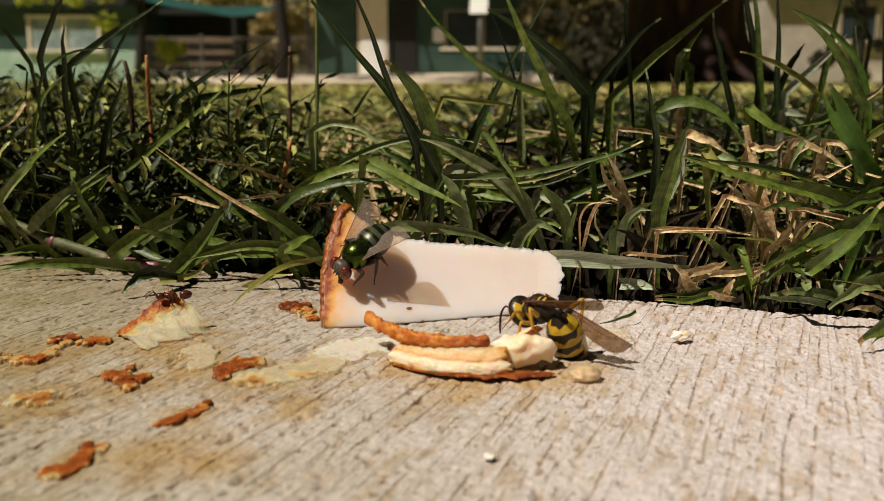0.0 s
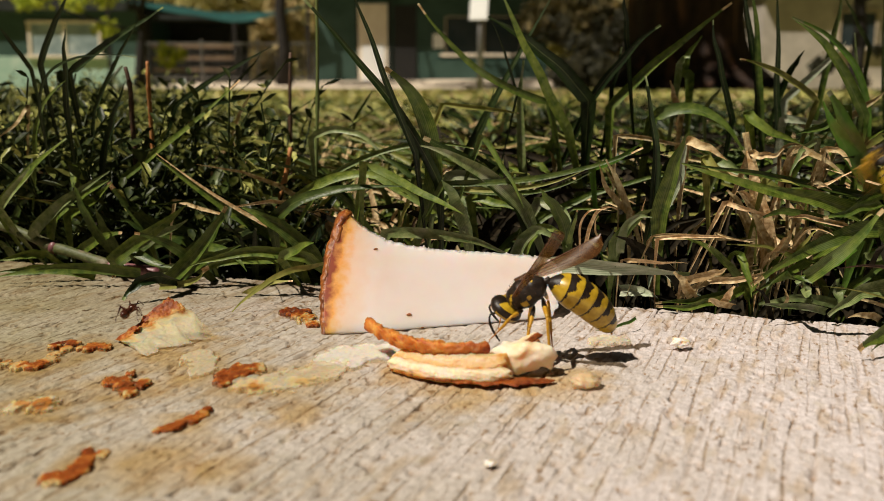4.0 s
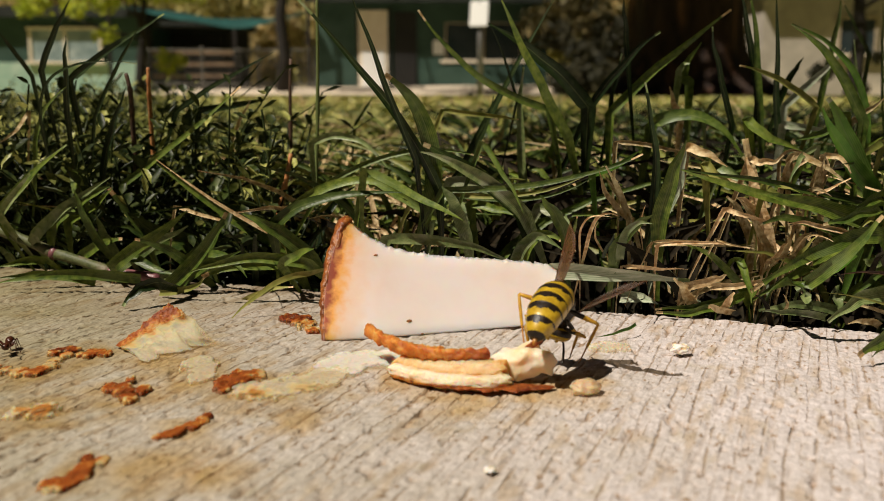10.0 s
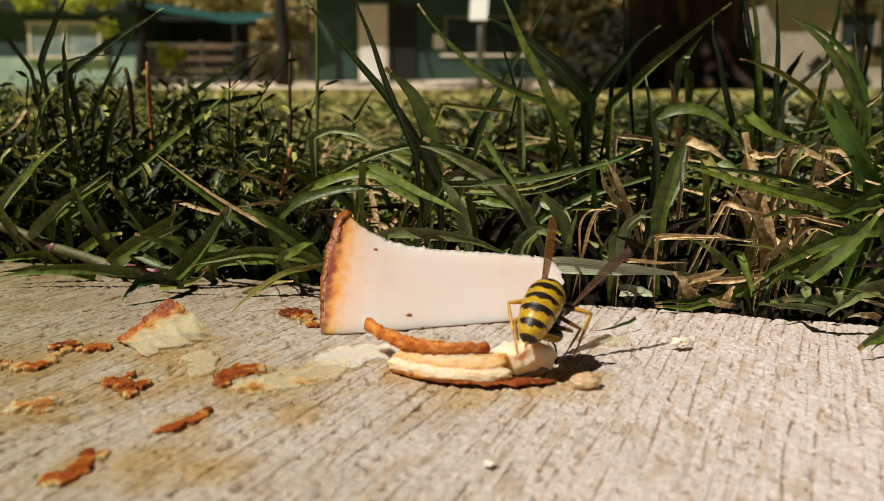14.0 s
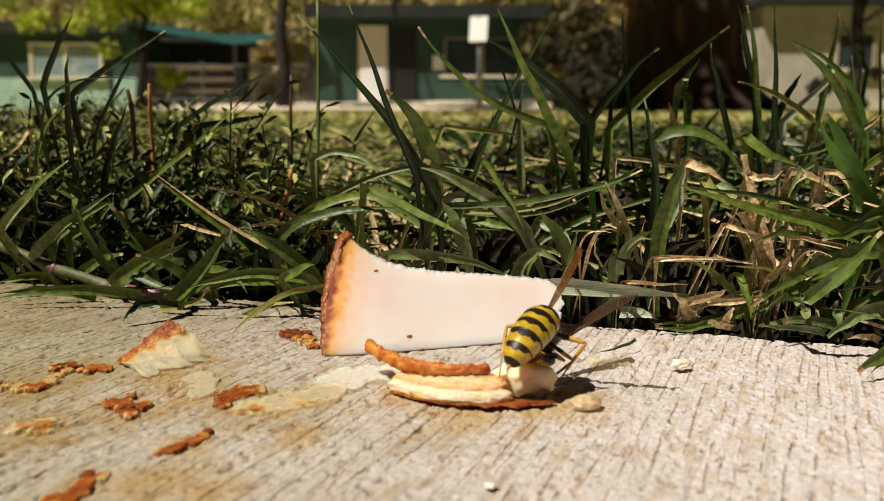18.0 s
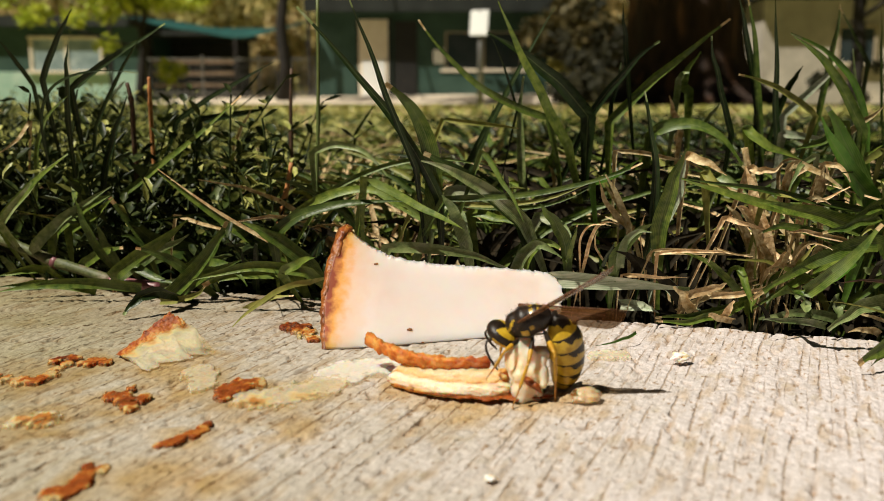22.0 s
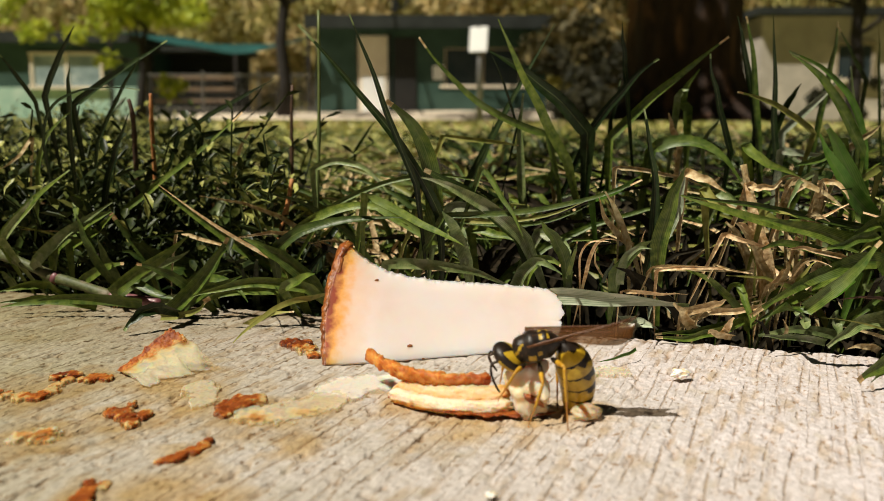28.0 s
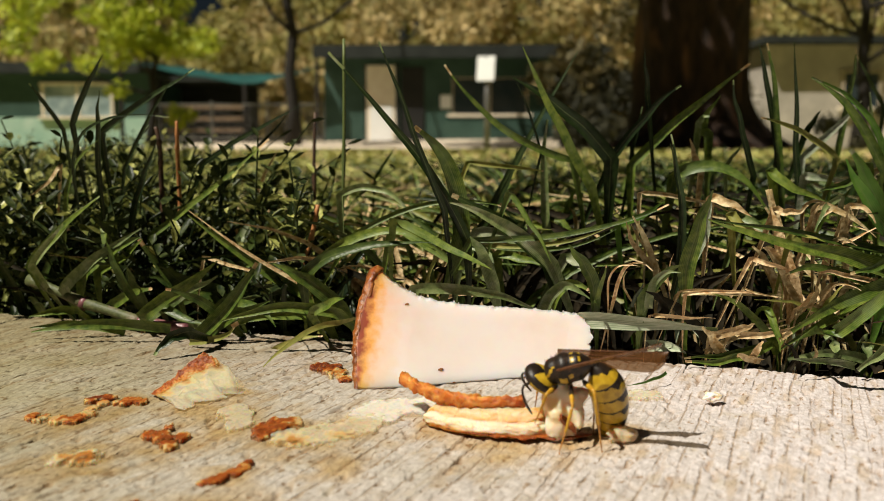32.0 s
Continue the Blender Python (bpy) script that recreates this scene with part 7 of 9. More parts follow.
hero((45.3, 124.0, 19.7), (46.3, 122.0, 21.6), (53.0, 122.0, 15.6), 1.0, "straw")
hero((49.6, 124.0, 15.5), (47.9, 122.0, 17.8), (49.4, 122.0, 20.4), 1.1, "straw")
hero((49.8, 124.0, 20.1), (51.3, 122.0, 20.6), (52.8, 122.0, 18.3), 0.8, "straw")
hero((46.8, 123.0, 14.2), (47.7, 121.0, 15.1), (52.3, 121.0, 17.3), 0.6, "straw")
hero((47.1, 123.0, 13.8), (46.5, 121.0, 17.2), (49.9, 121.0, 15.1), 0.8, "straw")
hero((48.9, 124.0, 21.4), (45.5, 122.0, 20.1), (44.9, 122.0, 17.2), 0.8, "blade_pale")
hero((36.6, 122.0, 13.4), (39.0, 120.0, 12.6), (42.9, 120.0, 11.7), 0.7, "straw")
hero((27.6, 122.0, 8.8), (33.7, 120.0, 9.8), (40.2, 120.0, 8.3), 0.9, "straw")
hero((46.1, 122.0, 7.2), (45.5, 120.0, 9.8), (47.3, 120.0, 10.5), 1.6, "straw")
hero((47.5, 120.0, 7.9), (47.2, 118.0, 11.4), (49.3, 118.0, 9.3), 0.7, "straw")
hero((43.2, 121.0, 7.0), (44.1, 119.0, 10.1), (44.6, 119.0, 8.0), 1.0, "straw")
hero((45.8, 121.0, 6.7), (45.7, 119.0, 8.3), (47.7, 119.0, 10.3), 0.6, "yellowing")
hero((55.0, 118.0, 10.8), (48.9, 116.0, 11.0), (45.3, 116.0, 7.2), 1.7, "blade_lit")
hero((56.5, 120.0, 10.5), (53.9, 118.0, 14.6), (52.2, 118.0, 10.4), 0.9, "yellowing")
hero((40.8, 126.0, 19.7), (42.6, 124.0, 18.2), (44.5, 124.0, 20.7), 1.0, "straw")
hero((41.6, 123.0, 14.9), (41.0, 121.0, 17.8), (45.9, 121.0, 15.5), 0.9, "yellowing")
hero((57.1, 122.0, 15.0), (54.5, 120.0, 15.2), (51.5, 120.0, 12.3), 1.6, "blade_lit")
hero((55.4, 117.0, 7.7), (53.1, 115.0, 7.6), (51.9, 115.0, 7.4), 1.6, "blade_pale")
hero((41.7, 131.0, 24.9), (42.7, 129.0, 22.0), (49.3, 129.0, 20.4), 1.4, "blade_lit")
hero((55.2, 131.0, 25.6), (51.9, 129.0, 22.4), (47.8, 129.0, 21.5), 1.2, "blade_lit")
hero((60.7, 131.0, 21.8), (57.1, 129.0, 19.1), (53.9, 129.0, 21.1), 1.0, "yellowing")
hero((34.6, 125.0, 19.2), (35.6, 123.0, 16.8), (40.1, 123.0, 15.6), 1.3, "yellowing")
hero((55.2, 117.0, 10.6), (48.7, 115.0, 11.8), (38.2, 115.0, 3.5), 2.2, "blade_lit")
hero((51.0, 115.0, 9.5), (47.2, 113.0, 6.8), (43.0, 113.0, 4.6), 1.8, "blade_fresh")
hero((53.8, 113.0, 4.2), (49.7, 111.0, 4.3), (46.4, 111.0, 1.1), 2.0, "blade_pale")
hero((49.3, 115.0, 3.8), (47.8, 113.0, 3.4), (48.6, 113.0, 1.8), 1.6, "blade_pale")
hero((45.5, 116.0, 3.6), (44.5, 114.0, 2.8), (45.6, 114.0, 2.3), 1.5, "blade_pale")
hero((54.1, 114.0, 6.8), (51.7, 112.0, 6.8), (48.9, 112.0, 2.4), 1.0, "blade_lit")
hero((54.8, 117.0, 14.5), (51.0, 115.0, 13.2), (46.7, 115.0, 12.3), 1.4, "blade_lit")
hero((53.6, 113.0, 0.0), (51.0, 111.0, 1.9), (48.9, 111.0, 0.6), 0.9, "straw")
hero((42.2, 115.0, 1.0), (42.5, 113.0, 2.3), (41.6, 113.0, 3.9), 0.6, "straw")
hero((35.7, 118.0, 1.0), (35.8, 116.0, 2.5), (36.4, 116.0, 3.6), 1.1, "straw")
hero((37.1, 118.0, 0.6), (33.8, 116.0, 1.5), (33.3, 116.0, 2.0), 1.0, "straw")
hero((32.3, 119.0, 1.5), (30.9, 117.0, 3.0), (29.1, 117.0, 5.6), 1.4, "straw")
hero((31.5, 119.0, 3.7), (34.9, 117.0, 5.2), (35.9, 117.0, 5.6), 1.2, "straw")
hero((34.5, 118.0, 3.9), (39.4, 116.0, 4.3), (41.2, 116.0, 5.9), 0.9, "straw")
hero((23.5, 119.0, 6.3), (26.2, 117.0, 6.6), (30.9, 117.0, 6.1), 0.6, "straw")
hero((37.2, 117.0, 7.7), (37.9, 115.0, 5.4), (38.6, 115.0, 2.4), 1.0, "blade_lit")
stalk((-29.1, 186.8, 6.3), (-29.5, 185.8, 20.7), (-29.1, 185.8, 34.6), 0.75, "stalk_brown", "dry brown stalk among the grass")
stalk((-21.7, 160.8, 9.4), (-20.8, 159.8, 24.3), (-20.5, 159.8, 45.9), 0.6, "blade", "tall thin green grass stalk")
stalk((-27.4, 152.4, 6.7), (-25.4, 151.4, 12.6), (-24.1, 151.4, 18.6), 0.85, "stalk_orange", "dry orange-brown stalk beside the slice")
stalk((-53.6, 165.4, 24.4), (-53.4, 164.4, 28.4), (-54.0, 164.4, 31.4), 0.8, "stalk_brown", "cut brown stalk among the weeds")
stalk((44.9, 132.8, 10.7), (43.2, 131.8, 16.6), (41.9, 131.8, 21.9), 1.1, "straw", "thick dry straw stalk")
stalk((-52.0, 170.4, 27.4), (-51.7, 169.4, 30.0), (-51.7, 169.4, 32.5), 0.7, "stalk_orange", "cut tan stalk among the weeds")
runner((-69.3, 146.4, 7.1), (-59.5, 143.4, 3.8), (-49.7, 140.4, 1.4), (-42.0, 138.4, 0.7))

# ---- insects (millimetres in their own space: x ahead, y to the left, z up) ----
def lathe(name, x0, x1, radius, mats, parent, label="", slot=None, rings=40, sides=36, wide=1.0, high=1.0, arc=0.0):
    """A body along x: radius(t) for t from 0 at x0 to 1 at x1; slot(t, angle) picks the colour."""
    verts, faces, sl = [], [], []
    for i in range(rings + 1):
        t = i / rings
        r = radius(t)
        for k in range(sides):
            a = 2 * math.pi * k / sides
            th, up = arc * t, math.cos(a) * r * high
            along = (x1 - x0) * (math.sin(th) / arc if arc else t)
            drop = abs(x1 - x0) * (1 - math.cos(th)) / arc if arc else 0.0
            verts.append(Vector((x0 + along - up * math.sin(th), math.sin(a) * r * wide, up * math.cos(th) - drop)) * MM)
    for i in range(rings):
        for k in range(sides):
            q = (i * sides + k, i * sides + (k + 1) % sides, (i + 1) * sides + (k + 1) % sides, (i + 1) * sides + k)
            faces.append(q if x1 < x0 else q[::-1])
            a = 2 * math.pi * (k + 0.5) / sides
            sl.append(slot((i + 0.5) / rings, a if a <= math.pi else a - 2 * math.pi) if slot else 0)
    for ring in (0, rings):
        faces.append(tuple(range(ring * sides, (ring + 1) * sides)))
        sl.append(sl[0] if ring == 0 else sl[-1])
    return piece(name, verts, faces, mats, parent, label, sl)


def egg(t, a=0.5, b=0.5):
    return (max(1e-4, t) ** a) * (max(1e-4, 1 - t) ** b) / (0.5 ** (a + b))


def blob(name, at, size, mat, parent, label="", turn=(0, 0, 0)):
    bm = bmesh.new()
    bmesh.ops.create_uvsphere(bm, u_segments=20, v_segments=14, radius=1)
    bmesh.ops.transform(bm, matrix=Matrix.Translation(Vector(at) * MM) @ pose(0, 0, 0, *turn) @ Matrix.Diagonal((*[s * MM for s in size], 1)), verts=bm.verts)
    for f in bm.faces:
        f.smooth = True
    return part(name, bm, mat, parent, label)


def wing_blade(name, length, width, mat, vein_mat, parent, side, veins, label=""):
    """A wing from its hinge at the origin back along -x, with raised veins."""
    n, m = 24, 6
    verts, faces = [], []

    def pt(t, v, up=0.0):
        w = width * (0.16 + 0.84 * math.sin(math.pi * min(1, t * 0.62) * 0.93) ** 0.9) * (1 if t < 0.8 else math.sqrt(max(0.0, 1 - ((t - 0.8) / 0.2) ** 2)))
        return Vector((-length * t, side * (0.25 * width - w * v), up + 0.05 * math.sin(v * 5 + t * 6) + 0.10 * t * t)) * MM
    for up in (0.0, 0.03):
        for i in range(n + 1):
            for k in range(m + 1):
                verts.append(pt(i / n, k / m, up))
    half, w = (n + 1) * (m + 1), m + 1
    for i in range(n):
        for k in range(m):
            a = i * w + k
            faces += [(a, a + 1, a + w + 1, a + w), (half + a, half + a + w, half + a + w + 1, half + a + 1)]
    ob = piece(name, verts, faces, mat, parent, label)
    for v0, v1, t1, r in veins:
        pts = [pt(t1 * i / 10, v0 + (v1 - v0) * i / 10, 0.03) for i in range(11)]
        tube("vein", pts, [r * MM * (1 - 0.06 * i) for i in range(11)], vein_mat, ob, sides=5)
    return ob


def leg_pieces(parent, upper, lower, mat_up, mat_low, mat_tip, thick, split=0.55):
    """Femur and tibia with foot, each lying along +x from its own joint."""
    fe = tube("femur", [(upper * MM * i / 6, 0, 0) for i in range(7)], [thick * MM * k for k in (0.5, 0.85, 1, 1, 0.9, 0.75, 0.6)], mat_up, parent, sides=9, slots=[0, 0, 0, 1, 1, 1])
    tib = [(lower * MM * t, 0, -0.05 * MM * math.sin(t * 3)) for t in (0, 0.08, 0.25, 0.45, 0.55, 0.6, 0.75, 0.9, 1)]
    ti = tube("tibia", tib, [thick * MM * k for k in (0.5, 0.62, 0.68, 0.6, 0.55, 0.32, 0.3, 0.26, 0.14)], [mat_low, mat_tip], parent, sides=8, slots=[0, 0, 0, 0, 1, 1, 1, 1])
    tube("claw", [(lower * MM, 0, 0), (lower * MM + 0.00025, 0.00012, -0.0001)], [0.00007, 0.00002], mat_tip, ti, sides=5)
    return fe, ti


WASP_HIPS = {"fl": (1.3, 0.8, -1.0), "fr": (1.3, -0.8, -1.0), "ml": (0.1, 0.9, -1.2), "mr": (0.1, -0.9, -1.2), "hl": (-1.0, 0.85, -1.0), "hr": (-1.0, -0.85, -1.0)}
WASP_LEGS = {"f": (2.3, 3.3), "m": (2.6, 4.0), "h": (3.1, 5.4)}
WASP_FEET = {"fl": (3.4, 2.2), "fr": (3.4, -2.2), "ml": (0.6, 3.3), "mr": (0.6, -3.3), "hl": (-2.4, 2.7), "hr": (-2.4, -2.7)}
WAIST = Vector((-2.1, 0, -0.1)) * MM
HINGE = {1: Vector((0.7, 1.15, 0.75)) * MM, -1: Vector((0.7, -1.15, 0.75)) * MM}
NECK = Vector((1.9, 0, 0.0)) * MM


def wasp(label):
    w = thing("wasp", label, "wasp")
    BY = [M["black"], M["yellow"]]

    def thorax_slot(t, a):
        q = abs(a)
        if t < 0.34 and 0.55 < q < 1.5 and abs(t - 0.06 - 0.22 * (1.4 - q)) < 0.035:
            return 1                                  # collar stripes along the shoulders
        if 0.30 < t < 0.46 and 1.55 < q < 2.1:
            return 1                                  # side spots
        if 0.50 < t < 0.60 and 1.35 < q < 1.7:
            return 1
        if (0.60 < t < 0.67 or 0.74 < t < 0.80) and 0.12 < q < 0.7:
            return 1                                  # rear bars
        return 0
    lathe("thorax", 2.1, -2.1, lambda t: 1.38 * egg(t, 0.40, 0.5) * (1 + 0.05 * math.sin(t * 19)), BY, w, "black with yellow marks", thorax_slot, 44, 40, 0.95, 1.0)
    head = lathe("head", 0.0, 1.55, lambda t: 1.62 * egg(t, 0.35, 0.30), BY, w, "black with yellow face", lambda t, a: 1 if (t > 0.60 and abs(a) > 0.8) or (t < 0.24 and abs(a) > 0.7) else 0, 26, 36, 0.95, 1.0)
    for s in (1, -1):
        blob("eye", (0.75, s * 1.02, 0.15), (0.5, 0.42, 0.85), M["eye"], head, "dark kidney-shaped eye", (0, 10, s * 20))
        scape = [(1.25, s * 0.35, 0.35), (1.6, s * 0.7, 0.95), (1.75, s * 0.85, 1.15)]
        flag = [Vector(scape[-1])] + [Vector(scape[-1]) + Vector((0.27 * i, s * 0.12 * i, -0.055 * i * i - 0.02 * i)) for i in range(1, 7)]
        tube("antenna", [Vector(p) * MM for p in scape[:-1] + flag], [MM * r for r in (0.11, 0.11, 0.10, 0.10, 0.115, 0.12, 0.12, 0.115, 0.08)], M["black"], head, "black elbowed antenna", sides=8)
        blob("mandible", (1.35, s * 0.42, -0.85), (0.34, 0.2, 0.42), M["yellow"], head, "yellow jaw", (0, 25, 0))
    head.location = NECK

    def gaster_slot(t, a):
        if t < 0.035:
            return 0
        if t > 0.955:
            return 0 if abs(a) < 2.2 else 1
        s = max(0.0, t - 0.06) / 0.895 * 6
        i, f = int(s), s - int(s)
        q = abs(a)
        jag = 0.012 * math.sin(a * 23 + i * 2.1)
        tooth = max(0.0, 1 - q / 0.34) * (0.20, 0.24, 0.24, 0.22, 0.20, 0.18)[i]
        side = max(0.0, 1 - abs(q - 0.80) / 0.26) * (0.14, 0.22, 0.22, 0.20, 0.16, 0.10)[i]
        flank = max(0.0, 1 - abs(q - 1.45) / 0.2) * 0.08
        base = 0.44 if q < 0.6 else 0.44 - 0.32 * min(1, (q - 0.6) / 0.55)
        band = base + jag + max(tooth, side, flank)
        return 0 if f < band else 1

    def gaster_r(t):
        front = math.sin(min(1.0, t / 0.34) * math.pi / 2) ** 0.75
        back = 1.0 if t < 0.42 else math.sqrt(max(0.0, 1 - ((t - 0.42) / 0.60) ** 2.2))
        s = max(0.0, (t - 0.06)) / 0.895 * 6
        return max(0.2, 1.74 * front * back * (1 + 0.03 * (s - int(s)) - 0.015))
    ab = lathe("abdomen", 0.0, -8.5, gaster_r, BY, w, "yellow with jagged black bands", gaster_slot, 110, 64, 1.0, 0.92, 0.9)
    tube("sting_sheath", [Vector((-7.2, 0, -3.4)) * MM, Vector((-7.7, 0, -4.05)) * MM], [0.0003, 0.00006], M["leg_amber"], ab, sides=7)
    ab.location = WAIST
    tube("waist", [(-1.7 * MM, 0, 0), WAIST, WAIST + Vector((-0.4, 0, 0)) * MM], [0.0005, 0.00026, 0.0003], M["black"], w, sides=9)
    for s in (1, -1):
        wing = wing_blade("wing", 9.4, 1.8, M["wasp_wing"], M["vein"], w, s, ((0.02, 0.03, 0.95, 0.09), (0.3, 0.35, 0.8, 0.05), (0.55, 0.6, 0.7, 0.045), (0.8, 0.75, 0.55, 0.04)), "smoky brown wing")
        wing.location = HINGE[s]
        tagged(wing, "smoky amber folded wing")
        w["wing_l" if s > 0 else "wing_r"] = wing.name
    for key, hip in WASP_HIPS.items():
        l1, l2 = WASP_LEGS[key[0]]
        fe, ti = leg_pieces(w, l1, l2, [M["black"], M["leg_yellow"]], M["leg_yellow"], M["leg_amber"], {"f": 0.22, "m": 0.22, "h": 0.25}[key[0]])
        w["femur_" + key], w["tibia_" + key] = fe.name, ti.name
    rng = random.Random(8)
    hv, hf = [], []
    for i in range(170):
        a, x = rng.uniform(-1.6, 1.6), rng.uniform(-1.7, 1.9)
        r = 1.36 * egg((2.1 - x) / 4.2, 0.40, 0.5)
        p = Vector((x, math.sin(a) * r * 0.95, math.cos(a) * r))
        q = p + Vector((rng.uniform(-0.25, 0.15), math.sin(a) * 0.34, math.cos(a) * 0.34))
        k = len(hv)
        hv += [(p + Vector((0.018, 0, 0))) * MM, (p + Vector((-0.018, 0.012, 0))) * MM, (p + Vector((0, -0.018, 0.012))) * MM, q * MM]
        hf += [(k, k + 1, k + 3), (k + 1, k + 2, k + 3), (k + 2, k, k + 3)]
    tagged(piece("hair", hv, hf, M["vein"], w, "short brown hair"), kind="stuff")
    w["abdomen"], w["head"] = ab.name, head.name
    w.scale = (1.1, 1.1, 1.1)
    return w


def limb_poses(hip, foot, l1, l2, bend):
    """Poses of femur and tibia, in the body's space, that bring the foot to its place."""
    hip, foot, bend = Vector(hip), Vector(foot), Vector(bend)
    d = foot - hip
    dist = min(d.length, (l1 + l2) * 0.995)
    n = d.normalized()
    a = (l1 * l1 - l2 * l2 + dist * dist) / (2 * dist)
    a = max(-l1, min(l1, a))
    h = math.sqrt(max(0, l1 * l1 - a * a))
    side = bend - n * bend.dot(n)
    side = side.normalized() if side.length > 1e-6 else Vector((0, 0, 1))
    knee = hip + n * a + side * h
    end = hip + n * dist
    def bone(p, q):
        m = (q - p).to_track_quat("X", "Z").to_matrix().to_4x4()
        return Matrix.Translation(p) @ m
    return bone(hip, knee), bone(knee, end)


def slice_plane():
    """A corner of the leaning slice's near face, in metres, and the way out of it."""
    bl, br, tl = (Vector(v) * MM for v in (SLICE_BL, SLICE_BR, SLICE_TL))
    return bl, (br - bl).cross(tl - bl).normalized()


def over_slice(x, y, z, off):
    """The place on the line of sight through x, y, z (mm) that lies off mm above the slice's face, in mm."""
    corner, out = slice_plane()
    eye = Vector((0, 0, 28)) * MM
    way = Vector((x, y, z)) * MM - eye
    k = (off * MM + out.dot(corner) - out.dot(eye)) / out.dot(way)
    return (eye + way * k) / MM


class Rig:
    """Collects the poses of one insect and of its parts, time by time, and keys them at the end."""

    def __init__(self, body, hips, legs, feet):
        self.body, self.hips, self.legs, self.feet = body, hips, legs, feet
        self.parts = {c.name: c for c in body.children}
        self.rows = []
        self.turns = {}
        self.planted = {}

    def add(self, key, t, m):
        self.turns.setdefault(key, []).append((t, m))

    def step(self, t, x, y, z, yaw, pitch, roll, floor=0.0, lift=0.0, front=None, feet=None, stay=1.2, rise=0.45):
        """Body at x, y, z (mm); feet stand on the floor until they are stay mm off, or dangle if lift."""
        m = Matrix.Translation(Vector((x, y, z)) * MM) @ pose(0, 0, 0, 0, 0, yaw) @ pose(0, 0, 0, 0, -pitch, 0) @ pose(0, 0, 0, roll, 0, 0)
        self.rows.append((t, m))
        flat = Matrix.Translation(Vector((x, y, 0)) * MM) @ pose(0, 0, 0, 0, 0, yaw)
        inv = (m @ Matrix.Scale(self.body.scale.x, 4)).inverted()
        for key, hip in self.hips.items():
            l1, l2 = (v * MM for v in self.legs[key[0]])
            sx, sy = self.feet[key]
            want = flat @ (Vector((sx, sy, floor)) * MM)
            if key[0] == "f" and front is not None:
                want.z = front * MM
            if feet and key in feet:
                want = Vector(feet[key]) * MM
            old = self.planted.get(key)
            if old is None or (old - want).length > stay * MM or (feet and key in feet):
                self.planted[key] = want
            else:
                want = old
            foot = inv @ want
            if lift:
                foot = Vector((hip[0] * 1.4 - 1.2, hip[1] * 2.2, hip[2] - lift)) * MM
            out = 1 if hip[1] > 0 else -1
            a, b = limb_poses(Vector(hip) * MM, foot, l1, l2, (0.25 if key[0] == "f" else -0.3, out * 0.8, rise))
            self.add("femur_" + key, t, a)
            self.add("tibia_" + key, t, b)

    def cling(self, t, at, heading, up):
        """Body at a place (mm) on the upright slice, its feet on the slice's face; heading and up are directions."""
        h = Vector(heading).normalized()
        u = (Vector(up) - h * Vector(up).dot(h)).normalized()
        turn = Matrix((h, u.cross(h), u)).transposed().to_4x4()
        m = Matrix.Translation(Vector(at) * MM) @ turn
        self.rows.append((t, m))
        inv = (m @ Matrix.Scale(self.body.scale.x, 4)).inverted()
        for key, hip in self.hips.items():
            l1, l2 = (v * MM for v in self.legs[key[0]])
            sx, sy = self.feet[key]
            p = m @ (Vector((sx, sy, -1.7)) * MM)
            corner, away = slice_plane()
            p -= away * away.dot(p - corner)
            out = 1 if hip[1] > 0 else -1
            a, b = limb_poses(Vector(hip) * MM, inv @ p, l1, l2, (0.25 if key[0] == "f" else -0.3, out * 0.8, 0.45))
            self.add("femur_" + key, t, a)
            self.add("tibia_" + key, t, b)

    def tail(self, t, down, side=0):
        self.add("abdomen", t, Matrix.Translation(WAIST) @ pose(0, 0, 0, 0, 0, side) @ pose(0, 0, 0, 0, -down, 0))

    def nod(self, t, down, side=0):
        self.add("head", t, Matrix.Translation(NECK) @ pose(0, 0, 0, 0, 0, side) @ pose(0, 0, 0, 0, down, 0))

    def wings(self, t, ls, ll, rs, rl, twist=45):
        for key, s, spread, up in (("wing_l", 1, ls, ll), ("wing_r", -1, rs, rl)):
            h = HINGE[s] if key in self.body and "abdomen" in self.body else FLY_HINGE[s]
            self.add(key, t, Matrix.Translation(h) @ pose(0, 0, 0, 0, 0, -s * spread) @ pose(0, 0, 0, 0, up, 0) @ pose(0, 0, 0, s * twist, 0, 0))

    def pose_at(self, t, down, side, nod, ls, ll, rs, rl):
        self.tail(t, down, side)
        self.nod(t, nod)
        self.wings(t, ls, ll, rs, rl)

    def key(self):
        walk(self.body, self.rows)
        for k, rows in self.turns.items():
            if k in self.body:
                walk(self.parts[self.body[k]], rows)


FLY_HIPS = {"fl": (1.0, 0.7, -0.9), "fr": (1.0, -0.7, -0.9), "ml": (0.2, 0.85, -1.0), "mr": (0.2, -0.85, -1.0), "hl": (-0.7, 0.75, -0.9), "hr": (-0.7, -0.75, -0.9)}
FLY_LEGS = {"f": (1.9, 2.6), "m": (2.2, 3.3), "h": (2.3, 3.6)}
FLY_FEET = {"fl": (2.4, 1.7), "fr": (2.4, -1.7), "ml": (0.3, 3.2), "mr": (0.3, -3.2), "hl": (-2.6, 2.4), "hr": (-2.6, -2.4)}
FLY_HINGE = {1: Vector((0.35, 0.95, 0.75)) * MM, -1: Vector((0.35, -0.95, 0.75)) * MM}


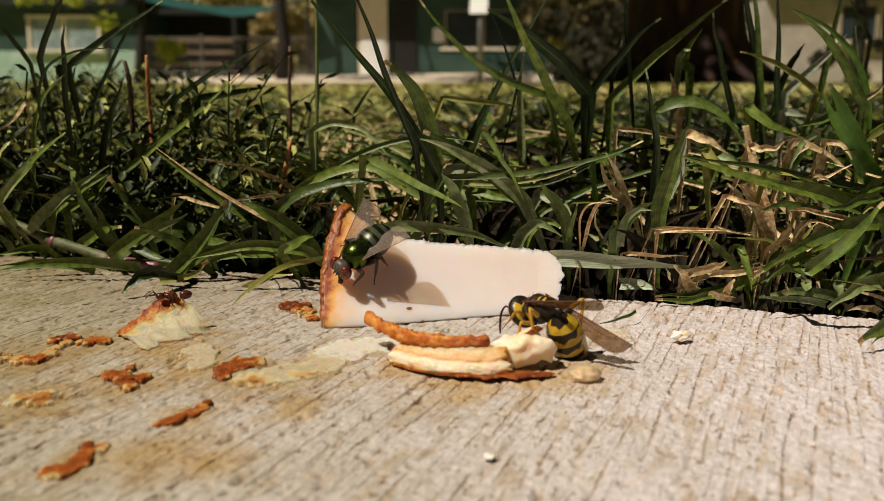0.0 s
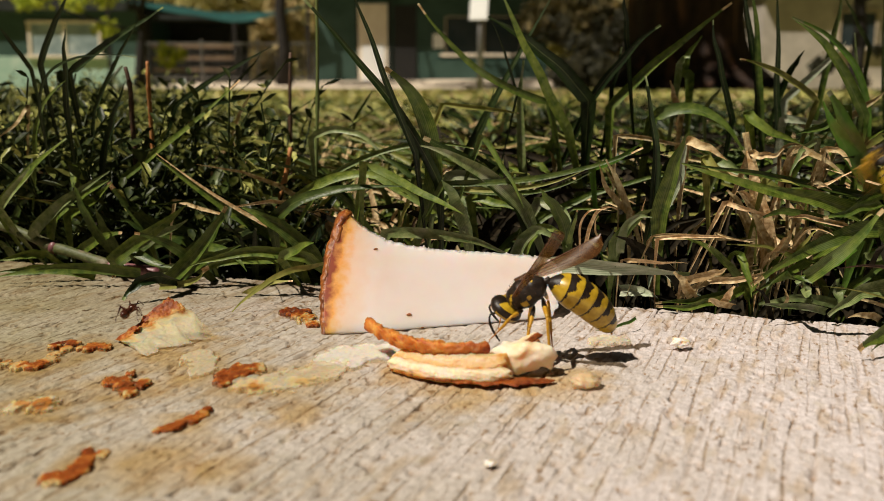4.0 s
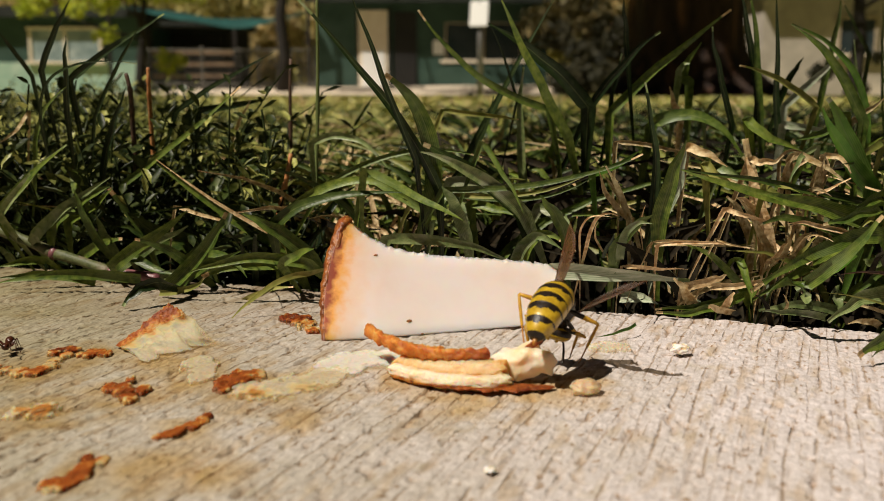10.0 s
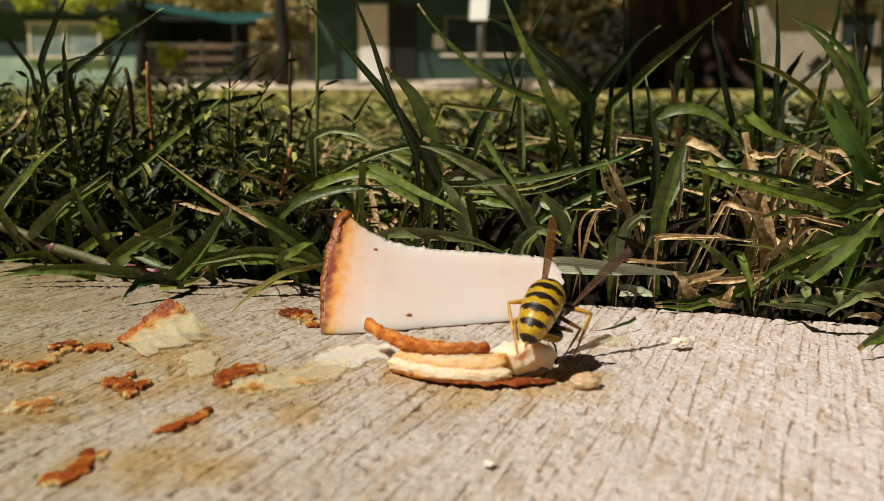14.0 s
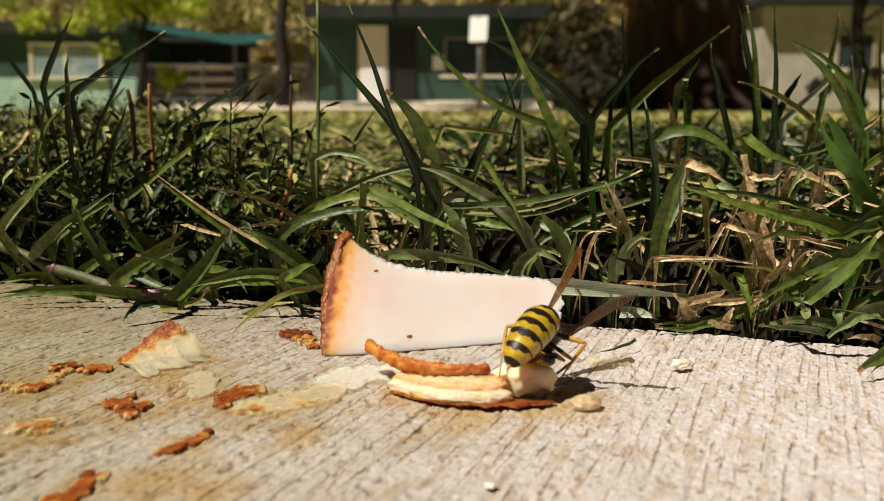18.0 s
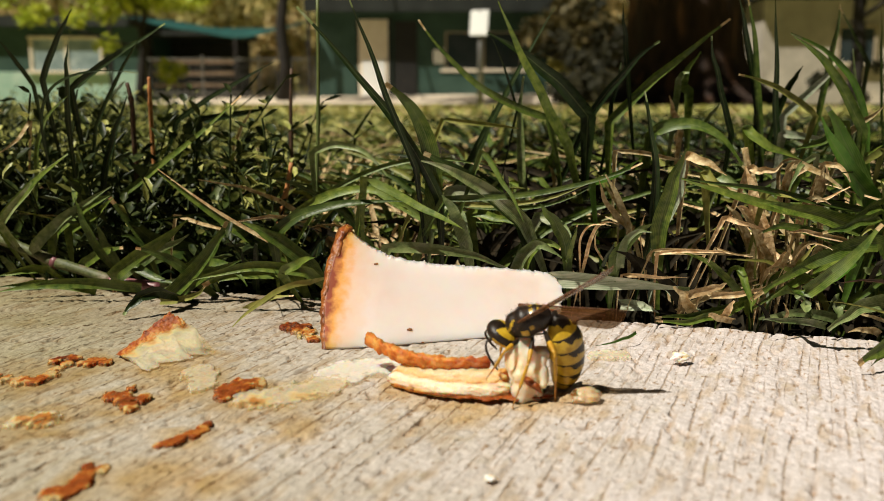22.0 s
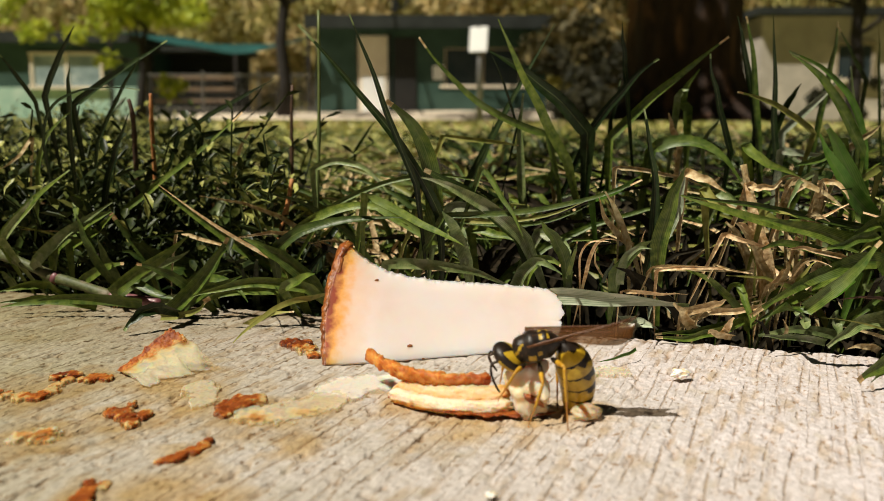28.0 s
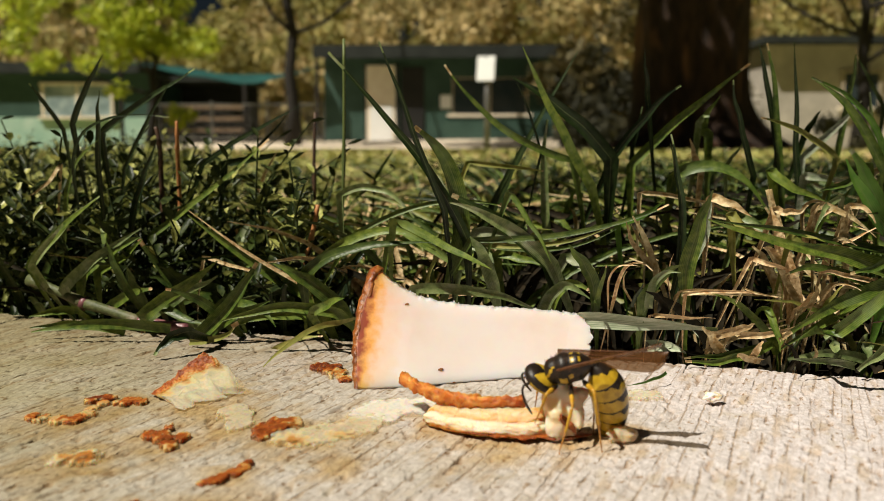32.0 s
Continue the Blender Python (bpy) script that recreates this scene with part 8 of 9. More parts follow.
def fly(label):
    f = thing("fly", label, "fly")
    lathe("thorax", 1.7, -1.4, lambda t: 1.45 * egg(t, 0.4, 0.45), [M["fly_green"]], f, "shiny metallic green", None, 26, 30)
    lathe("abdomen", -0.5, -4.2, lambda t: 1.66 * egg(t, 0.30, 0.5), [M["fly_dark"], M["fly_green"]], f, "dark grey-green", lambda t, a: int(0.3 < (t * 4) % 1 < 0.75 and abs(a) < 1.2), 30, 30, 1.0, 0.85)
    head = blob("head", (2.25, 0, -0.25), (0.75, 1.15, 1.05), M["fly_face"], f, "grey face with red eyes")
    for s in (1, -1):
        blob("eye", (2.35, s * 0.78, -0.1), (0.62, 0.55, 0.88), M["fly_eye"], head, "dark red eye")
        tube("antenna", [Vector((2.95, s * 0.16, 0.0)) * MM, Vector((3.15, s * 0.18, -0.35)) * MM], [0.0001, 0.00008], M["fly_dark"], head, sides=6)
        wing = wing_blade("wing", 5.2, 2.3, M["fly_wing"], M["vein"], f, s, ((0.02, 0.03, 0.95, 0.05), (0.3, 0.4, 0.85, 0.03), (0.6, 0.65, 0.7, 0.03)), "clear grey wing")
        wing.location = FLY_HINGE[s]
        f["wing_l" if s > 0 else "wing_r"] = wing.name
    tube("mouthpart", [Vector((2.6, 0, -0.95)) * MM, Vector((2.75, 0, -1.7)) * MM, Vector((2.75, 0, -2.1)) * MM], [0.00022, 0.00016, 0.0003], M["black"], head, "black sponging mouthpart", sides=9)
    rng = random.Random(3)
    bv, bf = [], []
    for i in range(46):
        a, t = rng.uniform(-1.4, 1.4), rng.uniform(-0.9, 1.3)
        r = 1.4 * math.sqrt(max(0.05, 1 - (t / 1.7) ** 2))
        p = Vector((t, math.sin(a) * r, math.cos(a) * r))
        q = p * 1.0 + Vector((-0.25, math.sin(a) * 0.35, math.cos(a) * 0.4))
        k = len(bv)
        bv += [(p + Vector((0.03, 0.02, 0))) * MM, (p - Vector((0.03, 0.02, 0))) * MM, (p + Vector((0, 0.03, 0.02))) * MM, q * MM]
        bf += [(k, k + 1, k + 3), (k + 1, k + 2, k + 3), (k + 2, k, k + 3)]
    tagged(piece("bristles", bv, bf, M["black"], f, "black bristles"), kind="stuff")
    for key, hip in FLY_HIPS.items():
        l1, l2 = FLY_LEGS[key[0]]
        fe, ti = leg_pieces(f, l1, l2, [M["black"], M["black"]], M["black"], M["black"], 0.26)
        f["femur_" + key], f["tibia_" + key] = fe.name, ti.name
    f.scale = (1.18, 1.18, 1.18)
    return f


ANT_HIPS = {"fl": (0.6, 0.2, -0.2), "fr": (0.6, -0.2, -0.2), "ml": (0.3, 0.2, -0.2), "mr": (0.3, -0.2, -0.2), "hl": (0.0, 0.2, -0.2), "hr": (0.0, -0.2, -0.2)}
ANT_LEGS = {"f": (0.9, 1.3), "m": (1.0, 1.4), "h": (1.1, 1.7)}
ANT_FEET = {"fl": (1.5, 1.0), "fr": (1.5, -1.0), "ml": (0.3, 1.5), "mr": (0.3, -1.5), "hl": (-1.0, 1.2), "hr": (-1.0, -1.2)}


def ant(label):
    a = thing("ant", label, "ant")
    lathe("thorax", 0.9, -0.6, lambda t: 0.36 * egg(t, 0.4, 0.5), [M["ant"]], a, "", None, 16, 16)
    lathe("abdomen", -0.75, -2.2, lambda t: 0.52 * egg(t, 0.4, 0.5), [M["ant"]], a, "glossy dark abdomen", None, 18, 18)
    head = blob("head", (1.35, 0, 0.05), (0.5, 0.45, 0.4), M["ant"], a)
    for s in (1, -1):
        tube("antenna", [Vector(p) * MM for p in ((1.7, s * 0.2, 0.15), (2.1, s * 0.5, 0.7), (2.7, s * 0.7, 0.3), (3.0, s * 0.8, 0.0))], [0.00007, 0.00006, 0.00006, 0.00005], M["ant"], head, sides=6)
    for key, hip in ANT_HIPS.items():
        l1, l2 = ANT_LEGS[key[0]]
        fe, ti = leg_pieces(a, l1, l2, [M["ant"], M["ant"]], M["ant"], M["ant"], 0.09)
        a["femur_" + key], a["tibia_" + key] = fe.name, ti.name
    return a


feeding_wasp = wasp("yellow and black banded wasp tearing at the food strip")
flying_wasp = wasp("yellow and black banded wasp hovering over the slab")
flying_wasp.scale = (0.85, 0.85, 0.85)
green_fly = fly("metallic green bottle fly with red eyes and grey wings")
brown_ant = ant("small glossy dark brown ant on the slab")

# the white soft end of the strip, which the wasp tears off and holds up
def torn_chunk():
    lumps = (((0.0, 0.0, -2.0), 2.3, 1.7, 1.9), ((-2.0, 0.6, -0.8), 1.7, 1.2, 1.1), ((1.9, -0.6, -2.0), 1.6, 1.2, 1.3), ((-0.7, 0.9, 0.2), 1.3, 0.9, 1.2), ((2.6, 0.3, -0.4), 1.1, 0.9, 0.7), ((0.9, -0.3, 0.3), 1.4, 1.0, 0.9))
    obs = [lump("food_chunk", p[0], p[1], p[2], sx, sy, sz, 25 * k, M["chunk"], 31.3 + 2.7 * k, "white soft chunk torn from the food strip", "food", 0.25) for k, (p, sx, sy, sz) in enumerate(lumps)]
    chunk = soft_joined(obs, 26, 0.00028, 0.0010)
    lump("crust_fleck", 1.0, -1.75, -0.6, 1.3, 0.3, 0.35, 0, M["crust"], 6.1, "", parent=chunk, tilt=(20, -35), detail=3)
    return chunk


food_chunk = torn_chunk()
CHUNK_REST = pose(7.9 * MM, 91.0 * MM, 1.75 * MM, -70, 0, 8)
CHUNK_UP = pose(6.6 * MM, 90.2 * MM, 4.9 * MM, 10, 40, 20)
CHUNK_HELD = pose(8.0 * MM, 87.6 * MM, 2.9 * MM, 0, 68, -10)


def motions():
    a = Rig(feeding_wasp, WASP_HIPS, WASP_LEGS, WASP_FEET)
    a.step(0, 10.20, 94.65, 4.93, 128.1, -10.3, -7.3, front=2.6)
    a.pose_at(0, 106, -53, 20, -2, -0, 23, -37)
    a.step(0.5, 9.68, 94.58, 5.09, 136.8, -13.8, -8.1, front=2.6)
    a.pose_at(0.5, 100, -43, 20, 5, 5, 24, -24)
    a.step(1, 10.18, 94.71, 5.03, 136.6, -14.8, -13.1, front=2.6)
    a.pose_at(1, 98, -50, 20, 4, 2, 22, -25)
    a.step(1.5, 10.52, 94.56, 5.58, 137.3, -15.4, -15.9, front=2.6)
    a.pose_at(1.5, 94, -46, 20, 6, 2, 19, -27)
    a.step(2, 10.02, 94.52, 6.44, 149.2, -21.0, -17.1, front=2.6)
    a.pose_at(2, 78, -36, 20, 8, 11, 12, -27)
    a.step(2.5, 9.87, 94.21, 6.94, 155.1, -21.0, -19.9, front=2.6)
    a.pose_at(2.5, 67, -24, 20, 11, 14, 9, -21)
    a.step(3, 10.05, 94.35, 6.94, 159.3, -23.5, -22.0, front=2.6)
    a.pose_at(3, 60, -16, 20, 14, 17, 6, -21)
    a.step(3.5, 8.59, 94.84, 7.35, 167.1, -35.5, -26.4, front=2.6)
    a.pose_at(3.5, 45, -5, 20, 23, 32, 12, -17)
    a.step(5.5, 9.63, 95.22, 6.74, 133.3, -27.9, -0.9, front=2.6)
    a.pose_at(5.5, 106, -26, 20, -11, 7, 35, -17)
    a.step(6, 9.81, 94.85, 5.78, 129.8, -22.8, 3.0, front=2.6)
    a.pose_at(6, 110, -4, 20, -17, 13, 38, -18)
    a.step(6.5, 10.60, 94.79, 5.76, 126.1, -20.2, 6.7, front=2.6)
    a.pose_at(6.5, 110, 8, 20, -17, 17, 41, -18)
    a.step(7, 9.92, 94.99, 6.06, 124.2, -20.6, 7.6, front=2.6)
    a.pose_at(7, 108, 20, 20, -18, 17, 43, -18)
    a.step(7.5, 12.86, 95.20, 5.69, 94.8, -62.3, 25.9, front=2.8, feet={"hr": (15.0, 94.8, 0.1), "mr": (14.3, 96.4, 0.1), "hl": (8.9, 89.8, 2.6)}, rise=0.15)
    a.pose_at(7.5, 58, -9, 35, -3, 5, 40, -15)
    a.step(8, 13.44, 95.20, 6.48, 94.7, -61.4, 25.0, front=2.8, feet={"hr": (16.3, 98.0, 0.1), "mr": (15.6, 99.7, 0.1), "hl": (10.0, 93.0, 2.6)}, rise=0.15)
    a.pose_at(8, 56, -9, 35, 2, 1, 37, -20)
    a.step(8.5, 13.09, 95.17, 6.01, 95.8, -62.0, 27.8, front=2.8, feet={"hr": (15.3, 95.7, 0.1), "mr": (14.6, 97.4, 0.1), "hl": (9.1, 90.8, 2.6)}, rise=0.15)
    a.pose_at(8.5, 59, -10, 35, -5, 9, 42, -13)
    a.step(9, 12.94, 95.13, 6.15, 96.7, -60.2, 29.5, front=2.8, feet={"hr": (15.1, 96.9, 0.1), "mr": (14.4, 98.7, 0.1), "hl": (8.9, 92.0, 2.6)}, rise=0.15)
    a.pose_at(9, 56, -12, 35, -8, 7, 43, -12)
    a.step(9.5, 12.61, 95.19, 6.08, 97.2, -61.1, 30.3, front=2.8, feet={"hr": (14.6, 95.7, 0.1), "mr": (13.8, 97.4, 0.1), "hl": (8.4, 90.8, 2.6)}, rise=0.15)
    a.pose_at(9.5, 59, -13, 35, -5, 4, 39, -9)
    a.step(10, 12.27, 95.19, 6.18, 98.0, -60.4, 30.1, front=2.8, feet={"hr": (14.5, 96.7, 0.1), "mr": (13.7, 98.4, 0.1), "hl": (8.3, 91.8, 2.6)}, rise=0.15)
    a.pose_at(10, 57, -14, 35, -2, 4, 37, -10)
    a.step(10.5, 12.80, 95.10, 5.53, 99.1, -58.6, 34.1, front=2.8, feet={"hr": (14.3, 94.9, 0.1), "mr": (13.6, 96.6, 0.1), "hl": (8.2, 90.0, 2.6)}, rise=0.15)
    a.pose_at(10.5, 55, -14, 35, -10, 11, 41, -9)
    a.step(11, 12.75, 95.16, 4.99, 99.0, -59.4, 33.5, front=2.8, feet={"hr": (14.2, 93.7, 0.1), "mr": (13.5, 95.3, 0.1), "hl": (8.2, 88.8, 2.6)}, rise=0.15)
    a.pose_at(11, 54, -13, 35, -9, 11, 39, -5)
    a.step(11.5, 12.36, 95.08, 5.08, 98.6, -60.7, 34.8, front=2.8, feet={"hr": (13.5, 93.6, 0.1), "mr": (12.8, 95.3, 0.1), "hl": (7.6, 88.7, 2.6)}, rise=0.15)
    a.pose_at(11.5, 57, -10, 35, -3, 16, 40, -5)
    a.step(12, 11.61, 95.12, 5.38, 98.8, -66.3, 31.5, front=2.8, feet={"hr": (13.3, 93.7, 0.1), "mr": (12.6, 95.3, 0.1), "hl": (7.4, 88.8, 2.6)}, rise=0.15)
    a.pose_at(12, 63, -5, 35, -2, 25, 37, 1)
    a.step(12.5, 11.33, 95.01, 5.52, 98.9, -70.7, 30.7, front=2.8, feet={"hr": (13.0, 92.3, 0.1), "mr": (12.3, 93.9, 0.1), "hl": (7.1, 87.4, 2.6)}, rise=0.15)
    a.pose_at(12.5, 72, -1, 35, 9, 35, 35, 12)
    a.step(13, 11.10, 94.87, 5.43, 100.0, -73.8, 28.9, front=2.8, feet={"hr": (13.0, 91.4, 0.1), "mr": (12.3, 92.9, 0.1), "hl": (7.2, 86.5, 2.6)}, rise=0.15)
    a.pose_at(13, 75, 3, 35, 9, 37, 38, 39)
    a.step(13.5, 11.46, 94.96, 5.51, 99.9, -73.0, 32.5, front=2.8, feet={"hr": (12.9, 92.5, 0.1), "mr": (12.2, 94.0, 0.1), "hl": (7.0, 87.6, 2.6)}, rise=0.15)
    a.pose_at(13.5, 74, 3, 35, 5, 44, 46, 39)
    a.step(14, 11.20, 94.83, 5.80, 100.6, -73.9, 30.5, front=2.8, feet={"hr": (13.2, 93.7, 0.1), "mr": (12.5, 95.3, 0.1), "hl": (7.3, 88.8, 2.6)}, rise=0.15)
    a.pose_at(14, 74, 4, 35, 11, 43, 45, 45)
    a.step(14.5, 11.54, 94.95, 5.08, 100.7, -71.9, 35.0, front=2.8, feet={"hr": (12.8, 92.4, 0.1), "mr": (12.0, 94.0, 0.1), "hl": (6.9, 87.5, 2.6)}, rise=0.15)
    a.pose_at(14.5, 70, 3, 35, 5, 47, 53, 41)
    a.step(16.5, 11.44, 94.86, 5.34, 107.0, -60.8, 47.2, front=2.8, feet={"hr": (12.0, 93.0, 0.1), "mr": (11.2, 94.6, 0.1), "hl": (6.1, 88.1, 2.6)}, rise=0.15)
    a.pose_at(16.5, 65, -8, 35, 3, 57, 37, 7)
    a.step(17, 11.12, 94.89, 4.93, 106.5, -61.0, 46.6, front=2.8, feet={"hr": (11.5, 91.8, 0.1), "mr": (10.7, 93.4, 0.1), "hl": (5.7, 87.0, 2.6)}, rise=0.15)
    a.pose_at(17, 64, -7, 35, 5, 53, 29, 8)
    a.step(17.5, 10.49, 94.81, 5.42, 106.9, -61.4, 46.0, front=2.8, feet={"hr": (11.1, 93.4, 0.1), "mr": (10.4, 95.0, 0.1), "hl": (5.3, 88.5, 2.6)}, rise=0.15)
    a.pose_at(17.5, 64, -7, 35, 10, 51, 31, 8)
    a.step(18, 10.83, 94.71, 5.44, 107.0, -61.8, 46.7, front=2.8, feet={"hr": (11.4, 93.1, 0.1), "mr": (10.6, 94.7, 0.1), "hl": (5.5, 88.2, 2.6)}, rise=0.15)
    a.pose_at(18, 66, -5, 35, 6, 55, 34, 4)
    a.step(18.5, 10.71, 94.67, 5.36, 106.8, -62.8, 47.0, front=2.8, feet={"hr": (10.9, 91.5, 0.1), "mr": (10.2, 93.0, 0.1), "hl": (5.2, 86.6, 2.6)}, rise=0.15)
    a.pose_at(18.5, 70, -4, 35, 9, 51, 31, 7)
    a.step(19, 10.59, 94.69, 5.32, 107.8, -65.5, 46.3, front=2.8, feet={"hr": (11.1, 91.8, 0.1), "mr": (10.4, 93.4, 0.1), "hl": (5.3, 86.9, 2.6)}, rise=0.15)
    a.pose_at(19, 71, -2, 35, 12, 58, 37, 8)
    a.step(19.5, 9.94, 88.38, 7.50, 130.7, -8.5, -20.4, front=2.2, feet={"hl": (12.8, 82.9, 0.1)})
    a.pose_at(19.5, 74, -24, 38, 25, 24, 12, -32)
    a.step(20, 9.72, 88.27, 7.77, 147.0, -11.2, -13.1, front=2.2, feet={"hl": (10.9, 84.3, 0.1)})
    a.pose_at(20, 84, -19, 38, 4, 19, 9, -23)
    a.step(20.5, 9.41, 88.31, 7.54, 155.2, -18.7, -19.7, front=2.2, feet={"hl": (11.6, 87.8, 0.1)})
    a.pose_at(20.5, 89, -29, 38, -3, 18, 6, -24)
    a.step(21, 8.14, 87.89, 7.97, 161.9, -19.3, -18.0, front=2.2, feet={"hl": (10.5, 87.2, 0.1)})
    a.pose_at(21, 84, -24, 38, -4, 12, -0, -21)
    a.step(21.5, 8.66, 87.66, 7.37, 166.7, -19.0, -19.7, front=2.2, feet={"hl": (10.3, 86.2, 0.1)})
    a.pose_at(21.5, 86, -24, 38, -2, 14, -4, -18)
    a.step(22, 8.24, 87.60, 7.60, 171.1, -20.0, -21.0, front=2.2, feet={"hl": (10.7, 86.6, 0.1)})
    a.pose_at(22, 79, -22, 38, -2, 13, -9, -19)
    a.step(22.5, 8.78, 87.37, 7.68, 175.4, -20.2, -23.2, front=2.2, feet={"hl": (11.5, 87.3, 0.1)})
    a.pose_at(22.5, 76, -20, 38, 1, 11, -12, -16)
    a.step(23, 8.74, 87.18, 7.40, 173.8, -19.7, -23.7, front=2.2, feet={"hl": (10.9, 86.4, 0.1)})
    a.pose_at(23, 79, -19, 38, 2, 9, -11, -17)
    a.step(23.5, 8.56, 87.21, 7.01, 167.4, -19.7, -22.0, front=2.2, feet={"hl": (11.0, 84.1, 0.1)})
    a.pose_at(23.5, 78, -15, 38, 5, 15, -8, -17)
    a.step(24, 8.40, 87.30, 6.97, 172.2, -19.3, -19.4, front=2.2, feet={"hl": (11.2, 83.3, 0.1)})
    a.pose_at(24, 73, -13, 38, 3, 8, -6, -16)
    a.step(24.5, 8.59, 87.64, 7.09, 169.3, -20.9, -20.9, front=2.2, feet={"hl": (14.7, 86.0, 0.1)})
    a.pose_at(24.5, 54, -11, 38, 5, 4, -6, -18)
    a.step(25, 8.97, 86.99, 6.72, 167.7, -14.6, -19.9, front=2.2, feet={"hl": (10.0, 82.1, 0.1)})
    a.pose_at(25, 82, -14, 38, -0, 7, -2, -13)
    a.step(25.5, 8.66, 87.27, 7.06, 163.9, -15.4, -20.3, front=2.2, feet={"hl": (10.8, 82.9, 0.1)})
    a.pose_at(25.5, 77, -13, 38, 3, 6, -2, -16)
    a.step(27.5, 8.73, 86.46, 7.34, 174.4, -12.7, -19.3, front=2.2, feet={"hl": (11.4, 82.5, 0.1)})
    a.pose_at(27.5, 67, -10, 38, 5, 5, -11, -12)
    a.step(28, 8.78, 86.41, 7.05, 176.4, -14.0, -22.1, front=2.2, feet={"hl": (11.4, 82.8, 0.1)})
    a.pose_at(28, 68, -10, 38, 4, 6, -9, -7)
    a.step(28.5, 8.83, 86.70, 7.29, 177.3, -12.8, -23.3, front=2.2, feet={"hl": (9.7, 84.2, 0.1)})
    a.pose_at(28.5, 79, -11, 38, 5, 7, -10, -10)
    a.step(29, 9.12, 86.76, 7.36, 170.8, -13.5, -21.1, front=2.2, feet={"hl": (12.2, 83.3, 0.1)})
    a.pose_at(29, 66, -9, 38, 8, 6, -6, -11)
    a.step(29.5, 8.76, 87.18, 7.15, 171.5, -14.2, -26.1, front=2.2, feet={"hl": (10.4, 84.9, 0.1)})
    a.pose_at(29.5, 77, -10, 38, 9, 14, -4, -11)
    a.step(30, 8.87, 86.79, 7.65, 171.9, -10.9, -26.1, front=2.2, feet={"hl": (12.5, 85.5, 0.1)})
    a.pose_at(30, 62, -5, 38, 6, 11, -5, -8)
    a.step(30.5, 8.89, 86.79, 7.15, 170.4, -14.8, -24.6, front=2.2, feet={"hl": (13.0, 84.2, 0.1)})
    a.pose_at(30.5, 61, -4, 38, 8, 12, -3, -9)
    a.step(31, 8.70, 86.77, 6.54, 168.0, -15.7, -27.5, front=2.2, feet={"hl": (12.3, 83.0, 0.1)})
    a.pose_at(31, 65, -3, 38, 14, 16, -5, -13)
    a.step(31.5, 8.66, 86.50, 7.05, 171.4, -17.6, -27.4, front=2.2, feet={"hl": (13.1, 85.4, 0.1)})
    a.pose_at(31.5, 62, -2, 38, 13, 16, -3, -12)
    a.step(32, 8.33, 86.07, 7.15, 170.4, -14.4, -24.9, front=2.2, feet={"hl": (11.1, 83.0, 0.1)})
    a.pose_at(32, 69, -2, 38, 13, 12, -5, -13)
    a.key()
    b = Rig(flying_wasp, WASP_HIPS, WASP_LEGS, WASP_FEET)
    for t in (0, 1.2, 2.1):
        b.step(t, -150, -320, 3.4, 40, 0, 0, floor=-0.6)
        b.pose_at(t, 30, 0, 10, 20, 10, 20, 10)
    b.step(2.4, -13.0, 80.1, 37.2, 300, 0, 0, lift=3.2)
    b.pose_at(2.4, 17.5, 0, 10, 70, -12, 70, -12)
    b.step(2.5, 5.8, 84.1, 21.8, 270, 0, 0, lift=3.2)
    b.pose_at(2.5, 10.0, 0, 10, 70, 35, 70, 35)
    b.step(2.6, 45.3, 98.1, 18.4, 200, 0, 0, lift=3.2)
    b.pose_at(2.6, 10.0, 0, 10, 70, -12, 70, -12)
    b.step(2.7, 38.0, 102.1, 28.6, 120, 5, 0, lift=3.2)
    b.pose_at(2.7, 20.0, 0, 10, 70, 35, 70, 35)
    b.step(2.8, 33.1, 92.0, 19.4, 185, 0, 0, lift=3.2)
    b.pose_at(2.8, 12.5, 0, 10, 70, -12, 70, -12)
    b.step(2.9, 7.8, 82.0, 18.2, 260, 0, 0, lift=3.2)
    b.pose_at(2.9, 10.0, 0, 10, 70, 35, 70, 35)
    b.step(3, 27.8, 86.0, 19.0, 160, 2, 0, lift=3.2)
    b.pose_at(3, 6.0, 0, 10, 70, -12, 70, -12)
    b.step(3.1, 23.9, 88.0, 7.7, 150, -5, 0, lift=3.2)
    b.pose_at(3.1, 10.0, 0, 10, 70, 35, 70, 35)
    b.step(3.2, 24.2, 90.0, 8.6, 172, 0, 0, lift=3.2)
    b.pose_at(3.2, 12.5, 0, 10, 70, -12, 70, -12)
    b.step(3.3, 46.7, 104.0, 11.7, 190, 0, 0, lift=3.2)
    b.pose_at(3.3, 10.0, 0, 10, 70, 35, 70, 35)
    b.step(3.4, 36.0, 98.0, 15.1, 175, 0, 0, lift=3.2)
    b.pose_at(3.4, 12.5, 0, 10, 70, -12, 70, -12)
    b.step(3.5, 29.3, 98.0, 5.2, 178, -2, 0, lift=3.2)
    b.pose_at(3.5, 12.5, 0, 10, 70, 35, 70, 35)
    b.step(3.7, 38.3, 100.0, 11.6, 170, 5, 0, lift=3.2)
    b.pose_at(3.7, 12.5, 0, 10, 70, 35, 70, 35)
    b.step(4.1, 71.4, 120.0, 28.3, 60, 10, 0, lift=3.2)
    b.pose_at(4.1, 12.5, 0, 10, 70, 35, 70, 35)
    b.step(4.6, 260, 40, 120, 20, 5, 0, lift=3.2)
    b.pose_at(4.6, 30, 0, 10, 70, 20, 70, 20)
    for t in (5.6, 20, 32):
        b.step(t, 420, -350, 3.4, -30, 0, 0, floor=-0.6)
        b.pose_at(t, 30, 0, 10, 20, 10, 20, 10)
    b.key()
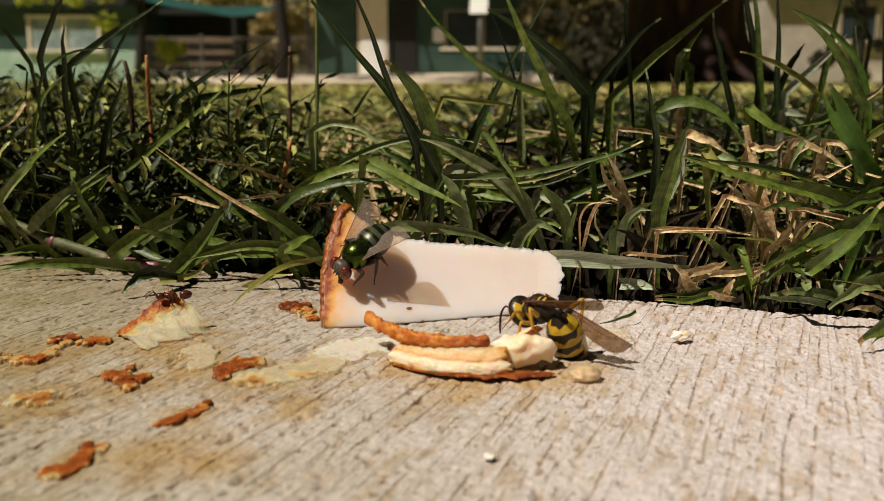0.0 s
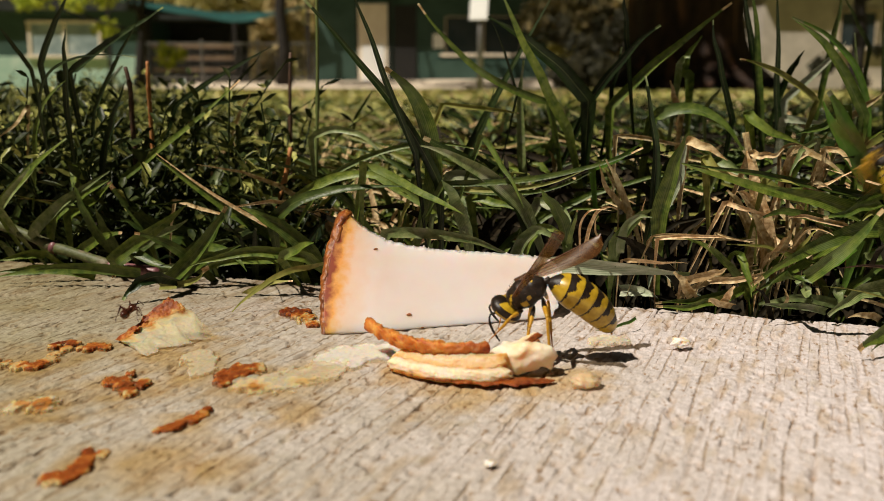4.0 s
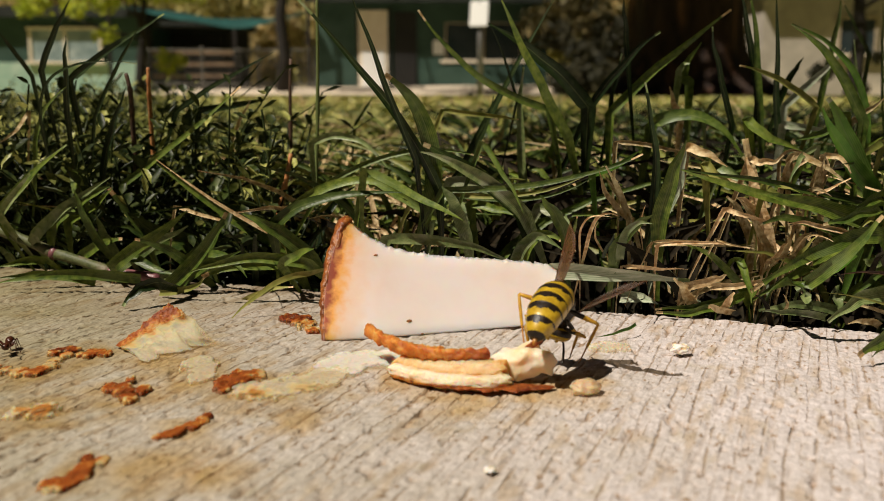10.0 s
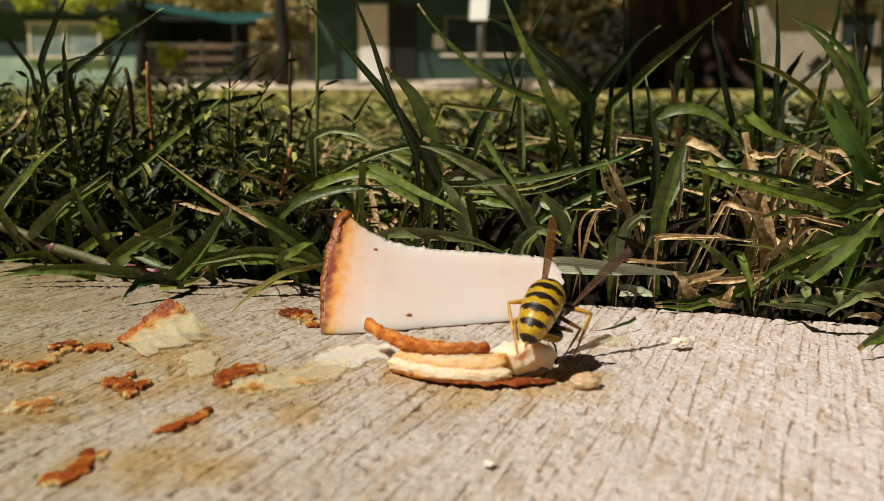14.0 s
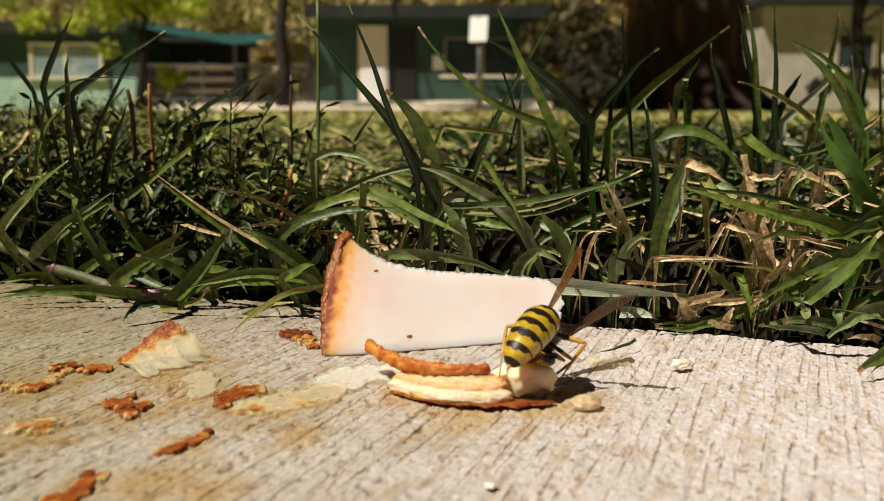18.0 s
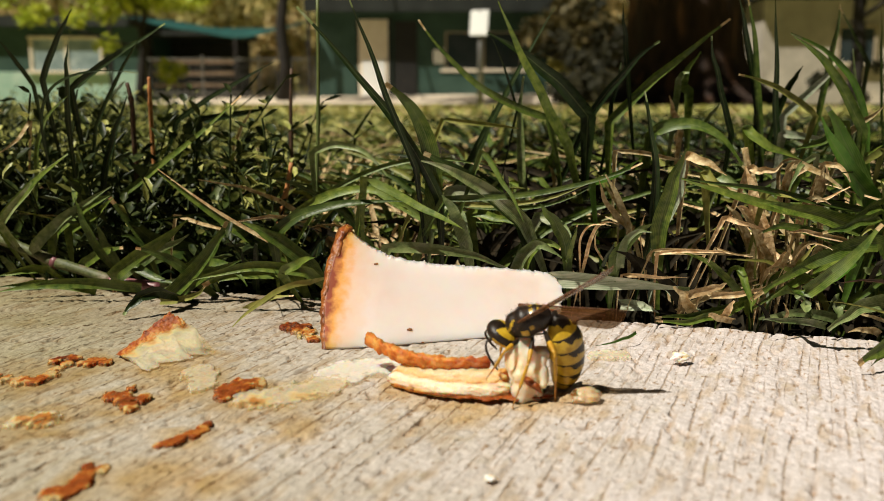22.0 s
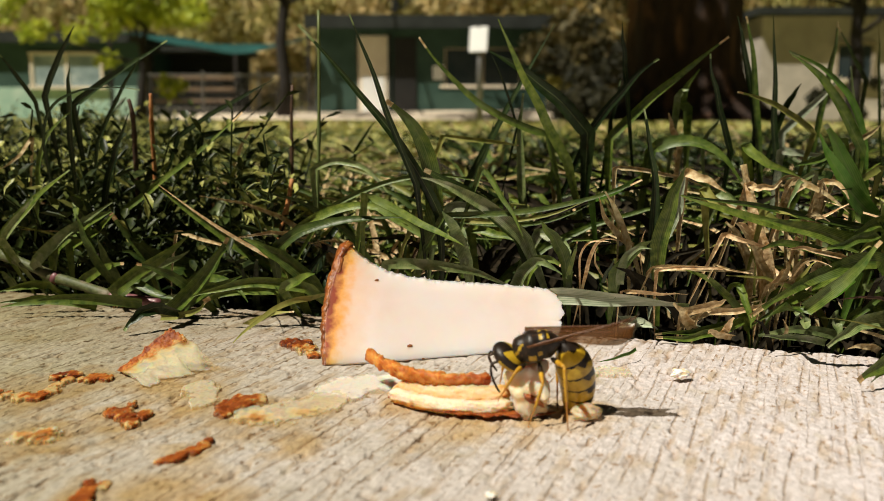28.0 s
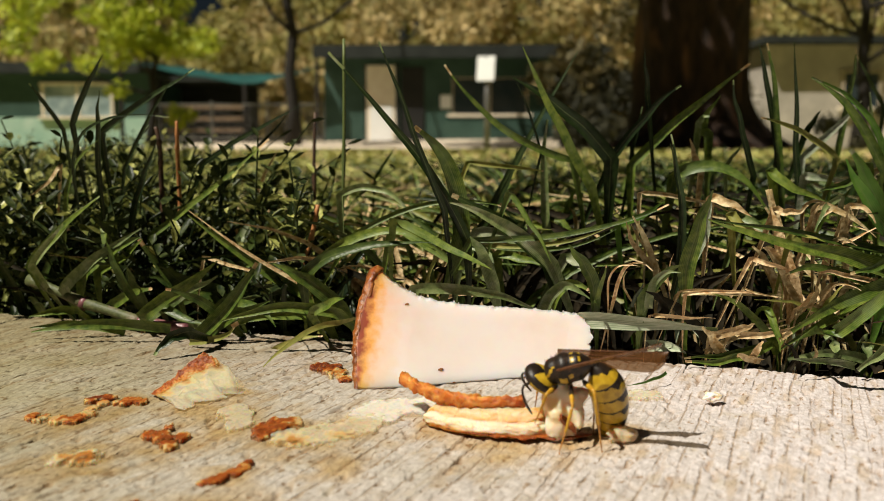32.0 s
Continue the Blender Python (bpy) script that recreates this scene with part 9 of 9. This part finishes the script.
    f = Rig(green_fly, FLY_HIPS, FLY_LEGS, FLY_FEET)
    for t, x, z, hx, hy, hz in ((0, -9.5, 8.6, -0.72, -0.45, -0.52), (0.4, -9.7, 8.4, -0.70, -0.45, -0.55), (0.8, -9.9, 7.4, -0.40, -0.65, -0.62), (1.0, -9.5, 7.2, -0.15, -0.75, -0.62),
                                (1.2, -7.2, 6.8, -0.10, -0.75, -0.62), (1.4, -7.4, 6.6, -0.05, -0.75, -0.62), (1.6, -8.6, 5.6, -0.03, -0.8, -0.55)):
        f.cling(t, over_slice(x, 106.5, z, 2.1), (hx, hy, hz), Vector((-0.1, 0, 0.5)) + slice_plane()[1])
        f.wings(t, 24, 14, 24, 14, 12)
    f.step(1.7, -9.0, 101.7, 4.8, 270, -12, 0, lift=2.0)
    f.wings(1.7, 22, 14, 22, 14, 12)
    f.step(1.8, -13.5, 97.2, 3.9, 280, 0, 0, lift=2.0)
    f.wings(1.8, 34, 14, 34, 14, 12)
    f.step(1.9, -16.8, 92.2, 2.9, 272, -5, 0, floor=0.0)
    f.wings(1.9, 34, 14, 34, 14, 12)
    f.step(2, -18.4, 91.2, 2.9, 268, -8, 0, floor=0.0)
    f.wings(2, 34, 14, 34, 14, 12)
    f.step(2.1, -17.5, 87.1, 2.9, 250, -5, 0, floor=0.0)
    f.wings(2.1, 34, 14, 34, 14, 12)
    f.step(2.2, -17.4, 86.1, 2.9, 246, -5, 0, floor=0.0)
    f.wings(2.2, 34, 14, 34, 14, 12)
    f.step(2.3, -16.2, 82.1, 2.9, 290, -8, 0, floor=0.0)
    f.wings(2.3, 34, 14, 34, 14, 12)
    f.step(2.4, -16.6, 82.1, 2.9, 288, -8, 0, floor=0.0)
    f.wings(2.4, 34, 14, 34, 14, 12)
    for t, x, y, z in ((2.5, -75, 60, 45), (2.7, -200, 0, 120)):
        f.step(t, x, y, z, 200, 10, 0, lift=2.0)
        f.wings(t, 60, 20, 60, 20, 12)
    for t in (3.4, 32):
        f.step(t, -260, -160, 2.4, 200, 0, 0, floor=-0.6)
        f.wings(t, 30, 14, 30, 14, 12)
    f.key()
    n = Rig(brown_ant, ANT_HIPS, ANT_LEGS, ANT_FEET)
    n.step(0, -30.6, 105.1, 4.0, 200, 0, 0, floor=3.2, stay=0.4)
    n.step(1, -30.0, 104.3, 3.0, 250, 0, 0, floor=2.2, stay=0.4)
    n.step(2, -29.7, 104.2, 3.3, 300, 0, 0, floor=2.5, stay=0.4)
    n.step(3, -32.1, 105.0, 3.7, 10, 0, 0, floor=3.0, stay=0.4)
    n.step(3.5, -32.6, 104.0, 3.8, 100, 0, 0, floor=3.1, stay=0.4)
    n.step(5.5, -46.1, 102.4, 0.8, 20, 0, 0, floor=0.0, stay=0.4)
    n.step(6, -46.8, 100.5, 0.8, 5, 0, 0, floor=0.0, stay=0.4)
    n.step(7, -46.8, 100.4, 0.8, 0, 0, 0, floor=0.0, stay=0.4)
    n.step(8, -47.9, 100.9, 0.8, -10, 0, 0, floor=0.0, stay=0.4)
    n.step(9, -48.0, 100.8, 0.8, -60, 0, 0, floor=0.0, stay=0.4)
    n.step(10, -47.8, 101.2, 0.8, -75, 0, 0, floor=0.0, stay=0.4)
    n.step(11, -47.4, 100.1, 0.8, -75, 0, 0, floor=0.0, stay=0.4)
    n.step(12, -47.7, 100.4, 0.8, -75, 0, 0, floor=0.0, stay=0.4)
    n.step(13, -47.7, 99.5, 0.8, -10, 0, 0, floor=0.0, stay=0.4)
    n.step(14, -51.7, 101.8, 0.8, 170, 0, 0, floor=0.0, stay=0.4)
    n.step(14.4, -56.8, 102.5, 0.8, 180, 0, 0, floor=0.0, stay=0.4)
    n.step(32, -112, 111, 0.75, 180, 0, 0, stay=0.4)
    n.key()
    # the torn-off white chunk turns in the wasp's jaws
    walk(food_chunk, [(0, CHUNK_REST), (19.0, CHUNK_REST), (19.5, CHUNK_UP), (20.5, CHUNK_UP @ pose(0, 0, 0, 8, 12, 10)), (21.5, CHUNK_HELD), (24.0, CHUNK_HELD @ pose(0, 0, 0, -6, 10, 8)), (27.5, CHUNK_HELD @ pose(0, 0, 0, 4, -8, 4)),
                      (30.0, CHUNK_HELD @ pose(0, 0, 0, -8, 6, -6)), (32.0, CHUNK_HELD @ pose(0, 0, 0, 0, 10, 0))])


motions()
